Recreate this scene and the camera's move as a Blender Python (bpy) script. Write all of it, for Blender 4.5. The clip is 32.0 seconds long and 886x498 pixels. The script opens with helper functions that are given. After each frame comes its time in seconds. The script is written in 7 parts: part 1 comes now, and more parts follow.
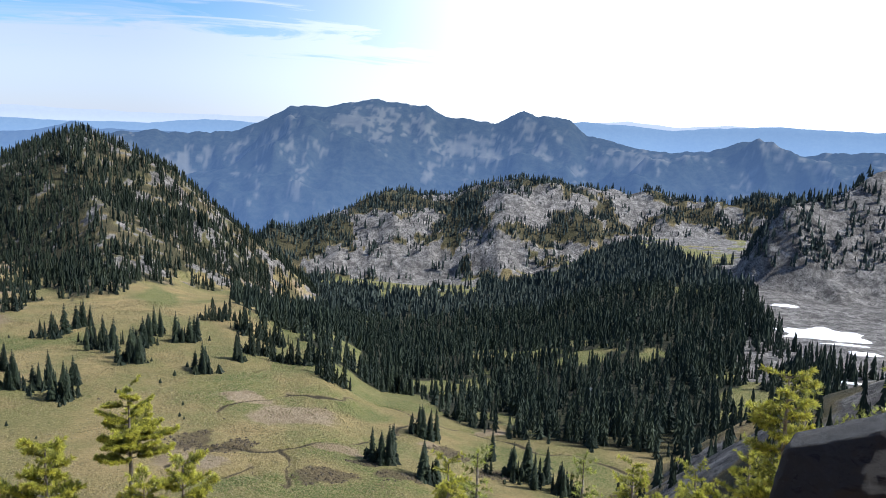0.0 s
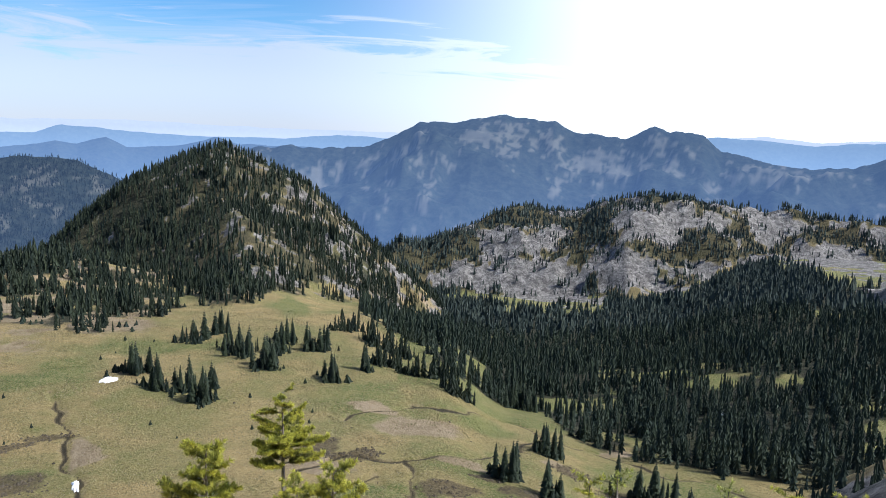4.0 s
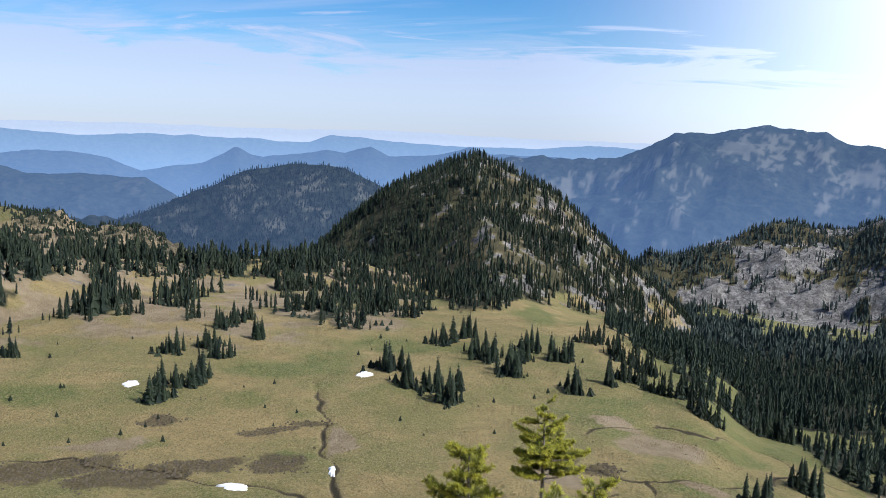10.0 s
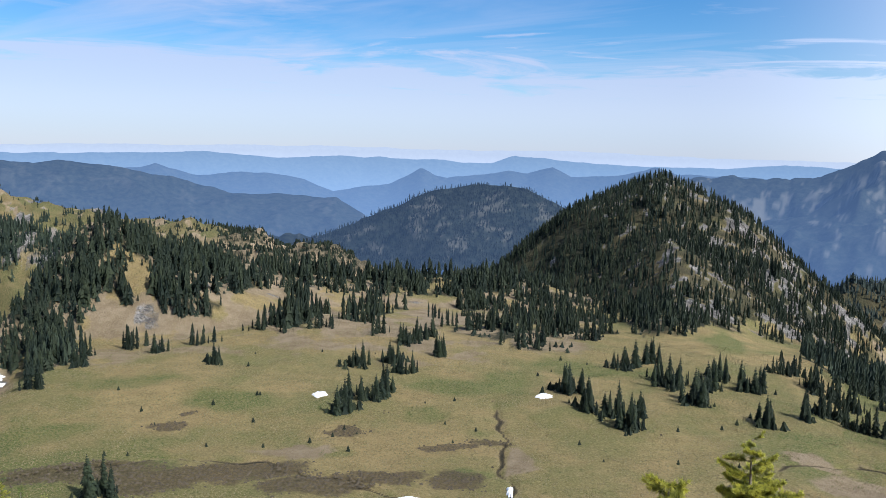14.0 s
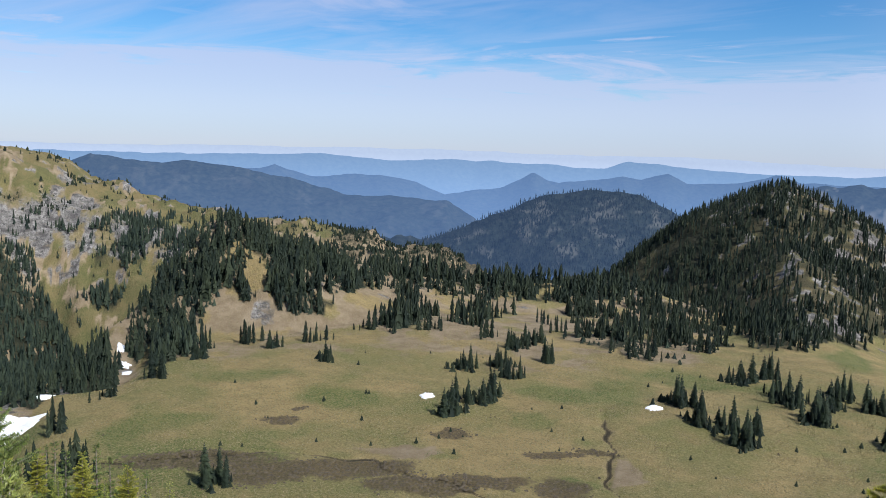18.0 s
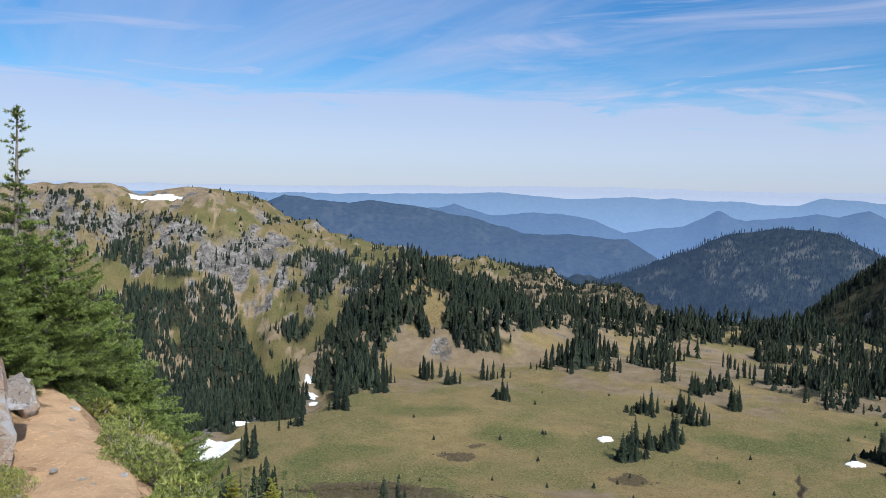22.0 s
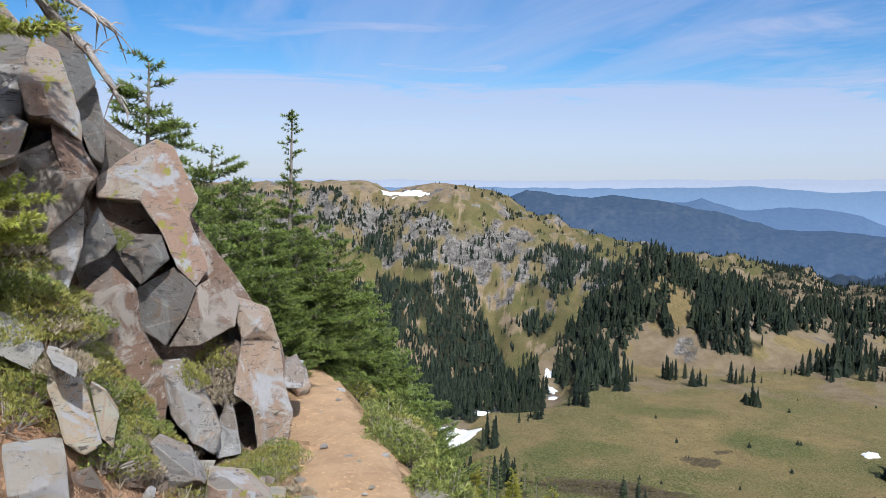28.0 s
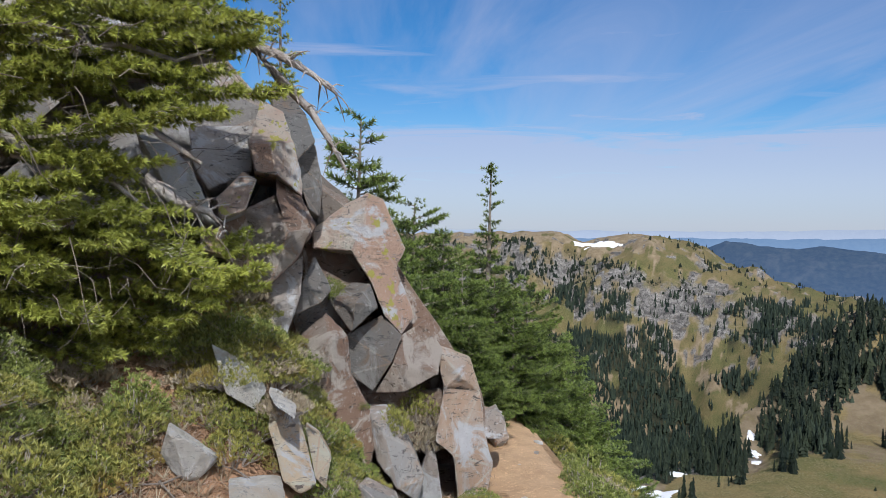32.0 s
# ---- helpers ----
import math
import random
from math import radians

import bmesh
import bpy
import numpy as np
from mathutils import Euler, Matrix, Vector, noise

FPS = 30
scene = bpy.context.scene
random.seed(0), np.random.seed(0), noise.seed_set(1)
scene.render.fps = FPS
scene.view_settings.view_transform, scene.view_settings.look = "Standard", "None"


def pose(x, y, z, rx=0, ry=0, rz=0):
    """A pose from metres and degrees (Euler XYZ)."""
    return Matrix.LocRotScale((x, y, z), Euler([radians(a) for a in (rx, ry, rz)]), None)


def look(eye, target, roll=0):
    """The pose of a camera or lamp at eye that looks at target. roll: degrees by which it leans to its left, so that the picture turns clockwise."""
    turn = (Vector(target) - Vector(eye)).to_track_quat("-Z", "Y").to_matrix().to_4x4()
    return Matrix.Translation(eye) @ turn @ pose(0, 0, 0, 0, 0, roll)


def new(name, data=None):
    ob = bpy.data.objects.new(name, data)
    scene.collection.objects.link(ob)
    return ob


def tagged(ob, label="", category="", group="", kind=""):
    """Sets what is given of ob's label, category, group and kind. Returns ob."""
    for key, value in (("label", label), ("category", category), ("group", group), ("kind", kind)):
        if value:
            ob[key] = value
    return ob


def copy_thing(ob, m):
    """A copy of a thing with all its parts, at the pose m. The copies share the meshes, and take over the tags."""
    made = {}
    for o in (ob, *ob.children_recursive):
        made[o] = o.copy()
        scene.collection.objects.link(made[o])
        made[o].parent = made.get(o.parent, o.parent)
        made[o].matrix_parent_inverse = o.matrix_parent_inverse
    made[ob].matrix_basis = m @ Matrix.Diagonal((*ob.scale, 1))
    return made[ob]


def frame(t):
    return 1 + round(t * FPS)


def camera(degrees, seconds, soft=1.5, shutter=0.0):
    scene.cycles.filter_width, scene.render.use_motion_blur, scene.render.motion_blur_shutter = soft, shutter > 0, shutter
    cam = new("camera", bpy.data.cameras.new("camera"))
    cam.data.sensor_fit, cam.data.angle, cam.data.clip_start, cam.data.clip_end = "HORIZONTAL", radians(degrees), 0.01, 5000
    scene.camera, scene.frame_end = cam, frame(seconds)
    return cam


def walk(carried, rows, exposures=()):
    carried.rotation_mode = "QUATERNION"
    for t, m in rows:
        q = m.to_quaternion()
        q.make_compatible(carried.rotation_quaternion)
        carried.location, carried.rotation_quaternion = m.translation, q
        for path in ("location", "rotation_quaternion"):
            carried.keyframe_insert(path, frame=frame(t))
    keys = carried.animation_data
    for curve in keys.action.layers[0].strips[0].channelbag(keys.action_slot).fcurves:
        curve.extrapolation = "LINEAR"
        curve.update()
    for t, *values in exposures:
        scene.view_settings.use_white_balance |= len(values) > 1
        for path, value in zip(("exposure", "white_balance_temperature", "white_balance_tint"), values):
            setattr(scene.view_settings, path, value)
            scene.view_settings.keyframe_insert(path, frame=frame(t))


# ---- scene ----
cam = camera(53.66, 32.0, 0.9)
# seconds, place, then Euler angles in degrees
PATH = [
    (0.0, 0.00, 0.00, 0.0, 81.59, -1.81, 0.03),
    (0.5, -0.02, 0.00, 0.0, 81.63, -1.76, 1.25),
    (1.0, -0.03, 0.00, 0.0, 81.49, -1.96, 2.71),
    (1.5, -0.05, 0.00, 0.0, 81.64, -2.45, 4.05),
    (2.0, -0.06, 0.00, 0.0, 82.04, -2.71, 4.99),
    (2.5, -0.08, 0.00, 0.0, 82.33, -2.81, 5.77),
    (3.0, -0.18, 0.00, 0.0, 82.36, -2.44, 6.34),
    (3.5, -0.27, 0.00, 0.0, 82.28, -1.87, 7.34),
    (5.5, -0.66, 0.00, 0.0, 82.65, -1.94, 10.17),
    (6.0, -0.67, 0.00, 0.0, 82.47, -1.71, 10.88),
    (6.5, -0.68, 0.00, 0.0, 82.19, -2.10, 12.64),
    (7.0, -0.69, 0.00, 0.0, 82.09, -2.34, 14.52),
    (7.5, -0.69, 0.00, 0.0, 82.15, -2.06, 16.55),
    (8.0, -0.70, 0.00, 0.0, 82.33, -1.84, 18.22),
    (8.5, -0.71, 0.00, 0.0, 82.45, -1.68, 19.84),
    (9.0, -0.72, 0.00, 0.0, 82.33, -1.55, 21.38),
    (9.5, -0.73, 0.00, 0.0, 82.35, -1.60, 22.93),
    (10.0, -0.74, 0.00, 0.0, 82.54, -1.82, 24.51),
    (10.5, -0.75, 0.00, 0.0, 82.83, -2.02, 25.83),
    (11.0, -0.76, 0.00, 0.0, 83.04, -1.89, 27.19),
    (11.5, -0.77, 0.00, 0.0, 83.01, -1.72, 28.79),
    (12.0, -0.78, 0.00, 0.0, 83.25, -1.87, 30.68),
    (12.5, -0.79, 0.00, 0.0, 83.56, -2.32, 32.27),
    (13.0, -0.80, 0.00, 0.0, 83.67, -2.36, 33.58),
    (13.5, -0.95, 0.00, 0.0, 83.61, -1.60, 34.97),
    (14.0, -1.04, 0.00, 0.0, 83.56, -1.33, 36.31),
    (14.5, -1.14, 0.00, 0.0, 83.72, -1.58, 37.39),
    (15.0, -1.23, 0.00, 0.0, 83.61, -1.76, 38.76),
    (15.5, -1.32, 0.00, 0.0, 83.49, -1.68, 39.96),
    (17.5, -1.45, 0.00, 0.0, 83.59, -1.76, 42.43),
    (18.0, -1.46, 0.00, 0.0, 83.62, -1.97, 43.58),
    (18.5, -1.47, 0.00, 0.0, 83.79, -1.87, 45.56),
    (19.0, -1.48, 0.00, 0.0, 84.20, -1.99, 47.22),
    (19.5, -1.49, 0.00, 0.0, 84.67, -1.94, 48.59),
    (20.0, -1.50, 0.00, 0.0, 85.47, -1.64, 49.84),
    (20.5, -1.50, 0.00, 0.0, 85.88, -1.39, 50.88),
    (21.0, -1.50, 0.00, 0.0, 85.93, -1.35, 51.81),
    (21.5, -1.51, 0.00, 0.0, 85.98, -1.43, 53.20),
    (22.0, -1.51, 0.00, 0.0, 85.81, -1.38, 55.16),
    (22.5, -1.51, -0.00, 0.0, 85.68, -1.25, 56.86),
    (23.0, -1.51, -0.01, 0.0, 85.75, -1.28, 58.34),
    (23.5, -1.51, -0.01, 0.0, 85.98, -1.86, 59.82),
    (24.0, -1.52, -0.01, 0.0, 85.92, -2.23, 60.86),
    (24.5, -1.52, -0.02, 0.0, 85.53, -1.89, 62.03),
    (26.5, -1.53, -0.04, 0.0, 85.25, -0.78, 63.76),
    (27.0, -1.53, -0.05, 0.0, 85.46, -1.18, 65.55),
    (27.5, -1.53, -0.06, 0.0, 85.30, -1.00, 67.94),
    (28.0, -1.53, -0.07, 0.0, 85.20, -0.78, 70.84),
    (28.5, -1.54, -0.08, 0.0, 85.40, -0.66, 72.41),
    (29.0, -1.54, -0.09, 0.0, 85.55, -0.69, 73.05),
    (29.5, -1.54, -0.09, 0.0, 85.80, -0.80, 74.13),
    (30.0, -1.54, -0.10, 0.0, 86.28, -0.92, 75.36),
    (30.5, -1.54, -0.11, 0.0, 86.90, -1.01, 77.01),
    (31.0, -1.55, -0.12, 0.0, 87.59, -1.13, 79.13),
    (31.5, -1.55, -0.13, 0.0, 87.88, -1.42, 81.09),
    (32.0, -1.55, -0.14, 0.0, 88.38, -0.57, 83.30),
]
EXPOSURES = [(0.0, 0.44, 6080, 11), (7.0, 0.4, 6080, 11), (10.0, 0.27, 6080, 11), (14.0, 0.25, 6120, 11), (15.5, 0.26, 6120, 11), (18.0, 0.12, 6120, 11), (20.0, 0.07, 6120, 11), (24.0, 0.06, 6120, 11), (27.0, 0.09, 6120, 12), (29.0, 0.05, 6120, 12), (30.0, -0.13, 6120, 12), (31.0, -0.06, 6100, 12), (32.0, -0.14, 6080, 12)]
walk(cam, [(t, pose(*p)) for t, *p in PATH], EXPOSURES)
# ---- sky, sun ----
SUN_AZ, SUN_EL = -94.0, 45.0
BRIGHT_AZ, BRIGHT_EL = -44.0, 12.0  # where the high veil is brightest
def polar_dir(az, el):
    a, e = radians(az), radians(el)
    return (-500 * math.sin(a) * math.cos(e), 500 * math.cos(a) * math.cos(e), 500 * math.sin(e))


def sky_world():
    w = bpy.data.worlds.new("sky")
    scene.world = w
    w.use_nodes = True
    nt = w.node_tree
    nt.nodes.clear()
    N, L = nt.nodes.new, nt.links.new
    out, bg = N("ShaderNodeOutputWorld"), N("ShaderNodeBackground")
    sky = N("ShaderNodeTexSky")
    sky.sky_type, sky.sun_disc = "NISHITA", False
    sky.sun_elevation, sky.sun_rotation = radians(SUN_EL), radians(-SUN_AZ)
    sky.altitude, sky.air_density, sky.dust_density, sky.ozone_density = 1500, 1.0, 0.4, 4.0
    tc, sep = N("ShaderNodeTexCoord"), N("ShaderNodeSeparateXYZ")
    L(tc.outputs["Generated"], sep.inputs[0])
    # thin cirrus: noise on a plane high above
    zc = N("ShaderNodeMath"); zc.operation = "MAXIMUM"; zc.inputs[1].default_value = 0.0
    L(sep.outputs[2], zc.inputs[0])
    za = N("ShaderNodeMath"); za.operation = "ADD"; za.inputs[1].default_value = 0.06
    L(zc.outputs[0], za.inputs[0])
    div = N("ShaderNodeVectorMath"); div.operation = "DIVIDE"
    comb = N("ShaderNodeCombineXYZ")
    for k in range(3):
        L(za.outputs[0], comb.inputs[k])
    L(tc.outputs["Generated"], div.inputs[0]); L(comb.outputs[0], div.inputs[1])
    mp = N("ShaderNodeMapping"); mp.inputs["Rotation"].default_value = (0, 0, radians(38)); mp.inputs["Scale"].default_value = (0.30, 1.35, 0.0)
    L(div.outputs[0], mp.inputs[0])
    nz = N("ShaderNodeTexNoise"); nz.inputs["Scale"].default_value = 0.75; nz.inputs["Detail"].default_value = 9; nz.inputs["Roughness"].default_value = 0.58; nz.inputs["Distortion"].default_value = 0.7
    L(mp.outputs[0], nz.inputs["Vector"])
    wisp = N("ShaderNodeMapRange"); wisp.inputs[1].default_value = 0.44; wisp.inputs[2].default_value = 0.74; wisp.inputs[4].default_value = 0.5
    L(nz.outputs[0], wisp.inputs[0])
    # long level streaks
    lv = N("ShaderNodeMapping"); lv.inputs["Scale"].default_value = (1.5, 1.5, 15.0); lv.inputs["Rotation"].default_value = (0.05, 0.03, 0)
    L(tc.outputs["Generated"], lv.inputs[0])
    nz3 = N("ShaderNodeTexNoise"); nz3.inputs["Scale"].default_value = 1.7; nz3.inputs["Detail"].default_value = 9; nz3.inputs["Roughness"].default_value = 0.6; nz3.inputs["Distortion"].default_value = 0.9
    L(lv.outputs[0], nz3.inputs["Vector"])
    streak = N("ShaderNodeMapRange"); streak.inputs[1].default_value = 0.50; streak.inputs[2].default_value = 0.72; streak.inputs[4].default_value = 0.6
    L(nz3.outputs[0], streak.inputs[0])
    both = N("ShaderNodeMath"); both.operation = "MAXIMUM"
    L(wisp.outputs[0], both.inputs[0]); L(streak.outputs[0], both.inputs[1])
    # a pale veil of high cloud low in the sky
    veil = N("ShaderNodeMapRange"); veil.interpolation_type = "SMOOTHSTEP"
    veil.inputs[1].default_value = 0.118; veil.inputs[2].default_value = 0.078; veil.inputs[3].default_value = 0.0; veil.inputs[4].default_value = 0.66
    wob = N("ShaderNodeMath"); wob.operation = "MULTIPLY_ADD"; wob.inputs[1].default_value = -0.22
    nz2 = N("ShaderNodeTexNoise"); nz2.inputs["Scale"].default_value = 1.6; nz2.inputs["Detail"].default_value = 9; nz2.inputs["Roughness"].default_value = 0.62; nz2.inputs["Distortion"].default_value = 1.2
    vm = N("ShaderNodeMapping"); vm.inputs["Scale"].default_value = (2.2, 2.2, 22.0); vm.inputs["Rotation"].default_value = (0.04, -0.03, 0)
    L(tc.outputs["Generated"], vm.inputs[0]); L(vm.outputs[0], nz2.inputs["Vector"]); L(nz2.outputs[0], wob.inputs[0])
    zz = N("ShaderNodeMath"); zz.operation = "ADD"; zz.inputs[1].default_value = 0.11
    L(sep.outputs[2], zz.inputs[0]); L(zz.outputs[0], wob.inputs[2])
    L(wob.outputs[0], veil.inputs[0])
    # the veil brightens towards the sun
    dot = N("ShaderNodeVectorMath"); dot.operation = "DOT_PRODUCT"
    dot.inputs[1].default_value = Vector(polar_dir(BRIGHT_AZ, BRIGHT_EL)).normalized()
    L(tc.outputs["Generated"], dot.inputs[0])
    glow = N("ShaderNodeMapRange"); glow.interpolation_type = "SMOOTHSTEP"; glow.inputs[1].default_value = 0.42; glow.inputs[2].default_value = 0.93
    L(dot.outputs["Value"], glow.inputs[0])
    mx = N("ShaderNodeMath"); mx.operation = "MAXIMUM"
    mg = N("ShaderNodeMath"); mg.operation = "MAXIMUM"
    L(both.outputs[0], mx.inputs[0]); L(veil.outputs[0], mx.inputs[1])
    mix = N("ShaderNodeMix"); mix.data_type = "RGBA"
    hs = N("ShaderNodeHueSaturation"); hs.inputs["Saturation"].default_value = 1.3; hs.inputs["Value"].default_value = 1.05
    L(sky.outputs[0], hs.inputs["Color"])
    cloud = N("ShaderNodeMix"); cloud.data_type = "RGBA";  cloud.inputs["B"].default_value = (14, 14.5, 15.5, 1)
    low = N("ShaderNodeMapRange"); low.interpolation_type = "SMOOTHSTEP"; low.inputs[1].default_value = -0.005; low.inputs[2].default_value = 0.055
    L(sep.outputs[2], low.inputs[0])
    tone = N("ShaderNodeMix"); tone.data_type = "RGBA"; tone.inputs["A"].default_value = (4.3, 5.0, 6.9, 1); tone.inputs["B"].default_value = (5.7, 5.9, 7.5, 1)
    L(low.outputs[0], tone.inputs["Factor"]); L(tone.outputs["Result"], cloud.inputs["A"])
    L(glow.outputs[0], cloud.inputs["Factor"]); L(cloud.outputs["Result"], mix.inputs["B"])
    L(mx.outputs[0], mg.inputs[0]); L(glow.outputs[0], mg.inputs[1])
    L(mg.outputs[0], mix.inputs["Factor"]); L(hs.outputs[0], mix.inputs["A"])
    L(mix.outputs["Result"], bg.inputs[0]); bg.inputs[1].default_value = 0.1
    L(bg.outputs[0], out.inputs[0])


sky_world()
sun = new("sun", bpy.data.lights.new("sun", "SUN"))
sun.data.energy, sun.data.angle, sun.data.color = 5.0, radians(0.53), (1.0, 0.96, 0.9)
sun.matrix_world = look(polar_dir(SUN_AZ, SUN_EL), (0, 0, 0))
# ---- materials ----
def node_material(name):
    m = bpy.data.materials.new(name)
    m.use_nodes = True
    nt = m.node_tree
    return m, nt.nodes, nt.links, nt.nodes["Principled BSDF"]


def mix_node(nodes, links, a, b, fac, blend="MIX"):
    n = nodes.new("ShaderNodeMix")
    n.data_type, n.blend_type = "RGBA", blend
    for slot, v in (("A", a), ("B", b)):
        if isinstance(v, tuple):
            n.inputs[slot].default_value = (*v, 1) if len(v) == 3 else v
        else:
            links.new(v, n.inputs[slot])
    if isinstance(fac, (int, float)):
        n.inputs["Factor"].default_value = fac
    else:
        links.new(fac, n.inputs["Factor"])
    return n.outputs["Result"]


def noise_node(nodes, links, scale, detail=4, rough=0.55, vector=None, lo=0.35, hi=0.65, distortion=0.0):
    n = nodes.new("ShaderNodeTexNoise")
    n.inputs["Scale"].default_value, n.inputs["Detail"].default_value, n.inputs["Roughness"].default_value = scale, detail, rough
    n.inputs["Distortion"].default_value = distortion
    if vector is not None:
        links.new(vector, n.inputs["Vector"])
    r = nodes.new("ShaderNodeMapRange")
    r.inputs[1].default_value, r.inputs[2].default_value = lo, hi
    links.new(n.outputs[0], r.inputs[0])
    return r.outputs[0]


def position(nodes):
    return nodes.new("ShaderNodeNewGeometry").outputs["Position"]


def bump(nodes, links, height, bsdf, strength=0.5, distance=0.1):
    b = nodes.new("ShaderNodeBump")
    b.inputs["Strength"].default_value, b.inputs["Distance"].default_value = strength, distance
    links.new(height, b.inputs["Height"])
    links.new(b.outputs[0], bsdf.inputs["Normal"])


def attribute(nodes, name):
    n = nodes.new("ShaderNodeAttribute")
    n.attribute_name = name
    return n


def ground_material():
    m, N, L, b = node_material("mountain ground")
    pos = position(N)
    cover = attribute(N, "cover")
    sep = N.new("ShaderNodeSeparateColor")
    L.new(cover.outputs["Color"], sep.inputs[0])
    # meadow: straw and green patches with fine tufts
    big = noise_node(N, L, 0.024, 8, 0.66, pos, 0.44, 0.57)
    mid = noise_node(N, L, 0.14, 5, 0.65, pos, 0.35, 0.65)
    fine = noise_node(N, L, 1.5, 7, 0.8, pos, 0.42, 0.60)
    tuft = noise_node(N, L, 0.9, 7, 0.85, pos, 0.53, 0.64)
    straw = mix_node(N, L, (0.345, 0.255, 0.112), (0.225, 0.168, 0.07), mid)
    green = mix_node(N, L, (0.062, 0.10, 0.022), (0.115, 0.14, 0.035), mid)
    gfac = N.new("ShaderNodeMath"); gfac.operation = "MULTIPLY_ADD"; gfac.inputs[1].default_value = 0.66
    L.new(big, gfac.inputs[0])
    L.new(attribute(N, "lush").outputs["Fac"], gfac.inputs[2])
    grass = mix_node(N, L, straw, green, gfac.outputs[0])
    grass = mix_node(N, L, grass, (0.06, 0.075, 0.026), tuft)
    pale = N.new("ShaderNodeMath"); pale.operation = "MULTIPLY"; pale.inputs[1].default_value = 0.5
    L.new(fine, pale.inputs[0])
    grass = mix_node(N, L, grass, (0.43, 0.345, 0.17), pale.outputs[0])
    # bare soil and mud
    dirt = mix_node(N, L, (0.35, 0.275, 0.175), (0.225, 0.172, 0.10), mid)
    dirt = mix_node(N, L, dirt, (0.3, 0.25, 0.19), noise_node(N, L, 2.3, 5, 0.7, pos, 0.55, 0.7))
    # rock and scree: grey with pale blocks and dark cracks
    vor = N.new("ShaderNodeTexVoronoi"); vor.inputs["Scale"].default_value = 0.28
    L.new(pos, vor.inputs["Vector"])
    rock = mix_node(N, L, (0.13, 0.122, 0.112), (0.36, 0.342, 0.31), noise_node(N, L, 0.11, 8, 0.78, pos, 0.42, 0.6))
    grey_block = N.new("ShaderNodeRGBToBW")
    L.new(vor.outputs["Color"], grey_block.inputs[0])
    rock = mix_node(N, L, rock, grey_block.outputs[0], 0.4, "SOFT_LIGHT")
    rock = mix_node(N, L, rock, (0.05, 0.05, 0.048), noise_node(N, L, 0.3, 6, 0.75, pos, 0.5, 0.66))
    rock = mix_node(N, L, rock, (0.06, 0.058, 0.055), noise_node(N, L, 1.1, 5, 0.8, pos, 0.5, 0.62))
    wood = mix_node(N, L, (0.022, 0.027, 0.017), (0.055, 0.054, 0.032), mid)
    def broken(value, scale, amount):
        """A mask whose edge is ragged at a finer scale."""
        n = N.new("ShaderNodeTexNoise"); n.inputs["Scale"].default_value, n.inputs["Detail"].default_value, n.inputs["Roughness"].default_value = scale, 6, 0.75
        L.new(pos, n.inputs["Vector"])
        q = N.new("ShaderNodeMath"); q.operation = "MULTIPLY_ADD"; q.inputs[1].default_value = amount
        L.new(n.outputs[0], q.inputs[0]); L.new(value, q.inputs[2])
        m2 = N.new("ShaderNodeMapRange"); m2.inputs[1].default_value, m2.inputs[2].default_value = 0.36 + amount * 0.5, 0.64 + amount * 0.5
        L.new(q.outputs[0], m2.inputs[0])
        return m2.outputs[0]

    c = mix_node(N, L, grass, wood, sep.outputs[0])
    c = mix_node(N, L, c, dirt, broken(sep.outputs[2], 0.35, 0.9))
    c = mix_node(N, L, c, rock, broken(sep.outputs[1], 0.12, 1.3))
    # dark wet soil with clods, ragged at its edge
    clod = noise_node(N, L, 0.7, 5, 0.75, pos, 0.3, 0.7)
    sum_ = N.new("ShaderNodeMath"); sum_.operation = "MULTIPLY_ADD"; sum_.inputs[1].default_value = 0.55
    L.new(clod, sum_.inputs[0]); L.new(attribute(N, "mud").outputs["Fac"], sum_.inputs[2])
    ragged = N.new("ShaderNodeMapRange"); ragged.inputs[1].default_value = 0.85; ragged.inputs[2].default_value = 1.15; ragged.inputs[4].default_value = 0.85
    L.new(sum_.outputs[0], ragged.inputs[0])
    mudc = mix_node(N, L, (0.06, 0.046, 0.024), (0.16, 0.125, 0.07), noise_node(N, L, 1.4, 4, 0.7, pos, 0.4, 0.65))
    c = mix_node(N, L, c, mudc, ragged.outputs[0])
    bed = N.new("ShaderNodeMapRange"); bed.inputs[1].default_value = 1.0; bed.inputs[2].default_value = 1.5
    L.new(attribute(N, "mud").outputs["Fac"], bed.inputs[0])
    c = mix_node(N, L, c, (0.04, 0.034, 0.02), bed.outputs[0])
    # red-brown soil under the leaning fir, sand along the trail
    soil = mix_node(N, L, (0.48, 0.285, 0.17), (0.24, 0.14, 0.085), noise_node(N, L, 5, 8, 0.8, pos))
    soil = mix_node(N, L, soil, (0.44, 0.31, 0.2), noise_node(N, L, 22, 5, 0.8, pos, 0.56, 0.7))
    c = mix_node(N, L, c, soil, attribute(N, "soil").outputs["Fac"])
    sand = mix_node(N, L, (0.58, 0.385, 0.215), (0.42, 0.27, 0.15), noise_node(N, L, 2.5, 6, 0.7, pos))
    sand = mix_node(N, L, sand, (0.16, 0.10, 0.065), noise_node(N, L, 17, 5, 0.8, pos, 0.55, 0.7))
    c = mix_node(N, L, c, sand, broken(attribute(N, "sand").outputs["Fac"], 4.0, 0.9))
    L.new(c, b.inputs["Base Color"])
    b.inputs["Roughness"].default_value = 0.95
    b.inputs["Specular IOR Level"].default_value = 0.15
    bump(N, L, fine, b, 0.8, 0.4)
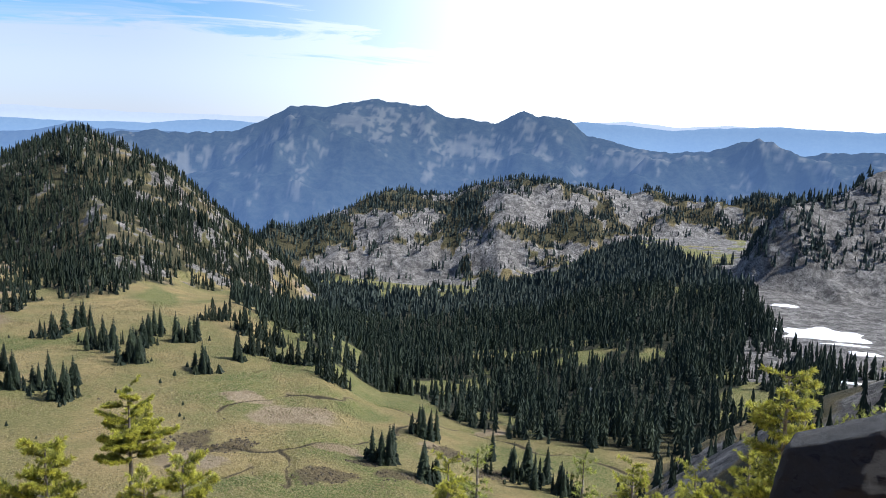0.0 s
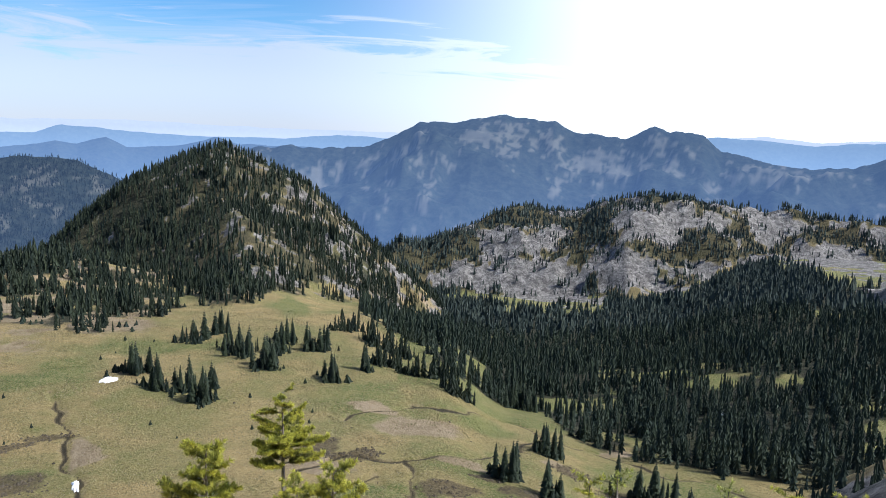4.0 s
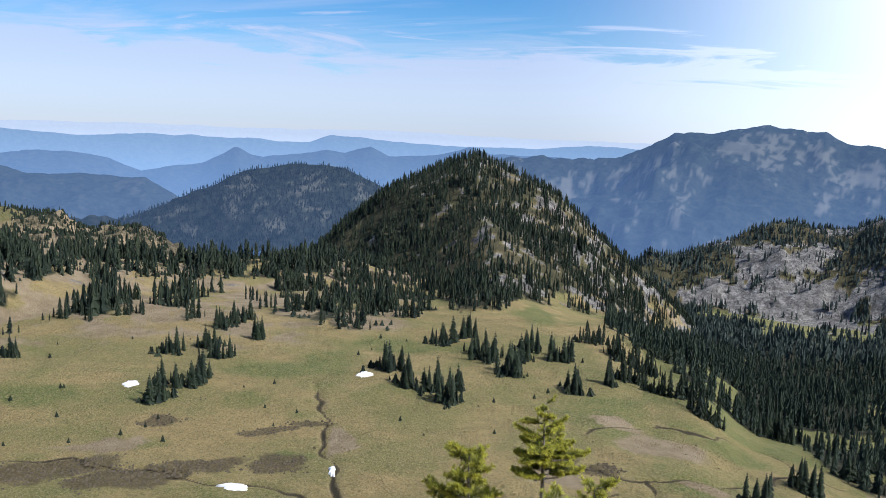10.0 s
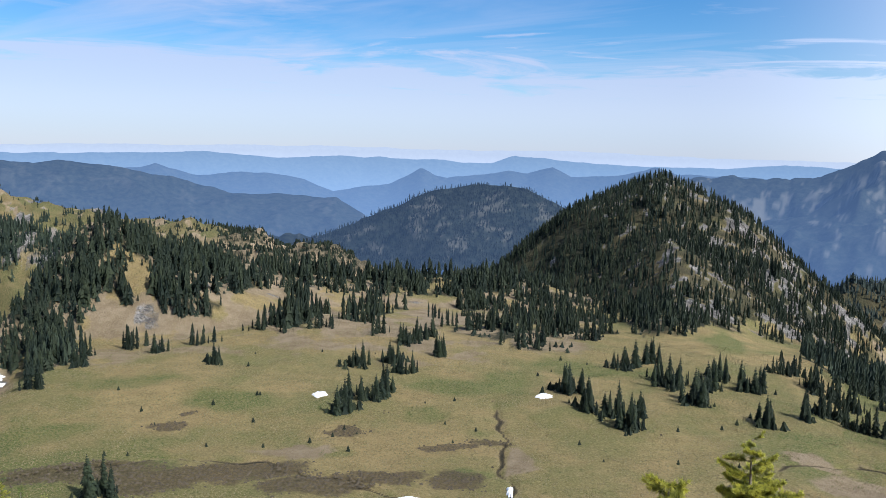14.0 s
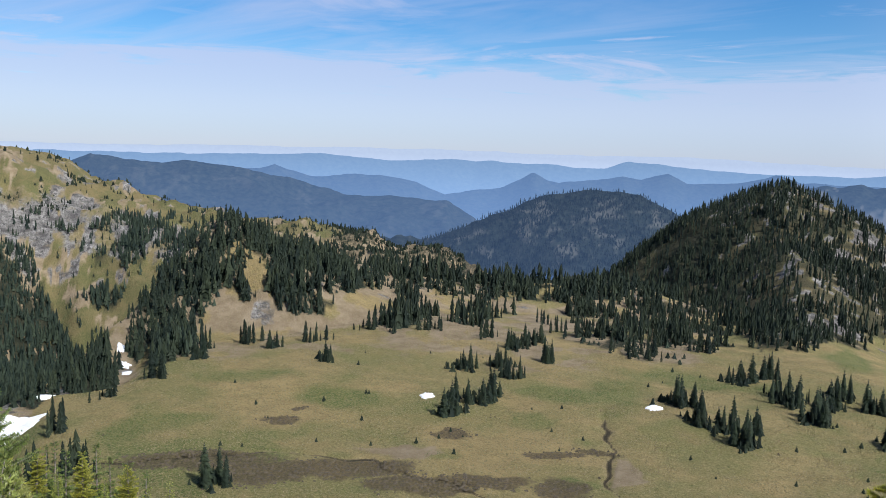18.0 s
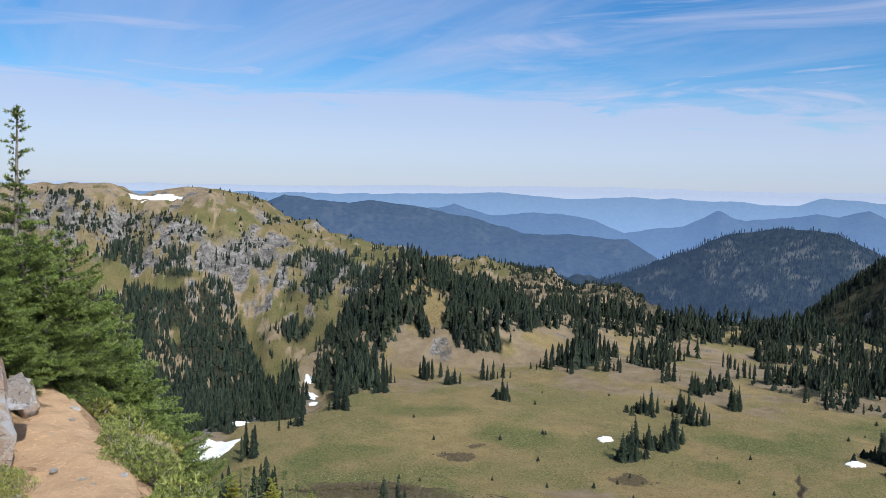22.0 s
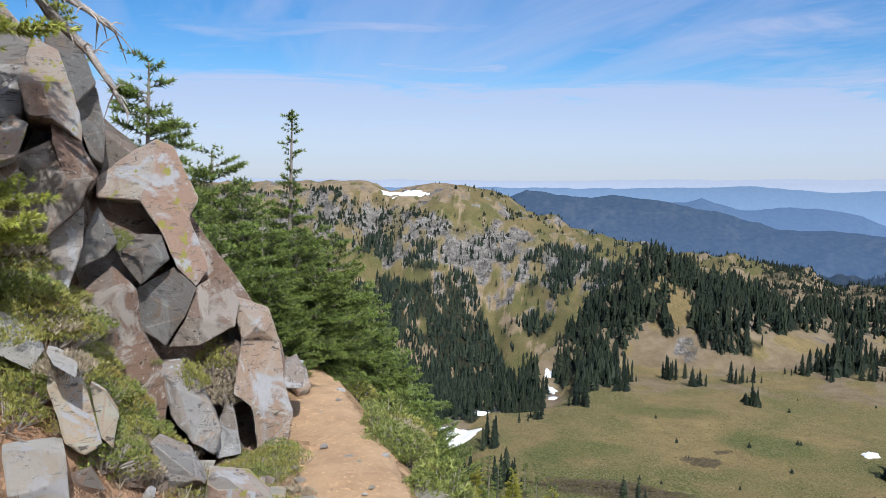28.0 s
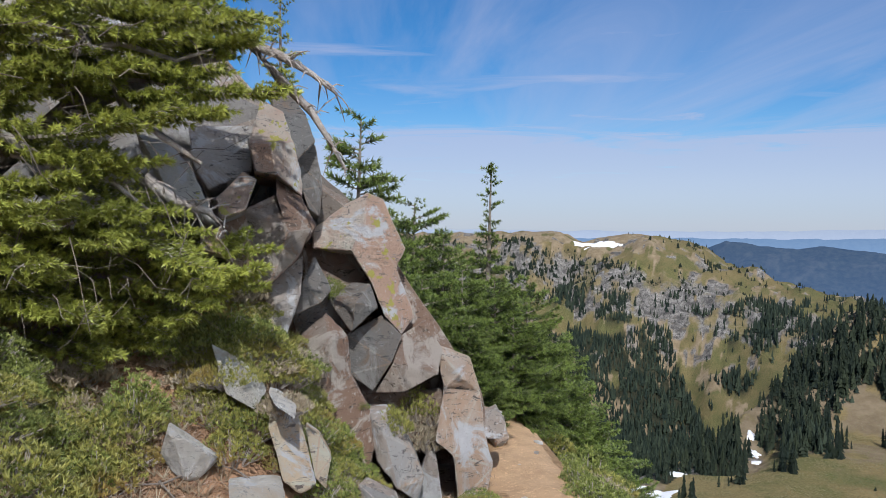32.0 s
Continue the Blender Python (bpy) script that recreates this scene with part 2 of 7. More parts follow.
    close = N.new("ShaderNodeMapRange"); close.inputs[3].default_value = 0.4; close.inputs[4].default_value = 0.06
    L.new(attribute(N, "soil").outputs["Fac"], close.inputs[0])
    for node in N:
        if node.type == "BUMP":
            L.new(close.outputs[0], node.inputs["Distance"])
    return m


def foliage_material(name, dark, light, by_object=False, warm=(0.16, 0.15, 0.03)):
    m, N, L, b = node_material(name)
    if by_object:
        t = N.new("ShaderNodeObjectInfo").outputs["Random"]
    else:
        t = attribute(N, "tint").outputs["Fac"]
    c = mix_node(N, L, dark, light, t)
    c = mix_node(N, L, c, warm, noise_node(N, L, 0.9, 3, 0.6, position(N), 0.55, 0.9))
    L.new(c, b.inputs["Base Color"])
    b.inputs["Roughness"].default_value = 0.75
    b.inputs["Specular IOR Level"].default_value = 0.2
    return m


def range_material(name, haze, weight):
    """Far ranges: dark forest with bare patches; the bluish haze is painted on as emission."""
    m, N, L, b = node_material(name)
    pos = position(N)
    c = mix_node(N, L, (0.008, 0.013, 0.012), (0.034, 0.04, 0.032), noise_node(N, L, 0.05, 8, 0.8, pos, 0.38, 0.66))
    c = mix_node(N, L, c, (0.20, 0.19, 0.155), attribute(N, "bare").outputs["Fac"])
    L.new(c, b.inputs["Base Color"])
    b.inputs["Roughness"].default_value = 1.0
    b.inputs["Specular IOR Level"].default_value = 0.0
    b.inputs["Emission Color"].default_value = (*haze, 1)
    # the painted haze glows stronger low down, towards the valleys
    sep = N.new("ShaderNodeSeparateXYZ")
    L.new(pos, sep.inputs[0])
    haze_glow = N.new("ShaderNodeMapRange"); haze_glow.inputs[1].default_value = -260; haze_glow.inputs[2].default_value = -20
    haze_glow.inputs[3].default_value = 1.45 * weight; haze_glow.inputs[4].default_value = 0.92 * weight
    L.new(sep.outputs[2], haze_glow.inputs[0]); L.new(haze_glow.outputs[0], b.inputs["Emission Strength"])
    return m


GROUND = ground_material()
FOREST = foliage_material("forest needles", (0.014, 0.025, 0.019), (0.042, 0.058, 0.036), False, (0.055, 0.065, 0.03))
# distance haze painted into the needle colour: paler and bluer
HAZY_FOREST = foliage_material("forest needles with painted haze", (0.024, 0.038, 0.036), (0.06, 0.078, 0.062), False, (0.07, 0.08, 0.05))
# darker copy of the forest needles, the crowns' self-shadowing painted in
SHADED_FOREST = foliage_material("self-shaded forest needles", (0.009, 0.017, 0.012), (0.030, 0.041, 0.022), False, (0.045, 0.052, 0.022))
FIR = foliage_material("fir needles", (0.008, 0.016, 0.010), (0.024, 0.036, 0.018), True, (0.06, 0.07, 0.025))


def bark_material():
    m, N, L, b = node_material("grey bark")
    pos = position(N)
    c = mix_node(N, L, (0.16, 0.13, 0.10), (0.32, 0.29, 0.25), noise_node(N, L, 14, 5, 0.7, pos))
    L.new(c, b.inputs["Base Color"])
    b.inputs["Roughness"].default_value = 0.9
    bump(N, L, noise_node(N, L, 40, 4, 0.7, pos), b, 0.6, 0.01)
    return m


def snow_material():
    m, N, L, b = node_material("old snow")
    pos = position(N)
    c = mix_node(N, L, (0.86, 0.87, 0.88), (0.70, 0.69, 0.67), noise_node(N, L, 0.8, 5, 0.6, pos, 0.5, 0.8))
    L.new(c, b.inputs["Base Color"])
    b.inputs["Roughness"].default_value = 0.6
    bump(N, L, noise_node(N, L, 1.5, 4, 0.6, pos), b, 0.5, 0.15)
    return m


BARK, SNOW = bark_material(), snow_material()
# ---- materials of the things close by ----
def rock_material(name, grey, brown, rust, dark, lichen=0.0):
    """Broken rock: each facet leans to grey or brown, with bedding streaks, pits, specks, cracks and stains."""
    m, N, L, b = node_material(name)
    tex = N.new("ShaderNodeTexCoord").outputs["Object"]
    rnd = N.new("ShaderNodeObjectInfo").outputs["Random"]
    shift = N.new("ShaderNodeVectorMath"); shift.operation = "MULTIPLY_ADD"
    shift.inputs[1].default_value = (1, 1, 1)
    seven = N.new("ShaderNodeMath"); seven.operation = "MULTIPLY"; seven.inputs[1].default_value = 37.0
    L.new(rnd, seven.inputs[0])
    L.new(tex, shift.inputs[0]); L.new(seven.outputs[0], shift.inputs[2])
    v = shift.outputs[0]
    tilt = N.new("ShaderNodeMapping"); tilt.inputs["Rotation"].default_value = (0.5, 0.35, 0.8); tilt.inputs["Scale"].default_value = (1.3, 1.3, 3.6)
    L.new(v, tilt.inputs["Vector"])
    bed = tilt.outputs[0]
    tone = attribute(N, "tone").outputs["Fac"]
    lean = N.new("ShaderNodeMath"); lean.operation = "MULTIPLY_ADD"; lean.inputs[1].default_value = 0.75
    L.new(noise_node(N, L, 2.2, 6, 0.65, v, 0.3, 0.7, 0.8), lean.inputs[0]); L.new(tone, lean.inputs[2])
    half = N.new("ShaderNodeMapRange"); half.inputs[1].default_value = 0.45; half.inputs[2].default_value = 1.1
    L.new(lean.outputs[0], half.inputs[0])
    c = mix_node(N, L, grey, brown, half.outputs[0])
    c = mix_node(N, L, c, rust, noise_node(N, L, 1.7, 7, 0.7, v, 0.56, 0.68, 1.0))
    c = mix_node(N, L, c, dark, noise_node(N, L, 2.2, 9, 0.8, bed, 0.57, 0.63, 0.3))
    c = mix_node(N, L, c, tuple(min(0.72, q * 1.75) for q in grey), noise_node(N, L, 1.9, 9, 0.75, v, 0.56, 0.68, 1.4))
    c = mix_node(N, L, c, tuple(q * 0.6 for q in dark), noise_node(N, L, 22, 6, 0.82, v, 0.6, 0.67))
    c = mix_node(N, L, c, tuple(min(0.8, q * 2.0) for q in grey), noise_node(N, L, 30, 4, 0.8, v, 0.6, 0.68))
    c = mix_node(N, L, c, tuple(q * 0.8 for q in dark), noise_node(N, L, 5, 10, 0.75, bed, 0.57, 0.605, 1.5))
    c = mix_node(N, L, c, tuple(min(0.8, q * 1.5) for q in grey), noise_node(N, L, 2.6, 10, 0.7, v, 0.54, 0.6, 1.0))
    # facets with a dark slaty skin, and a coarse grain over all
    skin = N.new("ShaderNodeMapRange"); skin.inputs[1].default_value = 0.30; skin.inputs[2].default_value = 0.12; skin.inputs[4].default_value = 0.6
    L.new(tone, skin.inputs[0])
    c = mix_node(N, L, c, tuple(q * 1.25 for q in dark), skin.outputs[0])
    c = mix_node(N, L, c, tuple(q * 0.5 for q in brown), noise_node(N, L, 34, 7, 0.85, v, 0.6, 0.72))
    worn = N.new("ShaderNodeMapRange"); worn.inputs[1].default_value = 1.2; worn.inputs[2].default_value = 1.5; worn.inputs[4].default_value = 0.6
    L.new(tone, worn.inputs[0])
    c = mix_node(N, L, c, tuple(min(0.7, q * 1.35) for q in grey), worn.outputs[0])
    if lichen:
        c = mix_node(N, L, c, (0.60, 0.55, 0.13), noise_node(N, L, 7.5, 9, 0.62, v, 0.68 - lichen, 0.705 - lichen))
    L.new(c, b.inputs["Base Color"])
    b.inputs["Roughness"].default_value = 0.8
    h = mix_node(N, L, noise_node(N, L, 4, 10, 0.82, bed, 0.3, 0.7, 0.4), noise_node(N, L, 9, 9, 0.85, v), 0.55)
    bump(N, L, h, b, 1.0, 0.06)
    return m


ROCK_BROWN = rock_material("weathered brown rock", (0.423, 0.377, 0.326), (0.368, 0.234, 0.161), (0.497, 0.266, 0.134), (0.147, 0.115, 0.0872))
ROCK_LICHEN = rock_material("grey rock with yellow lichen", (0.773, 0.711, 0.603), (0.665, 0.448, 0.324), (0.773, 0.494, 0.294), (0.309, 0.27, 0.232), 0.10)
ROCK_DARK = rock_material("dark slaty rock", (0.305, 0.298, 0.28), (0.33, 0.264, 0.206), (0.413, 0.272, 0.173), (0.124, 0.124, 0.12))
ROCK_BLACK = rock_material("black lichen-crusted rock", (0.035, 0.036, 0.036), (0.05, 0.047, 0.042), (0.07, 0.055, 0.04), (0.02, 0.02, 0.02))
ROCK_TAN = rock_material("fresh tan rock", (0.8, 0.8, 0.662), (0.8, 0.593, 0.372), (0.8, 0.51, 0.248), (0.318, 0.262, 0.214))
ROCK_GREY = rock_material("grey broken rock", (0.672, 0.652, 0.613), (0.538, 0.444, 0.364), (0.672, 0.484, 0.323), (0.229, 0.215, 0.202))
ROCK_SPECK = rock_material("speckled grey rock with lichen", (0.8, 0.792, 0.734), (0.634, 0.576, 0.475), (0.662, 0.547, 0.389), (0.288, 0.281, 0.259), 0.06)
ROCK_PALE2 = rock_material("pale streaked rock", (0.76, 0.728, 0.642), (0.682, 0.485, 0.341), (0.734, 0.485, 0.301), (0.262, 0.223, 0.19))
ROCK_PALE = rock_material("pale broken rock", (0.8, 0.79, 0.75), (0.8, 0.75, 0.66), (0.74, 0.64, 0.5), (0.62, 0.59, 0.54))


def needle_material(name, dark, light, warm, glow=0.35):
    """Needles that let some light through."""
    m, N, L, b = node_material(name)
    t = attribute(N, "tint").outputs["Fac"]
    c = mix_node(N, L, dark, light, t)
    c = mix_node(N, L, c, warm, noise_node(N, L, 2.0, 3, 0.6, N.new("ShaderNodeTexCoord").outputs["Object"], 0.5, 0.8))
    L.new(c, b.inputs["Base Color"])
    b.inputs["Roughness"].default_value = 0.42
    b.inputs["Specular IOR Level"].default_value = 0.5
    tr = N.new("ShaderNodeBsdfTranslucent")
    L.new(c, tr.inputs["Color"])
    mixs = N.new("ShaderNodeMixShader")
    mixs.inputs[0].default_value = glow
    out = N["Material Output"]
    L.new(b.outputs[0], mixs.inputs[1]); L.new(tr.outputs[0], mixs.inputs[2])
    L.new(mixs.outputs[0], out.inputs["Surface"])
    return m


NEEDLE_GREEN = needle_material("green fir needles", (0.012, 0.026, 0.009), (0.24, 0.32, 0.07), (0.07, 0.10, 0.022), 0.22)
NEEDLE_YELLOW = needle_material("yellow-green fir needles", (0.055, 0.08, 0.016), (0.66, 0.64, 0.11), (0.26, 0.28, 0.05), 0.45)
NEEDLE_OLIVE = needle_material("olive fir needles", (0.03, 0.05, 0.012), (0.56, 0.60, 0.13), (0.17, 0.20, 0.04), 0.35)
HEATH_GREEN = needle_material("green heather leaves", (0.08, 0.115, 0.033), (0.45, 0.50, 0.14), (0.34, 0.27, 0.1))
HEATH_OLIVE = needle_material("olive huckleberry leaves", (0.12, 0.14, 0.04), (0.55, 0.53, 0.15), (0.46, 0.27, 0.1))
HEATH_DRY = needle_material("dry heather stems", (0.22, 0.17, 0.11), (0.50, 0.44, 0.32), (0.33, 0.2, 0.11), 0.2)


def plain_material(name, a, b2, scale, rough=0.9, strength=0.6, distance=0.02):
    m, N, L, b = node_material(name)
    tex = position(N)
    c = mix_node(N, L, a, b2, noise_node(N, L, scale, 6, 0.7, tex))
    c = mix_node(N, L, c, tuple(v * 1.35 for v in a), noise_node(N, L, scale * 7, 4, 0.7, tex, 0.55, 0.75))
    L.new(c, b.inputs["Base Color"])
    b.inputs["Roughness"].default_value = rough
    bump(N, L, noise_node(N, L, scale * 5, 6, 0.75, tex), b, strength, distance)
    return m


SAND = plain_material("trodden sandy soil", (0.60, 0.40, 0.225), (0.44, 0.285, 0.155), 3.5, 0.9, 0.7, 0.02)
DEADWOOD = plain_material("bleached dead wood", (0.52, 0.485, 0.45), (0.27, 0.22, 0.18), 9)
LITTER = needle_material("fallen needles and bark", (0.16, 0.09, 0.055), (0.46, 0.35, 0.25), (0.3, 0.16, 0.1), 0.0)
TWIG = plain_material("grey bare twigs", (0.27, 0.235, 0.20), (0.13, 0.10, 0.08), 12)
SOIL = plain_material("dark red-brown soil", (0.16, 0.095, 0.06), (0.085, 0.052, 0.035), 4)
GRASS = needle_material("meadow grass", (0.34, 0.275, 0.15), (0.13, 0.165, 0.05), (0.30, 0.25, 0.13), 0.3)
CLOD = plain_material("dark clods", (0.095, 0.074, 0.044), (0.05, 0.039, 0.024), 1.5, 0.9, 0.4, 0.05)
# ---- the lie of the land: the eye stands near the origin at z = 0; azimuths run anticlockwise from +y ----
def polar(az, r, z=0.0):
    a = radians(az)
    return (-r * math.sin(a), r * math.cos(a), z)


def crest(*pts):
    """Crest points from azimuth, distance and elevation angle as seen from the lookout."""
    return np.array([polar(a, r, r * math.tan(radians(e))) for a, r, e in pts])


def lattice(ix, iy, seed):
    h = (ix * 374761393 + iy * 668265263 + seed * 974634777) & 0xFFFFFFFF
    h = ((h ^ (h >> 13)) * 1274126177) & 0xFFFFFFFF
    return ((h ^ (h >> 16)) & 0xFFFF) / 65535.0


def vnoise(x, y, seed=0):
    """Smooth noise, -1 to 1, on arrays."""
    fx, fy = np.floor(x), np.floor(y)
    ix, iy = fx.astype(np.int64), fy.astype(np.int64)
    u, v = x - fx, y - fy
    u, v = u * u * (3 - 2 * u), v * v * (3 - 2 * v)
    a = lattice(ix, iy, seed) * (1 - u) + lattice(ix + 1, iy, seed) * u
    b = lattice(ix, iy + 1, seed) * (1 - u) + lattice(ix + 1, iy + 1, seed) * u
    return 2 * (a * (1 - v) + b * v) - 1


def fbm(x, y, size, octaves=4, seed=0, gain=0.5):
    total, amp = 0.0, 1.0
    for k in range(octaves):
        total = total + amp * vnoise(x / size + 17.3 * k, y / size - 9.1 * k, seed + k)
        size, amp = size * 0.5, amp * gain
    return total


def ridged(x, y, size, octaves=3, seed=0):
    total, amp = 0.0, 1.0
    for k in range(octaves):
        total = total + amp * (1 - 2 * np.abs(vnoise(x / size + 7.7 * k, y / size + 3.3 * k, seed + k)))
        size, amp = size * 0.5, amp * 0.5
    return total


def smooth(a, b, x):
    t = np.clip((x - a) / (b - a), 0, 1)
    return t * t * (3 - 2 * t)


# heights of the valley floors: rows by azimuth, columns by distance
FLOOR_R = (0, 120, 200, 300, 400, 550, 750, 900, 1300, 2000, 5000)
FLOOR = {
    -180: (-60, -60, -60, -60, -60, -60, -60, -60, -120, -220, -330),
    -60: (-60, -85, -95, -100, -105, -110, -110, -110, -140, -220, -330),
    -28: (-80, -85, -92, -98, -104, -112, -112, -115, -140, -230, -330),
    -15: (-80, -88, -95, -101, -106, -112, -114, -119, -150, -230, -330),
    -4: (-80, -83, -91, -104, -116, -134, -153, -163, -180, -240, -330),
    3: (-80, -80, -83, -99, -120, -140, -157, -168, -225, -330, -430),
    9: (-80, -80, -81, -85, -97, -128, -155, -172, -225, -330, -430),
    14: (-80, -80, -80, -81, -85, -110, -150, -172, -225, -330, -430),
    20: (-80, -80, -80, -80, -83, -92, -110, -150, -225, -330, -430),
    45: (-80, -80, -79, -79, -79, -95, -150, -190, -240, -330, -430),
    61: (-80, -80, -79, -79, -82, -130, -170, -190, -230, -330, -430),
    67: (-80, -80, -79, -82, -135, -168, -185, -190, -230, -330, -430),
    80: (-80, -80, -100, -140, -168, -182, -190, -180, -200, -270, -330),
    110: (-80, -80, -100, -140, -168, -182, -190, -150, -100, -220, -330),
    180: (-60, -60, -60, -60, -60, -60, -60, -60, -120, -220, -330),
}


def floor_height(az, r):
    keys = sorted(FLOOR)
    cols = np.array([np.interp(r, FLOOR_R, FLOOR[k]) for k in keys])
    k = np.clip(np.searchsorted(keys, az) - 1, 0, len(keys) - 2)
    a, b = np.array(keys)[k], np.array(keys)[k + 1]
    u = np.clip((az - a) / (b - a), 0, 1)
    u = u * u * (3 - 2 * u)
    i = np.arange(len(r))
    return cols[k, i] * (1 - u) + cols[k + 1, i] * u


# landforms: crest line, then the fall to its sides: slope near the crest, width of that, slope beyond
LANDFORMS = {  # name: (crest, slope, width, slope)
    "cone": (crest((23.5, 900, -3.2), (22.5, 760, -1.35), (21.6, 640, -4.9), (21.3, 520, -8.3), (21.0, 420, -11.2)), 0.46, 70, 0.92),
    "rocky": (crest((9.9, 1020, -9.6), (8.1, 1060, -7.4), (4.8, 1100, -6.6), (2.2, 1130, -5.1), (-1.4, 1150, -4.6), (-5.1, 1160, -3.75),
                    (-9.8, 1180, -4.3), (-14.5, 1200, -4.7), (-18.9, 1230, -4.6), (-24, 1260, -4.1)), 0.22, 60, 0.46),
    "scree": (crest((-34, 800, 0.8), (-26.8, 760, -1.9), (-24, 730, -3.3), (-21.6, 700, -4.6), (-20.6, 690, -6.2), (-19.4, 680, -7.8)), 1.5, 34, 0.5),
    "ridge": (crest((30, 640, -8.4), (33.4, 560, -8.0), (35.6, 535, -8.1), (38.8, 515, -8.1), (42, 505, -8.4), (45.4, 495, -8.2), (49, 487, -7.4), (52.7, 480, -6.5),
                    (54.5, 476, -5.8), (56.4, 470, -4.9), (57.6, 463, -4.8), (58.6, 452, -6.2), (60, 437, -8.0), (61.4, 418, -9.5), (62.9, 400, -10.8), (63.9, 385, -12.0),
                    (65.7, 352, -13.6), (68.6, 305, -15.3), (70.8, 288, -16.0), (72.5, 280, -17.8), (75.5, 285, -26)), 0.17, 60, 0.27, 1.6),
    "plateau": (crest((95, 1100, -0.5), (87, 1085, -0.5), (84, 1078, -0.75), (77.9, 1055, -0.55), (76.9, 1050, -0.4), (75.2, 1050, -0.95), (72.8, 1045, -1.25), (71.4, 1040, -0.45), (70.6, 1035, -0.75),
                      (67.6, 1015, -2.05), (64.3, 985, -3.3), (60.7, 940, -4.0), (58.2, 905, -4.6), (54.2, 860, -4.95), (52.4, 840, -5.15), (50.9, 825, -5.5), (47.9, 800, -5.9), (46.4, 785, -6.5), (45.5, 775, -7.4), (43, 745, -10)), 0.22, 70, 0.82),
    "spur": (crest((-50, 50, -8), (-36, 70, -12), (-28.5, 90, -15.5), (-23.5, 105, -19.5), (-19, 115, -24)), 0.6, 10, 0.9),
}
EYE = (-1.5, -0.1, 0.0)  # where the walk ends


def near(az, r, el=None, z=0.0):
    """A place by azimuth, distance and elevation angle as seen from the walk's end."""
    x, y, _ = polar(az, r)
    return Vector((EYE[0] + x, EYE[1] + y, r * math.tan(radians(el)) if el is not None else z))


TRAIL = [near(a, r) for a, r in ((258, 10.0), (170, 0.4), (77, 0.6), (76.0, 5), (79.0, 7.6), (82, 11))]
NAMES = ["floor", "hillside"] + list(LANDFORMS)
DOWNHILL = np.array(polar(3, 1)[:2])


def line_distance(x, y, pts):
    best = np.full(len(x), 1e9)
    for p, q in zip(pts[:-1], pts[1:]):
        dx, dy = q[0] - p[0], q[1] - p[1]
        u = np.clip(((x - p[0]) * dx + (y - p[1]) * dy) / (dx * dx + dy * dy), 0, 1)
        best = np.minimum(best, np.hypot(x - p[0] - u * dx, y - p[1] - u * dy))
    return best


def ridge_height(x, y, line, s1, width, s2, outer=None):
    best, total, weight = np.full(len(x), -1e9), np.zeros(len(x)), np.zeros(len(x))
    for p, q in zip(line[:-1], line[1:]):
        d = q[:2] - p[:2]
        u = np.clip(((x - p[0]) * d[0] + (y - p[1]) * d[1]) / (d @ d), 0, 1)
        dist = np.hypot(x - p[0] - u * d[0], y - p[1] - u * d[1])
        z = p[2] + u * (q[2] - p[2])
        round_top = np.sqrt(dist * dist + 36) - 6
        fall = np.minimum(round_top, width) * s1 + np.maximum(round_top - width, 0) * s2
        if outer:  # the far side of the line falls away more steeply; stretches of the crest blend into one another
            off = (x - p[0]) * d[1] - (y - p[1]) * d[0]
            fall = np.where(off > 0, round_top * outer, fall)
            w = (dist + 4.0) ** -5
            total, weight = total + w * (z - fall), weight + w
        else:
            best = np.maximum(best, z - fall)
    return total / weight if outer else best


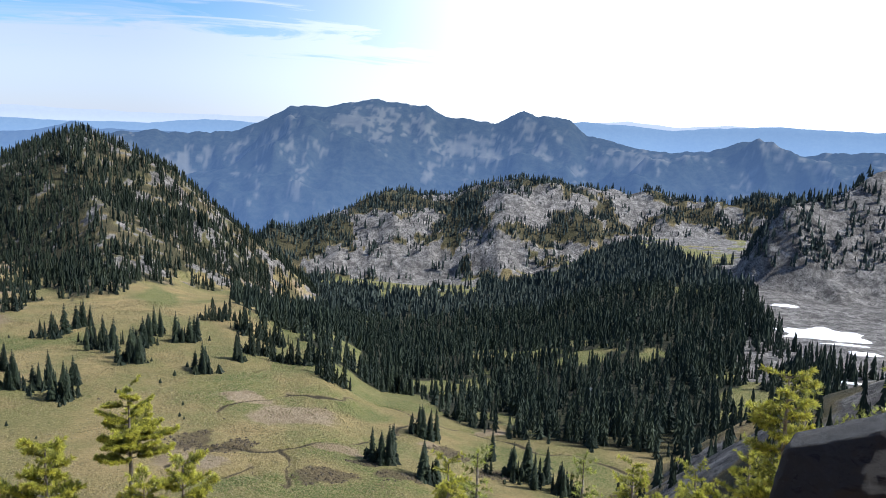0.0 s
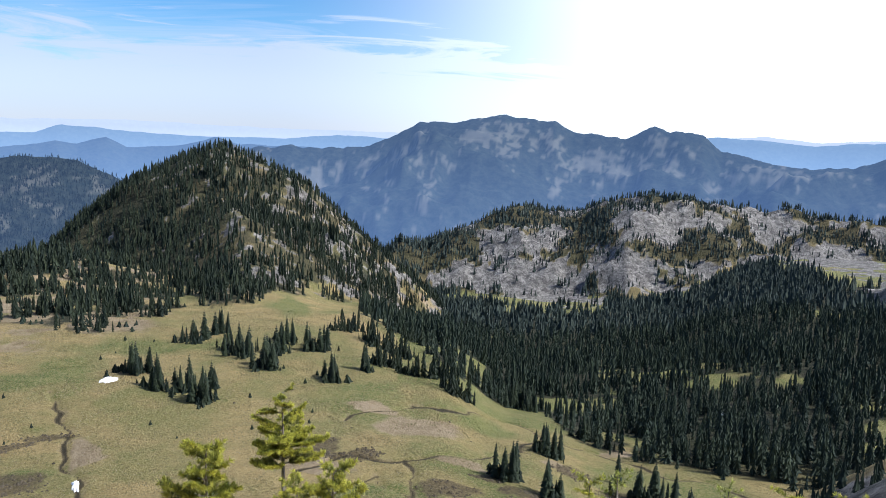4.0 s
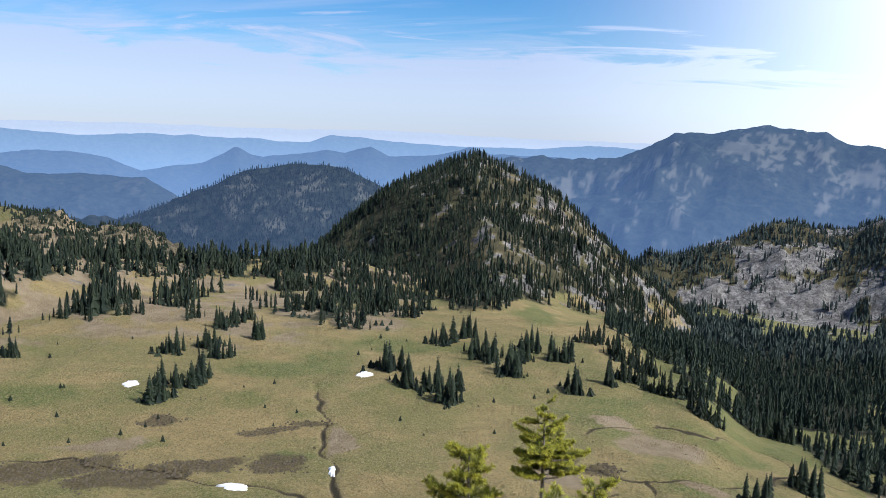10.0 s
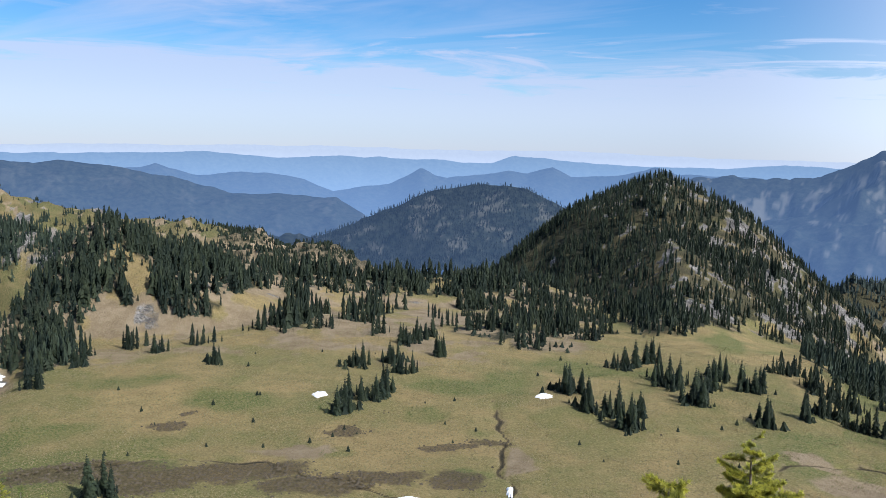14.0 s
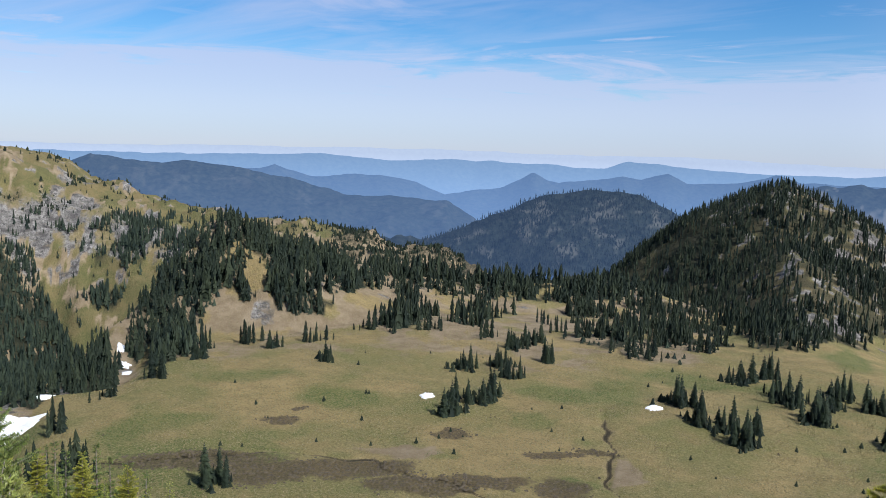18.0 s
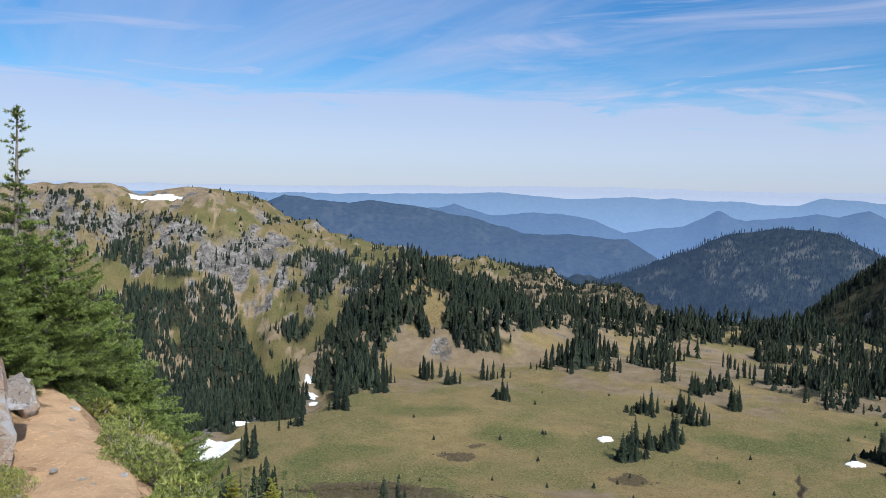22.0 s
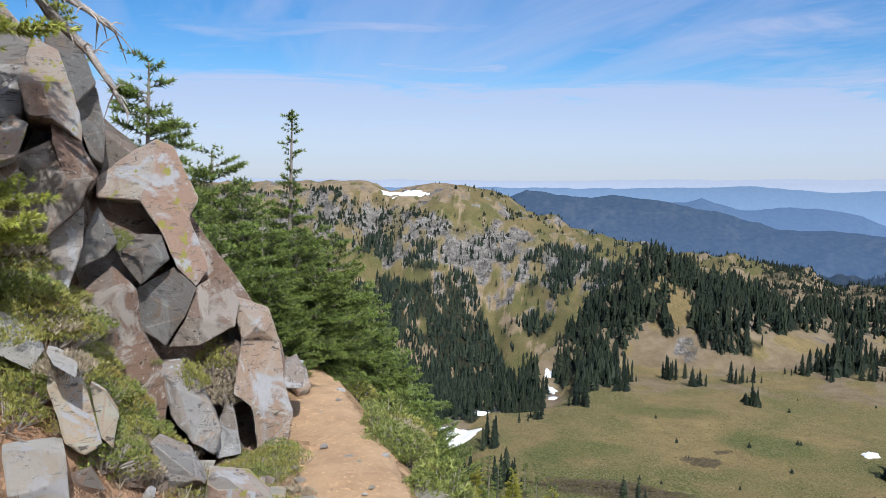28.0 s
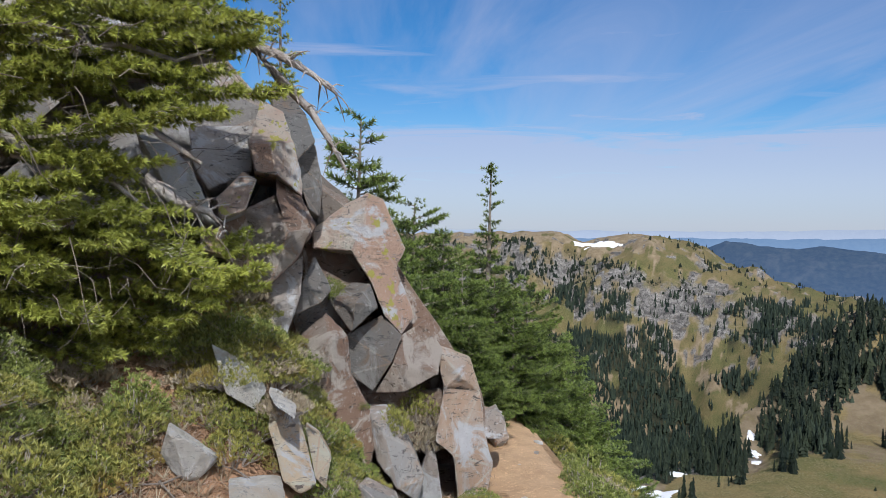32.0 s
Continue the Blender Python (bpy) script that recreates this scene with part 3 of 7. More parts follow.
def land(x, y):
    """Height of the ground and which landform it belongs to."""
    x, y = np.atleast_1d(np.asarray(x, float)), np.atleast_1d(np.asarray(y, float))
    r, az = np.hypot(x, y), np.degrees(np.arctan2(-x, y))
    warp = fbm(x, y, 120, 3, 5) * np.clip(r - 150, 0, 200) / 200
    wx, wy = x + 9 * warp, y + 9 * fbm(x, y, 120, 3, 15) * np.clip(r - 150, 0, 200) / 200
    z, kind = floor_height(az, r), np.zeros(len(x), int)
    z = z + 1.2 * fbm(x, y, 60, 3, 21) * smooth(100, 250, r) + 5 * fbm(x, y, 150, 4, 31) * smooth(0, 1, np.clip((-z - 95) / 30, 0, 1))
    down = x * DOWNHILL[0] + y * DOWNHILL[1]
    bench = np.where(down > 0, np.maximum(down - 0.5, 0) * 0.64, np.minimum(down + 0.6, 0) * 1.25)
    hill = -1.65 - bench - 0.03 * np.maximum(r - 10, 0) ** 1.45 + (0.1 * fbm(x, y, 3, 4, 41) + 0.5 * fbm(x, y, 18, 2, 43)) * smooth(1.2, 5, r)
    near_by = r < 25
    if near_by.any():
        t = np.full(len(x), 1e9)
        t[near_by] = line_distance(x[near_by], y[near_by], TRAIL)
        # the steep bank above the trail, against which the outcrop leans
        ex, ey = x - EYE[0], y - EYE[1]
        er, ea = np.hypot(ex, ey), np.degrees(np.arctan2(-ex, ey)) % 360
        bank = -1.5 + 0.62 * np.clip(er - 4.0, 0, 4) + 0.05 * fbm(x, y, 0.6, 3, 47)
        hill = hill + np.maximum(bank - hill, 0) * smooth(87.5, 97, ea) * (1 - smooth(130, 150, ea)) * (1 - smooth(8, 11, er))
        hill = hill + (-1.62 - 0.035 * np.minimum(r, 12) + 0.02 * fbm(x, y, 0.7, 3, 45) - hill) * np.exp(-(np.minimum(t, 9) / 0.75) ** 4)
    for name, h in [("hillside", hill)] + [(n, ridge_height(wx, wy, *f)) for n, f in LANDFORMS.items()]:
        if name == "cone":
            h = h + 4 * fbm(x, y, 55, 4, 51) * smooth(20, 60, np.hypot(x - LANDFORMS["cone"][0][1][0], y - LANDFORMS["cone"][0][1][1]) + 15)
        elif name == "rocky":
            h = h + 12 * ridged(x, y, 120, 4, 61) - 8 + 4 * fbm(x, y, 20, 3, 62)
        elif name == "scree":
            h = h + 6 * ridged(x, y, 60, 4, 71) - 5
        elif name == "ridge":
            h = h + 2.2 * fbm(x, y, 45, 4, 81)
        elif name == "plateau":
            below = smooth(8, 60, LANDFORMS["plateau"][0][3][2] + 30 - h)
            h = h + below * (6 * ridged(x + 0.3 * y, y, 60, 4, 91) + 4 * ridged(x * 0.8 - y * 0.6, (x * 0.6 + y * 0.8) * 0.3, 16, 3, 93) - 4)
        soft = 1.5 if name in ("hillside", "spur") else 7.0
        kind = np.where(h > z, NAMES.index(name), kind)
        top = np.maximum(h, z)
        z = top + np.maximum(soft - np.abs(h - z), 0) ** 2 / (4 * soft) * (0.6 if name != "hillside" else 0.3)
    return z, kind
# ---- mesh helpers ----
def mesh_object(name, verts, faces, material, parent=None, label=""):
    me = bpy.data.meshes.new(name)
    me.from_pydata([tuple(v) for v in verts], [], [tuple(f) for f in faces])
    me.update()
    me.materials.append(material)
    ob = new(name, me)
    if parent:
        ob.parent = parent
    return tagged(ob, label)


def array_mesh(name, verts, polys, material, smooth_shade=False):
    """A mesh from arrays; polys is n x 3 or n x 4."""
    me = bpy.data.meshes.new(name)
    n, k = polys.shape
    me.vertices.add(len(verts))
    me.vertices.foreach_set("co", np.ascontiguousarray(verts, np.float32).ravel())
    me.loops.add(n * k)
    me.loops.foreach_set("vertex_index", np.ascontiguousarray(polys, np.int32).ravel())
    me.polygons.add(n)
    me.polygons.foreach_set("loop_start", np.arange(0, n * k, k, dtype=np.int32))
    me.polygons.foreach_set("loop_total", np.full(n, k, np.int32))
    me.update(calc_edges=True)
    me.polygons.foreach_set("use_smooth", np.full(n, smooth_shade))
    me.materials.append(material)
    return me


def point_value(me, name, values):
    a = me.attributes.new(name, "FLOAT", "POINT")
    a.data.foreach_set("value", np.ascontiguousarray(values, np.float32))


def point_colour(me, name, rgb):
    a = me.attributes.new(name, "FLOAT_COLOR", "POINT")
    a.data.foreach_set("color", np.concatenate([rgb, np.ones((len(rgb), 1))], 1).astype(np.float32).ravel())


def polar_sheet(azs, rs):
    """Grid of points x, y and quads between them."""
    A, R = np.meshgrid(np.radians(azs), rs)
    x, y = (-R * np.sin(A)).ravel(), (R * np.cos(A)).ravel()
    n, m = len(azs), len(rs)
    i = (np.arange(m - 1)[:, None] * n + np.arange(n - 1)[None, :]).ravel()
    return x, y, np.stack([i, i + 1, i + n + 1, i + n], 1)[:, ::-1]


def near_line(x, y, pts):
    """Distance to a line through points given as azimuth and distance."""
    return line_distance(x, y, [polar(a, r) for a, r in pts])


# edges of the land cover by azimuth, as elevation angles from the lookout
def edge_line(*pts):
    return tuple(zip(*sorted(pts)))


SCREE_FOOT = edge_line((-30, -7.9), (-19, -7.9), (-16, -7.8), (-12.6, -7.2), (-9.6, -8.0), (-9.2, -8.8), (-6.9, -10.0), (-5.4, -9.8), (-2.9, -9.8), (-2.5, -10.9), (3.4, -11.1), (7.5, -10.4), (9.4, -9.8), (12, -9.3))
BELT_FOOT = edge_line((20, -11.5), (22, -12.0), (24.2, -11.0), (26.1, -11.8), (28, -12.6), (31, -12.8), (33.4, -11.9), (35.2, -11.6), (38.4, -10.0), (41, -11.5), (43, -10.9), (47, -11.4), (52.4, -10.7), (56.2, -9.9), (57.6, -10.6), (58.8, -12.6), (61.9, -14.4), (64, -15.2), (68, -16.1), (72, -17))
BELT_TOP = edge_line((20, -9.5), (28, -8.4), (35.6, -8.1), (42, -8.4), (49, -7.4), (54.5, -5.8), (57, -4.8), (60, -7.7), (63.9, -11.6), (68.6, -15.3), (72, -17))
WOOD_TOP = edge_line((56, -16), (66, -14), (67, -11.2), (67.8, -9.0), (68.6, -7.0), (70.5, -6.2), (72.4, -7.0), (73.9, -7.0), (77.6, -7.0), (95, -6.8))
CLIFF_TOP = edge_line((95, -1.0), (84.7, -1.1), (77.6, -0.9), (73.9, -1.85), (71.3, -2.2), (68.4, -3.25), (65.4, -3.6), (62.8, -4.6), (60.6, -5.4), (57, -5.6))
CLIFF_FOOT = edge_line((95, -4.6), (83.7, -4.8), (79, -4.8), (76.1, -5.2), (73.9, -5.9), (71.7, -5.7), (70.2, -5.9), (67.6, -6.6), (64.6, -7.2), (61.7, -7.5), (57, -8.5))
SCREE_FIELDS = [(-3.9, -8.5, 2.6, 1.6), (-13.4, -4.9, 1.6, 1.0), (-15.9, -7.1, 3.8, 0.7), (5.3, -9.4, 3.2, 1.2), (2.2, -6.9, 2.2, 0.8), (-5.1, -4.9, 2.6, 1.1), (-6.8, -9.6, 3.0, 0.6), (8.0, -9.6, 1.6, 0.7), (0.5, -10.4, 4.5, 0.7), (-9.5, -7.9, 3.0, 0.6), (1.5, -8.8, 1.5, 0.8)]


def scree_cover(x, y, az, el):
    """How bare the rocky hill lies, 0 to 1: scree fields run downhill in ragged tongues."""
    wa = az + 1.3 * fbm(x, y, 70, 4, 171) + 1.0 * fbm(x, y, 22, 3, 173)
    we = el + 0.6 * fbm(x, y, 60, 4, 175) + 0.55 * fbm(x, y, 18, 3, 177)
    best = np.zeros(len(x))
    for a, e, ha, he in SCREE_FIELDS:
        best = np.maximum(best, 1 - smooth(0.6, 1.15, np.hypot((wa - a) / ha, (we - e) / he)))
    return np.maximum(best, smooth(0.25, 0.5, fbm(x, y, 45, 4, 179)))


def wooded(x, y, z, kind):
    """How thick the forest stands, 0 to 1."""
    r, az = np.hypot(x, y), np.degrees(np.arctan2(-x, y))
    patch = fbm(x, y, 70, 4, 101)
    small = fbm(x, y, 25, 3, 111)
    tight0 = fbm(x, y, 13, 3, 119)
    k = lambda n: kind == NAMES.index(n)
    el = np.degrees(np.arctan2(z, r))
    d = np.zeros(len(x))
    # the edge of the valley forest against the meadow, and its upper end below the scree
    edge = np.interp(az, (-30, -16, -10, -6.7, -3, -0.5, 2, 4.2, 6.5, 8, 10, 13), (285, 262, 268, 272, 276, 282, 325, 318, 318, 332, 345, 375))
    under_scree = 1 - smooth(-0.15, 0.15, el - np.interp(az, *SCREE_FOOT) + 0.35 * small + 0.4)
    valley = smooth(-4, 14, r - edge + 12 * small) * (az < 13.5) * (0.95 + 0.3 * patch)
    valley = valley * (1 - smooth(0, 45, r - np.interp(az, (-26, -22.5, -20.5, -18.5), (395, 440, 560, 900)) + 45 * small + 25 * patch) * (az < -14))
    valley = valley * (1 - 0.95 * smooth(0.22, 0.45, small * 0.7 + patch * 0.7) * (1 - smooth(360, 440, r)) - 0.9 * smooth(0.5, 0.7, small * 0.7 + patch * 0.7) * (r >= 400) * (r < 620))
    valley = valley * np.where((az > 5) & (r < 430), smooth(-0.2, 0.1, tight0 + 0.3 * small), 1)
    valley = valley * np.where(r > 600, np.maximum(under_scree, 0.1 * (small > 0.2)), 1)
    west = smooth(65.5, 67.5, az) * smooth(330, 380, r) * (1 - smooth(900, 940, r)) * np.clip(1.2 + 0.9 * patch, 0, 1)
    d = np.where(k("floor"), np.maximum(valley, west), d)
    cone = np.clip(0.75 + 0.5 * patch + 0.4 * smooth(19, 26, az), 0, 1) * smooth(395, 440, r + 25 * small)
    cone = cone * np.where(az < 21, np.clip(0.85 + 0.3 * patch + 0.9 * tight0, 0.2, 1), np.clip(1.1 + 0.8 * tight0, 0.4, 1))
    cone = cone * (1 - 0.3 * smooth(-62, -28, z) * (az < 23.2))
    d = np.where(k("cone"), cone, d)
    d = np.where(k("rocky"), np.where(under_scree > 0.5, 0.95, np.maximum(0.95 * (1 - smooth(0.2, 0.6, scree_cover(x, y, az, el))), 0.03 + 0.65 * smooth(0.3, 0.5, tight0))), d)
    d = np.where(k("scree"), 0.8 * smooth(-0.3, 0.2, patch + small) * (z > -98), d)
    d = np.where(k("spur"), 0.75 * smooth(-0.3, 0.3, small), d)
    # the belt of firs along the ridge: close under the crest, in clumps farther down
    tight = fbm(x, y, 15, 3, 117)
    foot, top = np.interp(az, *BELT_FOOT), np.interp(az, *BELT_TOP)
    inside = smooth(-0.25, 0.35, el - foot + 0.5 * tight)
    depth_ = np.interp(az, (30, 48, 53, 57, 60), (0.8, 1.2, 3.2, 3.8, 3.8))
    high = smooth(0.7, -0.6, top - el - depth_ + 0.5 * small)
    belt = inside * np.maximum(0.95 * high * np.maximum(0.35, smooth(-0.5, -0.1, tight + 0.4 * small)), 0.95 * smooth(0.0, 0.16, tight + 0.25 * patch - np.interp(az, (46, 52), (0.12, 0.0))))
    belt = np.maximum(belt, inside * 0.9 * smooth(58.6, 60, az))
    rim = np.interp(az, (57, 58.6, 60, 61.4, 62.9, 63.9, 65.7, 68.6, 70.8, 74), (475, 452, 437, 418, 400, 385, 352, 305, 288, 285))
    belt = belt * (1 - smooth(6, 14, r - rim) * (az > 57)) * (1 - np.exp(-(near_line(x, y, [(64.2, 392), (63.5, 340), (63.0, 322)]) / 4.5) ** 4))
    face = (az > 19) & (r > 290) & (k("ridge") | k("floor") & (az < 62) & (az > 23))
    d = np.where(face, belt, d)
    d = np.where(k("ridge") & (r > 520) & (az < 38), 0.7 * smooth(-0.1, 0.2, tight), d)
    # the high plateau: forest below, dwarf firs in the cliffs, a wooded hump at its end
    wa, we = az + 0.35 * patch + 0.25 * small, el + 0.35 * small + 0.2 * tight
    forest_ = smooth(-0.12, 0.12, np.interp(wa, *WOOD_TOP) - we) * smooth(-1.35, -1.1, small + patch)
    clump = 1 - smooth(0.6, 1.2, np.hypot((wa - 64.8) / 0.9, (we + 9.4) / 0.7))
    cliff = smooth(-0.2, 0.2, np.interp(az, *CLIFF_TOP) - we) * smooth(-0.2, 0.2, we - np.interp(az, *CLIFF_FOOT))
    dwarf = cliff * (0.85 * smooth(-0.1, 0.2, tight + 0.5 * small) + 0.08)
    dwarf = np.maximum(dwarf, 0.5 * smooth(66, 62, az) * smooth(0.1, 0.4, tight + small) * (we < np.interp(az, *CLIFF_TOP) + 0.2) * (we > np.interp(az, *CLIFF_FOOT) - 0.2))
    brow = 0.35 * smooth(0.1, 0.4, tight + 0.3 * small) * smooth(72, 66, az) * (el > np.interp(az, *CLIFF_TOP))
    d = np.where(k("plateau"), np.clip(np.maximum.reduce([forest_, 0.8 * clump, dwarf, brow, 0.02 * (el < -2.2)]), 0, 1), d)
    d = np.where(k("plateau") & (az < 58) & (r > 640), np.maximum(0.95 * smooth(50.8, 50.0, az + 0.6 * small), 0.5 * smooth(0.15, 0.4, small)), d)
    d = np.where(k("plateau") & (az < 60) & (r <= 640), 0, d)
    return d


BROOKS = [
    [(33.5, 275), (32.6, 256), (31.8, 236), (31.5, 218), (31.6, 201), (30.5, 170)],
    [(66, 224), (62.4, 225), (57.3, 226), (51.9, 226), (48.6, 223), (45.6, 212), (42.5, 206), (40.2, 199), (37.5, 195), (31, 178)],
    [(14.6, 238), (12.1, 253), (9.8, 264), (8.0, 261), (5.7, 279), (3.0, 286), (1.1, 273), (-1.6, 270), (-4.4, 264), (-7.4, 253), (-11.3, 247), (-14, 235)],
    [(18, 200), (13.9, 209), (10.2, 205), (6.4, 219), (2.6, 242), (1.1, 262)],
    [(15, 186), (13.9, 191), (11.7, 197), (10.2, 185), (9, 196), (9.8, 205)],
]


# patches of the meadow: azimuth, distance, half width across and along in metres
MUD = [(35.6, 208, 9, 9), (59, 222, 26, 9), (54.1, 212, 22, 10), (49, 216, 16, 8), (43, 243, 6, 5), (53, 265, 5, 4), (35.7, 233, 9, 3), (40.6, 209, 12, 5), (33.5, 237, 7, 3), (53.8, 253, 5, 5), (45.5, 203, 17, 9),
       (15.7, 215, 6, 8), (13.5, 207, 8, 5), (7.9, 191, 10, 4), (2.5, 194, 8, 6), (-1.3, 236, 7, 7), (-5, 228, 8, 8), (4.5, 203, 5, 4)]
TAN = [(9.1, 240, 14, 12), (6.4, 211, 8, 5), (12.1, 252, 8, 6), (-3.9, 274, 6, 6), (0.3, 234, 6, 5), (16.1, 203, 9, 7), (57.2, 390, 16, 12), (52, 388, 14, 10), (46.4, 230, 12, 5), (31.1, 223, 5, 14), (60.6, 384, 9, 16), (40, 380, 16, 14), (34, 392, 12, 12), (27, 395, 14, 9)]
LUSH = [(60.7, 255, 16, 10), (64, 250, 9, 9), (35.1, 290, 12, 14), (31.4, 302, 14, 26), (50.1, 275, 12, 10), (36.9, 260, 7, 10), (43.3, 227, 7, 4), (12.1, 188, 12, 5), (7.9, 182, 12, 5), (4.9, 264, 10, 12), (1.9, 290, 5, 9), (-2.2, 206, 7, 5), (18, 420, 9, 40), (6.5, 320, 6, 30),
        (34, 212, 6, 6), (28, 330, 30, 14), (56, 300, 20, 10)]


def patches(x, y, places, seed):
    wx, wy = x + 3.5 * fbm(x, y, 12, 4, seed), y + 3.5 * fbm(x, y, 12, 4, seed + 50)
    best = np.zeros(len(x))
    for az, r, across, along in places:
        a = radians(az)
        cx, cy, _ = polar(az, r)
        u, v = (wx - cx) * math.cos(a) + (wy - cy) * math.sin(a), -(wx - cx) * math.sin(a) + (wy - cy) * math.cos(a)
        best = np.maximum(best, 1 - smooth(0.5, 1.3, np.hypot(u / across, v / along)))
    return best


def brook_distance(x, y):
    wx, wy = x + 3 * fbm(x, y, 14, 3, 7), y + 3 * fbm(x, y, 14, 3, 8)
    return np.min([near_line(wx, wy, line) for line in BROOKS], axis=0)


def build_ground():
    azs = np.concatenate([np.arange(-180, -32, 4.0), np.arange(-32, 112, 0.16), np.arange(112, 180.1, 4.0)])
    azs[-1] = 180
    rs = np.concatenate([[0.02], np.geomspace(0.6, 15, 120), np.geomspace(15, 178, 130)[1:], np.linspace(178, 300, 160)[1:], np.geomspace(300, 1700, 175)[1:], np.geomspace(1700, 4950, 24)[1:]])
    x, y, quads = polar_sheet(azs, rs)
    z, kind = land(x, y)
    r, az = np.hypot(x, y), np.degrees(np.arctan2(-x, y))
    k = lambda n: kind == NAMES.index(n)
    brook = brook_distance(x, y)
    el = np.degrees(np.arctan2(z, r))
    z = z - 0.5 * (1 - smooth(0.6, 2.2, brook)) * (r > 120)
    n1, n2, n3 = fbm(x, y, 40, 4, 121), fbm(x, y, 12, 4, 131), fbm(x, y, 90, 3, 141)
    slope = np.zeros(len(x))
    zz = z.reshape(len(rs), len(azs))
    gr = np.gradient(zz, axis=0) / np.gradient(rs)[:, None]
    ga = np.gradient(zz, axis=1) / (np.gradient(np.radians(azs))[None, :] * rs[:, None])
    slope = np.hypot(gr, ga).ravel()
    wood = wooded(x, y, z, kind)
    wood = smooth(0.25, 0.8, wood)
    rock = np.zeros(len(x))
    bare_hill = scree_cover(x, y, az, el)
    above = smooth(-0.1, 0.1, el - np.interp(az, *SCREE_FOOT) + 0.3 * n2)
    rock = np.where(k("rocky") | (k("floor") & (r > 620) & (az < 13)), above * np.maximum(0.15, smooth(0.05, 0.4, bare_hill)), rock)
    rock = np.where(k("scree") | (k("floor") & (az < -19.5) & (r > 380)), 1.0, rock)
    rock = np.where(k("cone"), 0.75 * smooth(0.2, 0.5, 1.0 * n2 + 0.5 * fbm(x, y, 5, 2, 151) + np.interp(az, (10, 19, 24), (0.25, 0.15, -0.35)) + 0.35 * smooth(-60, -28, z)), rock)
    wq = el + 0.3 * n2
    cliff = smooth(-0.15, 0.15, np.interp(az, *CLIFF_TOP) - wq) * smooth(-0.15, 0.25, wq - np.interp(az, *CLIFF_FOOT))
    rock = np.where(k("plateau") & (az > 57), cliff * (0.25 + 0.5 * smooth(-0.3, 0.3, 0.9 * n2 + 0.4 * n1 + 0.5 * (slope - 0.7))), rock)
    rock = np.where(k("plateau") & (az > 57), np.maximum(rock, 0.7 * smooth(0.5, 0.65, n2 + 0.3 * n1) * (el > -9)), rock)
    rock = np.where(k("ridge"), 0.6 * smooth(0.5, 0.9, n2 + 0.5 * n1), rock)
    rock = np.where(k("hillside") & (r > 25) & (r < 60), 0.4 * smooth(0.3, 0.7, n2), rock)
    rock = np.where(k("spur"), 0.8 * smooth(-0.3, 0.3, n2), rock)
    dirt = np.where(k("floor") & (az > -15) & (az < 70), (1 - smooth(0.8, 3.5, brook + n2)) * 0.4, 0)
    wet = smooth(0.1, 0.45, n1 + 0.3 * n2 - 0.012 * np.maximum(brook - 4, 0))
    dirt = np.maximum(dirt, np.where(k("floor") & (r < 300) & (r > 150) & (az > -15), 0.3 * wet, 0))
    mud = np.maximum(patches(x, y, MUD, 201), np.where(k("floor") & (r > 120), 1.5 * (1 - smooth(0.0, 1.1, brook + 0.5 * n2)), 0))
    dirt = np.maximum(dirt, 0.85 * patches(x, y, TAN, 211))
    el = np.degrees(np.arctan2(z, r))
    dirt = np.maximum(dirt, np.where(k("ridge") | (k("cone") & (el < -10.5)), 0.65 * smooth(0.1, 0.6, n2 + 0.4 * n1 + 0.5 * smooth(-13, -11, el)), 0))
    dirt = np.maximum(dirt, 0.8 * np.exp(-(near_line(x, y, [(64.0, 385), (63.4, 325)]) / 6) ** 2))
    dirt = np.maximum(dirt, np.where(k("plateau"), 0.45 * cliff, 0))
    dirt = np.maximum(dirt, np.where(k("plateau"), 0.75 * smooth(0.15, 0.5, n2 + 0.3 * n1 + 0.9 * smooth(-2.4, -0.9, el) * smooth(68, 71, az)), 0))
    dirt = np.maximum(dirt, np.where(k("hillside"), 0.75, 0))
    lush = 0.2 * n3 + 0.2 * (1 - smooth(4, 26, brook)) + 0.2 * (k("floor") & (az < 10)) - 0.15 * k("ridge") - 0.3 * k("rocky") + 0.22 * n2 + 0.75 * patches(x, y, LUSH, 221) + 0.2 * k("plateau")
    valley = k("floor") & (az < 11) & (r > 285)
    lush = lush + 0.55 * valley
    dirt = np.where(valley, 0.35 * dirt, dirt)
    slope_tan = smooth(-14.6, -12.0, el + 1.2 * n1) * (0.35 + 0.5 * smooth(-0.2, 0.4, n2)) * smooth(24, 28, az) * (1 - smooth(60, 63, az))
    dirt = np.maximum(dirt, np.where((k("ridge") | k("floor")) & (r < 640), slope_tan, 0))
    dirt = np.where(k("rocky") | k("cone") & (el > -9), 0.2 * dirt, dirt)
    me = array_mesh("ground", np.stack([x, y, z], 1), quads, GROUND, True)
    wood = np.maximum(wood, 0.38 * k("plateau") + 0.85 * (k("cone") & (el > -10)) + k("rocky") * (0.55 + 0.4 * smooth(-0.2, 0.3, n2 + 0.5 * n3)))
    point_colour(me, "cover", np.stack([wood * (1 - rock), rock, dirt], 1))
    point_value(me, "lush", lush)
    point_value(me, "mud", mud)
    beside = np.full(len(x), 9.0)
    beside[r < 25] = line_distance(x[r < 25], y[r < 25], TRAIL)
    point_value(me, "soil", np.where(k("hillside") & (r < 30), 1 - smooth(12, 25, r), 0) * (0.75 + 0.25 * vnoise(x * 1.7, y * 1.7, 5)))
    point_value(me, "sand", 1 - smooth(0.3, 0.85, beside))
    return tagged(new("ground", me), "mountain meadow ground with straw grass, scree and soil", "ground", kind="structure")


build_ground()
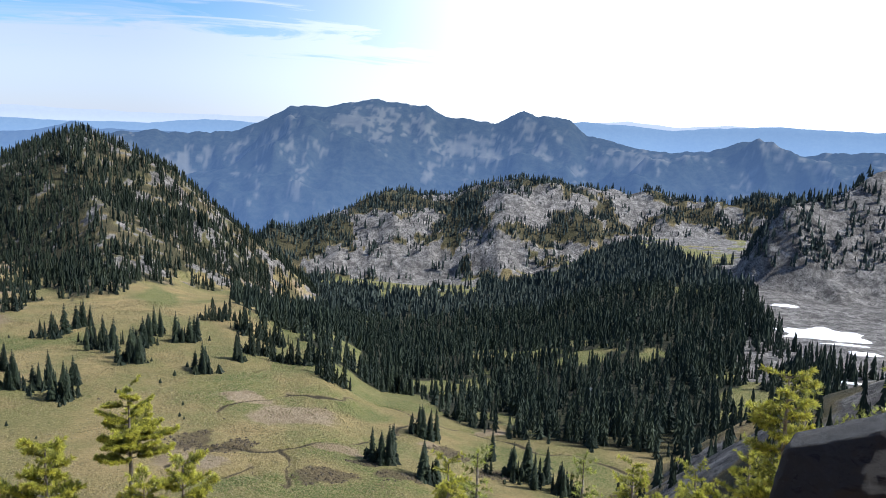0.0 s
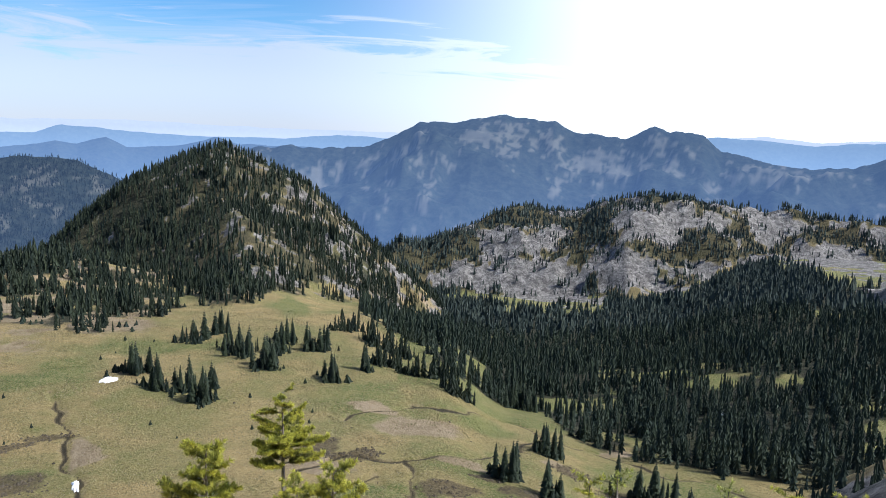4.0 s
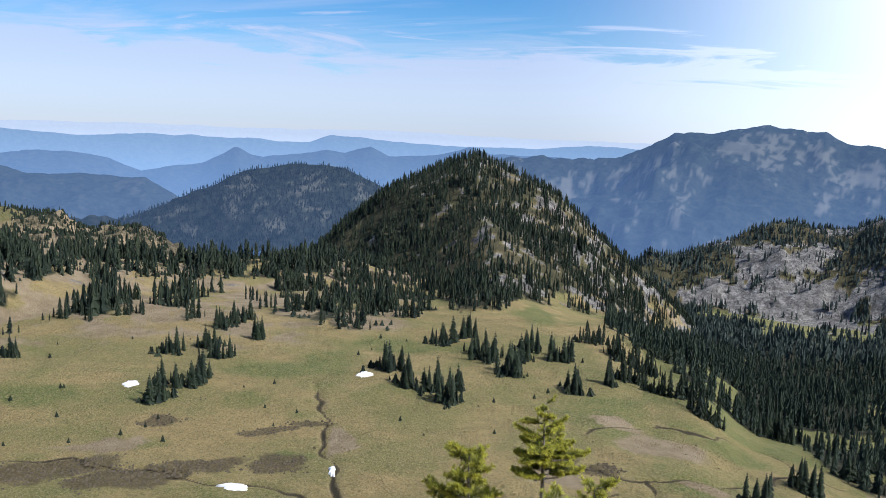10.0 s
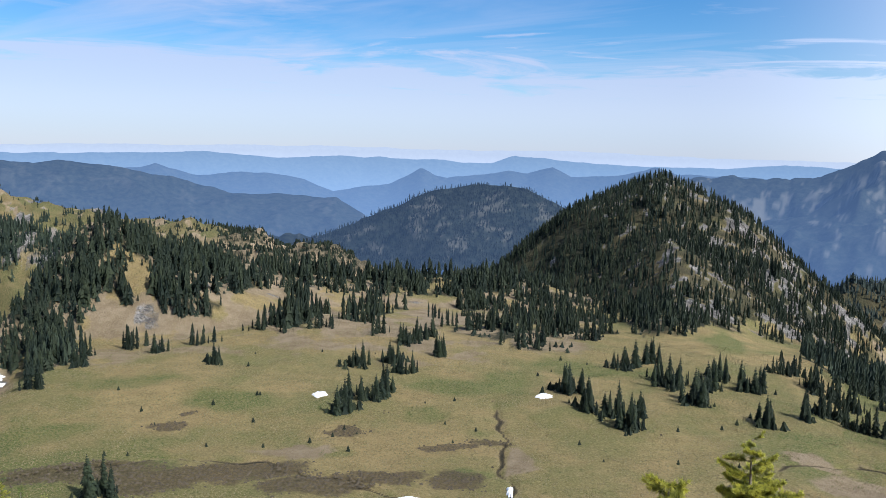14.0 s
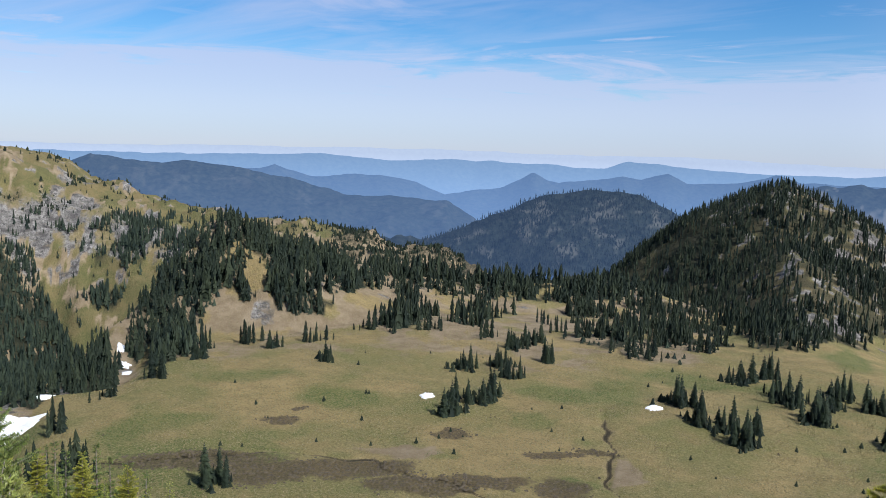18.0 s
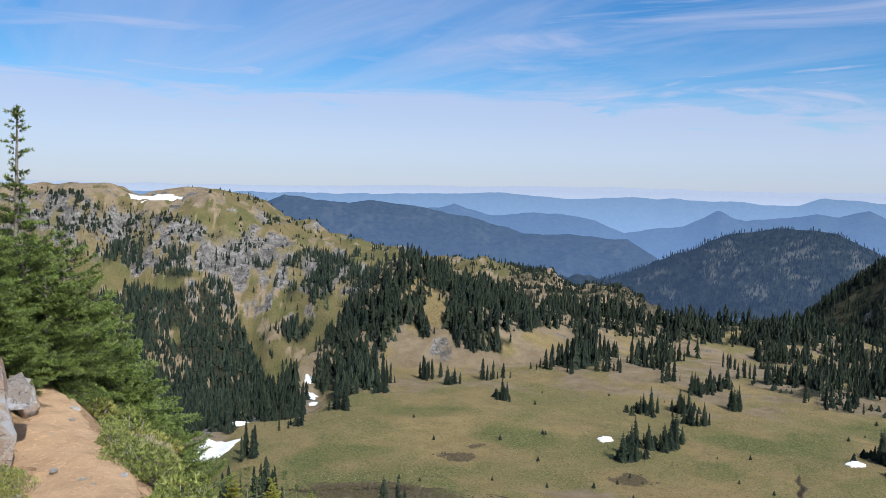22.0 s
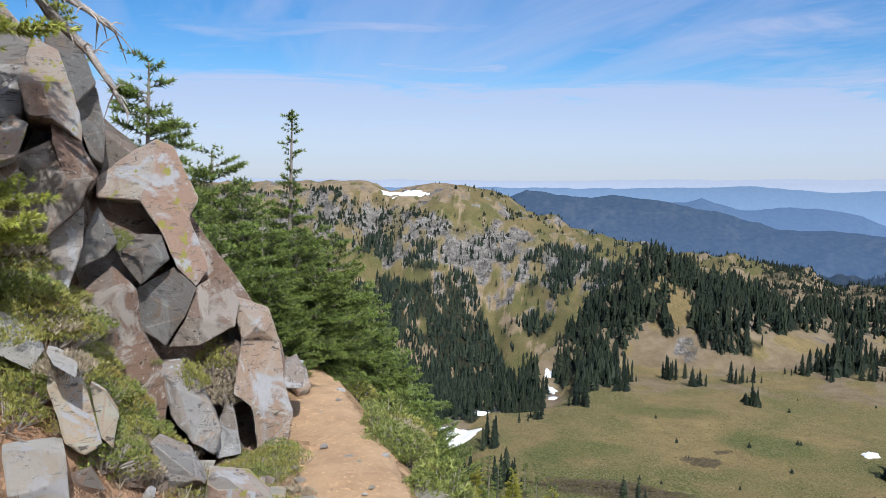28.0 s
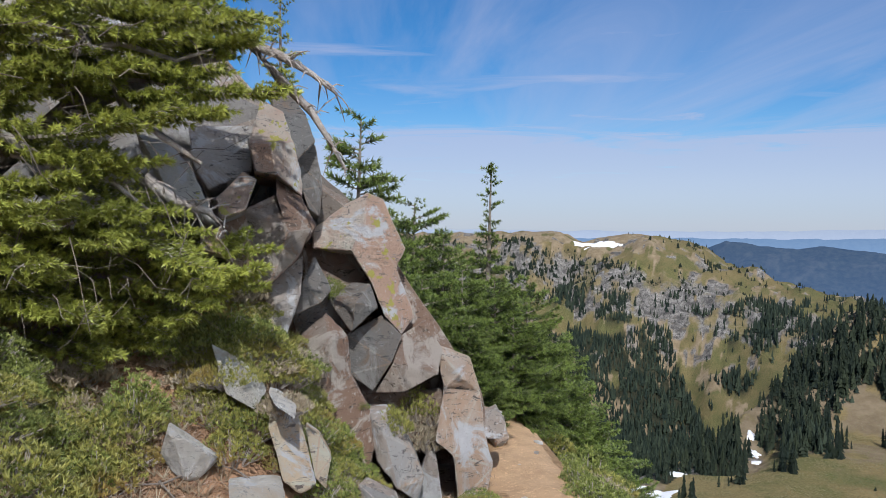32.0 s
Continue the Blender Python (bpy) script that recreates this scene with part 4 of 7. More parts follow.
# ---- far ranges, miles away, their blue haze painted in as emission ----
def build_range(name, label, line, material, depth, relief, seed, bare=0.0, foot=-330):
    """A mountain range: crest points by azimuth, distance and elevation angle, with spurs and gullies on its face."""
    a = np.array([p[0] for p in line]); order = np.argsort(a)
    rr, ee = np.array([p[1] for p in line])[order], np.array([p[2] for p in line])[order]
    a = a[order]
    far = rr.max() > 3500
    azs = np.arange(a[0], a[-1] + 0.01, 0.2 if far else 0.14)
    u = np.concatenate([np.linspace(-1, 0, 24 if far else 60), np.linspace(0.1, 1, 4)])
    A, U = np.meshgrid(azs, u)
    R0, E0 = np.interp(A, a, rr), np.interp(A, a, ee)
    wig = fbm(A.ravel(), A.ravel() * 0, 1.3, 5, seed, 0.6).reshape(A.shape)
    zc = R0 * np.tan(np.radians(E0 + 0.10 * relief * wig))
    R = np.minimum(R0 + U * depth, 4960)
    x, y = (-R * np.sin(np.radians(A))).ravel(), (R * np.cos(np.radians(A))).ravel()
    U, zc = U.ravel(), zc.ravel()
    spur = ridged(x, y, depth * 0.42, 4, seed + 5)
    z = zc - (zc - foot) * np.abs(U) ** 0.85 + spur * depth * 0.055 * np.minimum(np.abs(U) * 5, 1) * relief
    i = (np.arange(len(u) - 1)[:, None] * len(azs) + np.arange(len(azs) - 1)[None, :]).ravel()
    me = array_mesh(name, np.stack([x, y, z], 1), np.stack([i, i + len(azs), i + len(azs) + 1, i + 1], 1)[:, ::-1], material, True)
    # bare gullies run down from a broken cliff band under the crest
    across, up = np.radians(A.ravel()) * rr.mean(), z * 1.5
    slide = 0.8 * fbm(across + 0.3 * z, up * 0.5, 60, 4, seed + 9, 0.6) + 0.8 * fbm(across, up * 1.4, 18, 3, seed + 19)
    shelf = np.exp(-((np.abs(U) - 0.22 - 0.06 * fbm(across, z * 0, 260, 3, seed + 29)) / 0.13) ** 2) - 0.35 * smooth(0.1, 0.03, np.abs(U))
    point_value(me, "bare", bare * smooth(0.35, 0.65, slide * 0.75 + 0.55 * shelf - 0.25))
    return tagged(new(name, me), label, "mountain range", kind="structure")


# haze colour and strength that each range's surface gives off
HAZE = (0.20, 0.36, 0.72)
R1 = range_material("wooded hill with light painted haze", HAZE, 0.10)
R2 = range_material("wooded range with painted haze", HAZE, 0.24)
R3 = range_material("range with painted blue haze", (0.21, 0.37, 0.70), 0.47)
R4 = range_material("range with thick painted blue haze", (0.26, 0.42, 0.70), 0.72)
R5 = range_material("farthest range with pale painted haze", (0.49, 0.575, 0.745), 1.0)
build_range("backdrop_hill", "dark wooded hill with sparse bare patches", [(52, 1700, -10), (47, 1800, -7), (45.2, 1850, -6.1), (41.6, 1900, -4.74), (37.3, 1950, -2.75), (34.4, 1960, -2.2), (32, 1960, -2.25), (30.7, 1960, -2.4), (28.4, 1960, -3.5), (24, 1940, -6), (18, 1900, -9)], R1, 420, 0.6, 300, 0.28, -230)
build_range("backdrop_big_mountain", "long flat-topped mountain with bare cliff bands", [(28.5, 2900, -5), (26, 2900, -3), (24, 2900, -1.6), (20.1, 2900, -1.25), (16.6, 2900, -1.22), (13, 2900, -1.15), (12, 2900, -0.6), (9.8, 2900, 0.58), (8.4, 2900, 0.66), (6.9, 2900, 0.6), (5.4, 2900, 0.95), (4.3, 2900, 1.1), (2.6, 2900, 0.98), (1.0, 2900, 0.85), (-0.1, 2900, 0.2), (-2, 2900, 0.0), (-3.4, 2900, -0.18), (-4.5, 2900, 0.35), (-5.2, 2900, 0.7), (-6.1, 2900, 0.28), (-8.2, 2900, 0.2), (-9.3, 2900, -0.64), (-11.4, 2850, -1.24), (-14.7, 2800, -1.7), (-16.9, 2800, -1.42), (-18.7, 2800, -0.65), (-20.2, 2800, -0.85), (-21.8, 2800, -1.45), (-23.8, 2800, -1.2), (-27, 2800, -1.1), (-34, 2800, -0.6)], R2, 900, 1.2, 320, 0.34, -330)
build_range("backdrop_low_range", "low wooded range with painted haze", [(100, 3000, -1.2), (75, 3000, -1.6), (68, 3000, -1.6), (67.2, 3000, -1.5), (65.4, 3000, -0.9), (63.2, 3000, -1.08), (61.3, 3000, -1.28), (59.9, 3000, -1.02), (57.3, 3000, -1.4), (53.6, 3000, -2.0), (49.9, 3000, -3.0), (46.6, 3000, -3.05), (43.2, 3000, -3.2), (41.6, 3000, -4.2), (40.6, 3000, -5), (36, 3000, -6.5)], R2, 700, 0.7, 340, 0.08)
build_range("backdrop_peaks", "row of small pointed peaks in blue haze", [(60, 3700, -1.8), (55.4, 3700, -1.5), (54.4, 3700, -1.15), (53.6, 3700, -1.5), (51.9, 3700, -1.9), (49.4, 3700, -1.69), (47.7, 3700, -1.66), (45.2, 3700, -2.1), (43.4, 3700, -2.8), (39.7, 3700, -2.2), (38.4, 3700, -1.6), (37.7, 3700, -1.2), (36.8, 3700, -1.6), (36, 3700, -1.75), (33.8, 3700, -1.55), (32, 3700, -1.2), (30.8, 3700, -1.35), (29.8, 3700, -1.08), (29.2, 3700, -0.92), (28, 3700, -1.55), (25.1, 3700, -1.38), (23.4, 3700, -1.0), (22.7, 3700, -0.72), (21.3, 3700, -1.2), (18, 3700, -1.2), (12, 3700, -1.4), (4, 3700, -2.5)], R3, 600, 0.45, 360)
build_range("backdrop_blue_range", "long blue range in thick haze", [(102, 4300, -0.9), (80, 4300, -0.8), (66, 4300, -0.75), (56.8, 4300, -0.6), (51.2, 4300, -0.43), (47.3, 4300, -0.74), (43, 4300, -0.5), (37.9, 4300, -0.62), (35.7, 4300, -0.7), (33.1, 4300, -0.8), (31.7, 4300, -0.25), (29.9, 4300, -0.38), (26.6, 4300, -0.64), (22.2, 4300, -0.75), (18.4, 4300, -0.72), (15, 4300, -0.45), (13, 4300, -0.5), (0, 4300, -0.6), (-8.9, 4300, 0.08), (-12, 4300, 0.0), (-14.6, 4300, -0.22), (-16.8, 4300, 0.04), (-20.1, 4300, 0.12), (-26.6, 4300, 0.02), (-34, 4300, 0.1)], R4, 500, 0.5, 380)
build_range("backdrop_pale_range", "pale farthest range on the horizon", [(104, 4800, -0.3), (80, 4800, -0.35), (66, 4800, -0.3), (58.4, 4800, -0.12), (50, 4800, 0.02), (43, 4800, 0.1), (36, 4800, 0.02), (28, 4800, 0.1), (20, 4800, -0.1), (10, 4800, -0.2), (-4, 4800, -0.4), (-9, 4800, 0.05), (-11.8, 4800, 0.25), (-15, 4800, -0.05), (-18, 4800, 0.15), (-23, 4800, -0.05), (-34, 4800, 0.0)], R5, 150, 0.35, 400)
# ---- conifers ----
def star_conifer(layers, points, rng, wide=0.115):
    """A small fir of unit height: jagged skirts one above the other, columnar below and pointed above."""
    V, Fc = [], []
    lean = (rng.uniform(-0.03, 0.03), rng.uniform(-0.03, 0.03))
    for k in range(layers):
        f = k / layers
        top, base = min(1.0, f + rng.uniform(1.7, 2.3) / layers), max(0.0, f * 0.97 + rng.uniform(-0.02, 0.02))
        rad = wide * (1 - f ** 1.25) ** 0.85 * rng.uniform(0.75, 1.2) + 0.012
        c = len(V)
        V.append((lean[0] * top, lean[1] * top, top))
        n, off = points * 2, rng.uniform(0, 6)
        for j in range(n):
            a = off + 2 * math.pi * j / n + rng.uniform(-0.25, 0.25)
            q = rad * (rng.uniform(0.75, 1.4) if j % 2 else rng.uniform(0.35, 0.65))
            V.append((q * math.cos(a) + lean[0] * base, q * math.sin(a) + lean[1] * base, base + (rng.uniform(-0.02, 0.02) if j % 2 else 0.04)))
        Fc += [(c, c + 1 + j, c + 1 + (j + 1) % n) for j in range(n)]
    return np.array(V), np.array(Fc)


def forest(name, label, x, y, z, height, variants, seed, material=None):
    """Many trees in one mesh."""
    rng = np.random.RandomState(seed)
    verts, polys, tints, base = [], [], [], 0
    pick = rng.randint(0, len(variants), len(x))
    for v, (V, Fc) in enumerate(variants):
        m = np.where(pick == v)[0]
        if not len(m):
            continue
        ang, wide = rng.uniform(0, 6.28, len(m)), rng.uniform(0.8, 1.35, len(m))
        c, s = np.cos(ang)[:, None], np.sin(ang)[:, None]
        h = height[m][:, None]
        px = x[m][:, None] + (V[:, 0] * c - V[:, 1] * s) * h * wide[:, None]
        py = y[m][:, None] + (V[:, 0] * s + V[:, 1] * c) * h * wide[:, None]
        pz = z[m][:, None] + (V[:, 2] - 0.04) * h
        verts.append(np.stack([px, py, pz], 2).reshape(-1, 3))
        polys.append((Fc[None] + (base + np.arange(len(m)) * len(V))[:, None, None]).reshape(-1, 3))
        tints.append(np.repeat(rng.uniform(0, 1, len(m)) ** 1.5, len(V)))
        base += len(m) * len(V)
    me = array_mesh(name, np.concatenate(verts), np.concatenate(polys), material or FOREST)
    point_value(me, "tint", np.concatenate(tints))
    return tagged(new(name, me), label, "forest", kind="stuff")


def sow(az0, az1, r0, r1, spacing, seed, accept=None, tall=10.5):
    """Tree places by forest thickness."""
    rng = np.random.RandomState(seed)
    area = math.radians(az1 - az0) * (r1 * r1 - r0 * r0) / 2
    n = int(area / spacing ** 2)
    az, r = rng.uniform(az0, az1, n), np.sqrt(rng.uniform(r0 * r0, r1 * r1, n))
    x, y = -r * np.sin(np.radians(az)), r * np.cos(np.radians(az))
    z, kind = land(x, y)
    keep = rng.uniform(0, 1, n) < wooded(x, y, z, kind)
    if accept is not None:
        keep &= accept(x, y, z, kind)
    h = tall * np.where(rng.uniform(0, 1, n) < 0.3, rng.uniform(0.3, 0.6, n), rng.uniform(0.6, 1.25, n)) * (1 + 0.25 * fbm(x, y, 40, 2, 191)) * np.where((az > 59) & (r < 460), 0.72, 1)
    return x[keep], y[keep], z[keep], h[keep]


def is_kind(*names):
    ids = [NAMES.index(n) for n in names]
    return lambda x, y, z, kind: np.isin(kind, ids)


RNG = random.Random(4)
FINE = [star_conifer(12, 6, RNG, 0.125) for _ in range(8)]
MID = [star_conifer(7, 5, RNG) for _ in range(8)]
HALF = [star_conifer(6, 4, RNG) for _ in range(8)]
BROAD = [star_conifer(7, 4, RNG, 0.145) for _ in range(8)]
FAR = [star_conifer(4, 3, RNG, 0.14) for _ in range(6)]
DWARF = [star_conifer(3, 4, RNG, 0.42) for _ in range(5)]
forest("valley_forest_edge", "dark pointed firs at the near edge of the valley forest", *sow(-29, 14, 230, 370, 3.4, 11, is_kind("floor"), 9.6), FINE, 1)
forest("valley_forest", "dense dark conifer forest on the valley floor", *sow(-29, 14, 370, 620, 3.6, 21, is_kind("floor"), 9.6), MID, 1)
forest("far_valley_forest", "dense dark conifer forest farther down the valley", *sow(-24, 14, 620, 1100, 4.3, 12, is_kind("floor", "scree"), 9.6), FAR, 2, HAZY_FOREST)
forest("cone_hill_forest", "dark fir forest covering the cone-shaped hill", *sow(8, 45, 390, 900, 3.0, 13, lambda x, y, z, k: (k == NAMES.index("cone")) | ((k == 0) & (np.degrees(np.arctan2(-x, y)) > 14)), 8.0), HALF, 3, SHADED_FOREST)
forest("rocky_hill_forest", "patches of firs on the grey rocky hill", *sow(-28, 12, 660, 1320, 4.1, 14, is_kind("rocky", "scree"), 8.6), FAR, 4, HAZY_FOREST)
forest("ridge_forest", "scattered firs along the grassy ridge", *sow(19, 74, 250, 640, 2.7, 15, lambda x, y, z, k: (k == NAMES.index("ridge")) | ((k == 0) & (np.hypot(x, y) > 290) & (np.degrees(np.arctan2(-x, y)) > 45)), 10.5), BROAD, 5, SHADED_FOREST)
forest("west_valley_forest", "dark conifer forest in the deep side valley", *sow(58, 86, 330, 960, 2.4, 16, lambda x, y, z, k: (k == 0) | (((k == NAMES.index("plateau")) | ((k == NAMES.index("ridge")) & (np.hypot(x, y) > 640))) & (z < -70)), 9.5), FAR, 6, FOREST)
forest("spur_firs", "low firs on the stony spur", *sow(-36, -12, 35, 150, 2.6, 18, is_kind("spur"), 3.2), MID, 10)
forest("plateau_firs", "small firs dotted over cliffs and high meadow", *sow(42, 96, 700, 1120, 3.2, 17, lambda x, y, z, k: (k == NAMES.index("plateau")) & ((z >= -70) | (np.degrees(np.arctan2(-x, y)) < 58)), 4.6), FAR + DWARF, 7, SHADED_FOREST)
forest("ridge_shrubs", "low dark fir scrub between the trees of the ridge", *sow(19, 74, 250, 640, 4.6, 19, lambda x, y, z, k: (k == NAMES.index("ridge")) | (k == 0) & (np.hypot(x, y) > 290), 2.4), DWARF, 12, FOREST)
# ---- tufts ----
def needle_tufts(points, dirs, size, per, rng, spread=0.9, width=0.16):
    """Small stars of needles at points, leaning along dirs. Arrays in, one soup of triangles out."""
    n = len(points)
    P, D = np.repeat(points, per, 0), np.repeat(dirs, per, 0)
    R = rng.normal(size=(n * per, 3))
    way = D + spread * R / np.linalg.norm(R, axis=1)[:, None]
    way /= np.linalg.norm(way, axis=1)[:, None]
    side = np.cross(way, rng.normal(size=(n * per, 3)))
    side /= np.linalg.norm(side, axis=1)[:, None] + 1e-9
    length = size * rng.uniform(0.6, 1.15, (n * per, 1))
    V = np.stack([P - side * length * width * 0.5, P + side * length * width * 0.5, P + way * length], 1).reshape(-1, 3)
    T = np.arange(n * per * 3).reshape(-1, 3)
    tint = np.repeat(np.clip(np.repeat(rng.uniform(0, 1, n), per) * 0.7 + 0.3 * rng.uniform(0, 1, n * per), 0, 1), 3)
    return V, T, tint


# ---- single firs on the meadow ----
def branch_crown(rng, whorls, per, wide):
    """Crown of a narrow fir of unit height: whorls of drooping, pointed branches."""
    V, Fc = [], []
    for k in range(whorls):
        f = 0.04 + 0.95 * (k / (whorls - 1)) ** 0.95
        reach = wide * (1 - f ** 1.35) ** 0.95 * min(1, 0.75 + f * 3) + 0.012
        n = per if f < 0.8 else max(4, per - 3)
        off = rng.uniform(0, 6)
        for j in range(n):
            a = off + 6.283 * j / n + rng.uniform(-0.25, 0.25)
            q = reach * rng.uniform(0.5, 1.3)
            ca, sa = math.cos(a), math.sin(a)
            drop = q * rng.uniform(0.15, 0.5)
            w = q * rng.uniform(0.28, 0.42) + 0.008
            b = len(V)
            V += [(0, 0, f + 0.02), (0.6 * q * ca - w * sa, 0.6 * q * sa + w * ca, f - 0.55 * drop - 0.004),
                  (q * ca, q * sa, f - drop), (0.6 * q * ca + w * sa, 0.6 * q * sa - w * ca, f - 0.55 * drop - 0.004),
                  (0.55 * q * ca, 0.55 * q * sa, f - 0.1 * drop + 0.012)]
            Fc += [(b, b + 1, b + 4), (b + 1, b + 2, b + 4), (b + 2, b + 3, b + 4), (b + 3, b, b + 4)]
    return np.array(V), np.array(Fc)


def tapered_trunk(rng, wide):
    V, Fc = [], []
    for k, (h, q) in enumerate(((-0.04, 1.25), (0.03, 1.0), (0.4, 0.65), (0.97, 0.08))):
        for j in range(7):
            a = 6.283 * j / 7
            V.append((wide * q * math.cos(a) + 0.004 * k * rng.uniform(-1, 1), wide * q * math.sin(a), h))
    for k in range(3):
        Fc += [(7 * k + j, 7 * k + (j + 1) % 7, 7 * k + 7 + (j + 1) % 7, 7 * k + 7 + j) for j in range(7)]
    return np.array(V), np.array(Fc)


def fir_pattern(rng, whorls, per, wide):
    V, Fc = tapered_trunk(rng, 0.016)
    root = new("fir_tree", None)
    trunk = new("trunk", array_mesh("trunk", V, Fc, BARK))
    V, Fc = branch_crown(rng, whorls, per, wide)
    crown = new("crown", array_mesh("crown", V, Fc, FIR))
    trunk.parent = crown.parent = root
    return root


SPECIMENS = [fir_pattern(RNG, w, p, q) for w, p, q in ((24, 9, 0.14), (22, 9, 0.17), (26, 9, 0.12), (18, 10, 0.21), (22, 9, 0.15), (13, 9, 0.36))]
SPECIMENS[5].name = "fir_seedling"
USED = set()


def plant(pattern, x, y, h, turn, lean=0.0, label="", category="tree", group="firs on the meadow"):
    z = float(land(x, y)[0][0])
    m = pose(x, y, z - 0.02 * h, lean, 0, turn) @ Matrix.Scale(h, 4)
    if pattern in USED:
        ob = copy_thing(pattern, m)
        ob.scale = (h, h, h)
    else:
        ob = pattern
        ob.matrix_basis = m
        USED.add(pattern)
    return tagged(ob, label or "narrow dark green fir standing in the straw-coloured meadow", category, group)


def scatter(places, tall):
    """Places of firs in clumps: azimuth, distance, how many, spread in metres."""
    for az, r, n, spread in places:
        cx, cy, _ = polar(az, r)
        a = radians(az)
        for k in range(n):
            across, along = RNG.gauss(0, 0.36) * spread, RNG.gauss(0, 0.36) * spread
            yield cx + across * math.cos(a) - along * math.sin(a), cy + across * math.sin(a) + along * math.cos(a), tall * RNG.choice((0.35, 0.5, 0.7, 0.85, 1.0, 1.1)) * RNG.uniform(0.9, 1.1)


def clumps(places, tall):
    for x, y, h in scatter(places, tall):
        plant(SPECIMENS[RNG.randrange(5)], x, y, h, RNG.uniform(0, 360), RNG.uniform(-2, 2))


MEADOW_CLUMPS = [
    (59.2, 330, 3, 4), (54.4, 348, 2, 3), (51.1, 324, 4, 4), (58.2, 206, 5, 5), (42.0, 321, 8, 8), (39.5, 325, 8, 7), (38.8, 310, 4, 5),
    (36.3, 337, 3, 3), (43.0, 263, 5, 5), (41.3, 275, 8, 8), (39.9, 283, 3, 4), (38.0, 310, 1, 2), (38.5, 360, 10, 10), (37.0, 372, 5, 6)]
BOWL_CLUMPS = [
    (27.8, 290, 10, 7), (26.4, 270, 5, 5), (24.7, 267, 8, 7), (23.6, 256, 6, 5), (23.1, 269, 2, 2), (24.2, 340, 6, 8), (22.7, 349, 3, 4), (21.2, 315, 10, 9),
    (19.7, 293, 8, 7), (21.9, 325, 6, 7), (18.4, 335, 8, 8), (19.0, 315, 6, 6), (16.2, 322, 8, 7), (15.4, 280, 6, 5), (13.0, 294, 3, 3)]
EDGE_CLUMPS = [
    (11.4, 307, 10, 8), (10.0, 300, 6, 6), (8.4, 300, 5, 6), (6.9, 286, 8, 5), (14.3, 359, 8, 8), (12.5, 342, 10, 9), (10.8, 336, 10, 9), (9.6, 385, 8, 10),
    (3.3, 205, 8, 4), (0.0, 199, 5, 3), (0.5, 246, 8, 6), (2.3, 333, 12, 9), (-6.4, 224, 12, 9), (-9.1, 217, 6, 5), (-2.0, 285, 4, 5)]
SLOPE_CLUMPS = [
    (58.6, 350, 4, 5), (56.4, 363, 6, 8), (51.8, 362, 6, 7), (48.3, 384, 7, 8), (46.5, 375, 4, 5), (44.0, 385, 6, 8), (40.4, 376, 6, 7), (34.4, 392, 5, 7),
    (32.9, 397, 8, 10), (30.6, 367, 12, 12), (26.9, 388, 7, 10), (67.9, 257, 4, 4), (64.9, 286, 4, 4), (61.5, 303, 7, 7), (66.5, 310, 4, 6), (69.4, 227, 8, 12), (66.3, 222, 6, 7)]
clumps([(a, r, n + 1, q) for a, r, n, q in MEADOW_CLUMPS], 9.0)
clumps([(a, r, n + 2, q) for a, r, n, q in BOWL_CLUMPS], 9.5)
clumps(EDGE_CLUMPS[8:], 10.0)
slope = list(scatter([(a, r, int(n * 1.6), q) for a, r, n, q in SLOPE_CLUMPS + EDGE_CLUMPS[:4] + EDGE_CLUMPS[4:8]], 9.0))
slope += list(scatter([(a, r, int(n * 1.3) + 2, q) for a, r, n, q in MEADOW_CLUMPS + BOWL_CLUMPS + EDGE_CLUMPS], 5.0))
sx, sy, sh = (np.array(v) for v in zip(*slope))
forest("slope_clumps", "tight clumps of firs on the grassy slope", sx, sy, land(sx, sy)[0], sh, FINE, 8, SHADED_FOREST)
sx, sy, sh = (np.array(v) for v in zip(*scatter([(a, r, n * 2 + 2, q * 1.15) for a, r, n, q in MEADOW_CLUMPS + BOWL_CLUMPS + EDGE_CLUMPS], 3.0)))
forest("clump_scrub", "low fir scrub filling the feet of the clumps", sx, sy, land(sx, sy)[0], sh, DWARF, 13, SHADED_FOREST)


def seedlings():
    """Lone low firs, no taller than a man, dotted over the grass."""
    rng = random.Random(9)
    for k in range(46):
        az, r = rng.uniform(16, 62), rng.uniform(225, 345)
        x, y, _ = polar(az, r)
        plant(SPECIMENS[5], x, y, rng.uniform(0.8, 2.1), rng.uniform(0, 360), 0, "low bushy fir seedling in the meadow grass", "tree", "seedlings on the meadow")


seedlings()


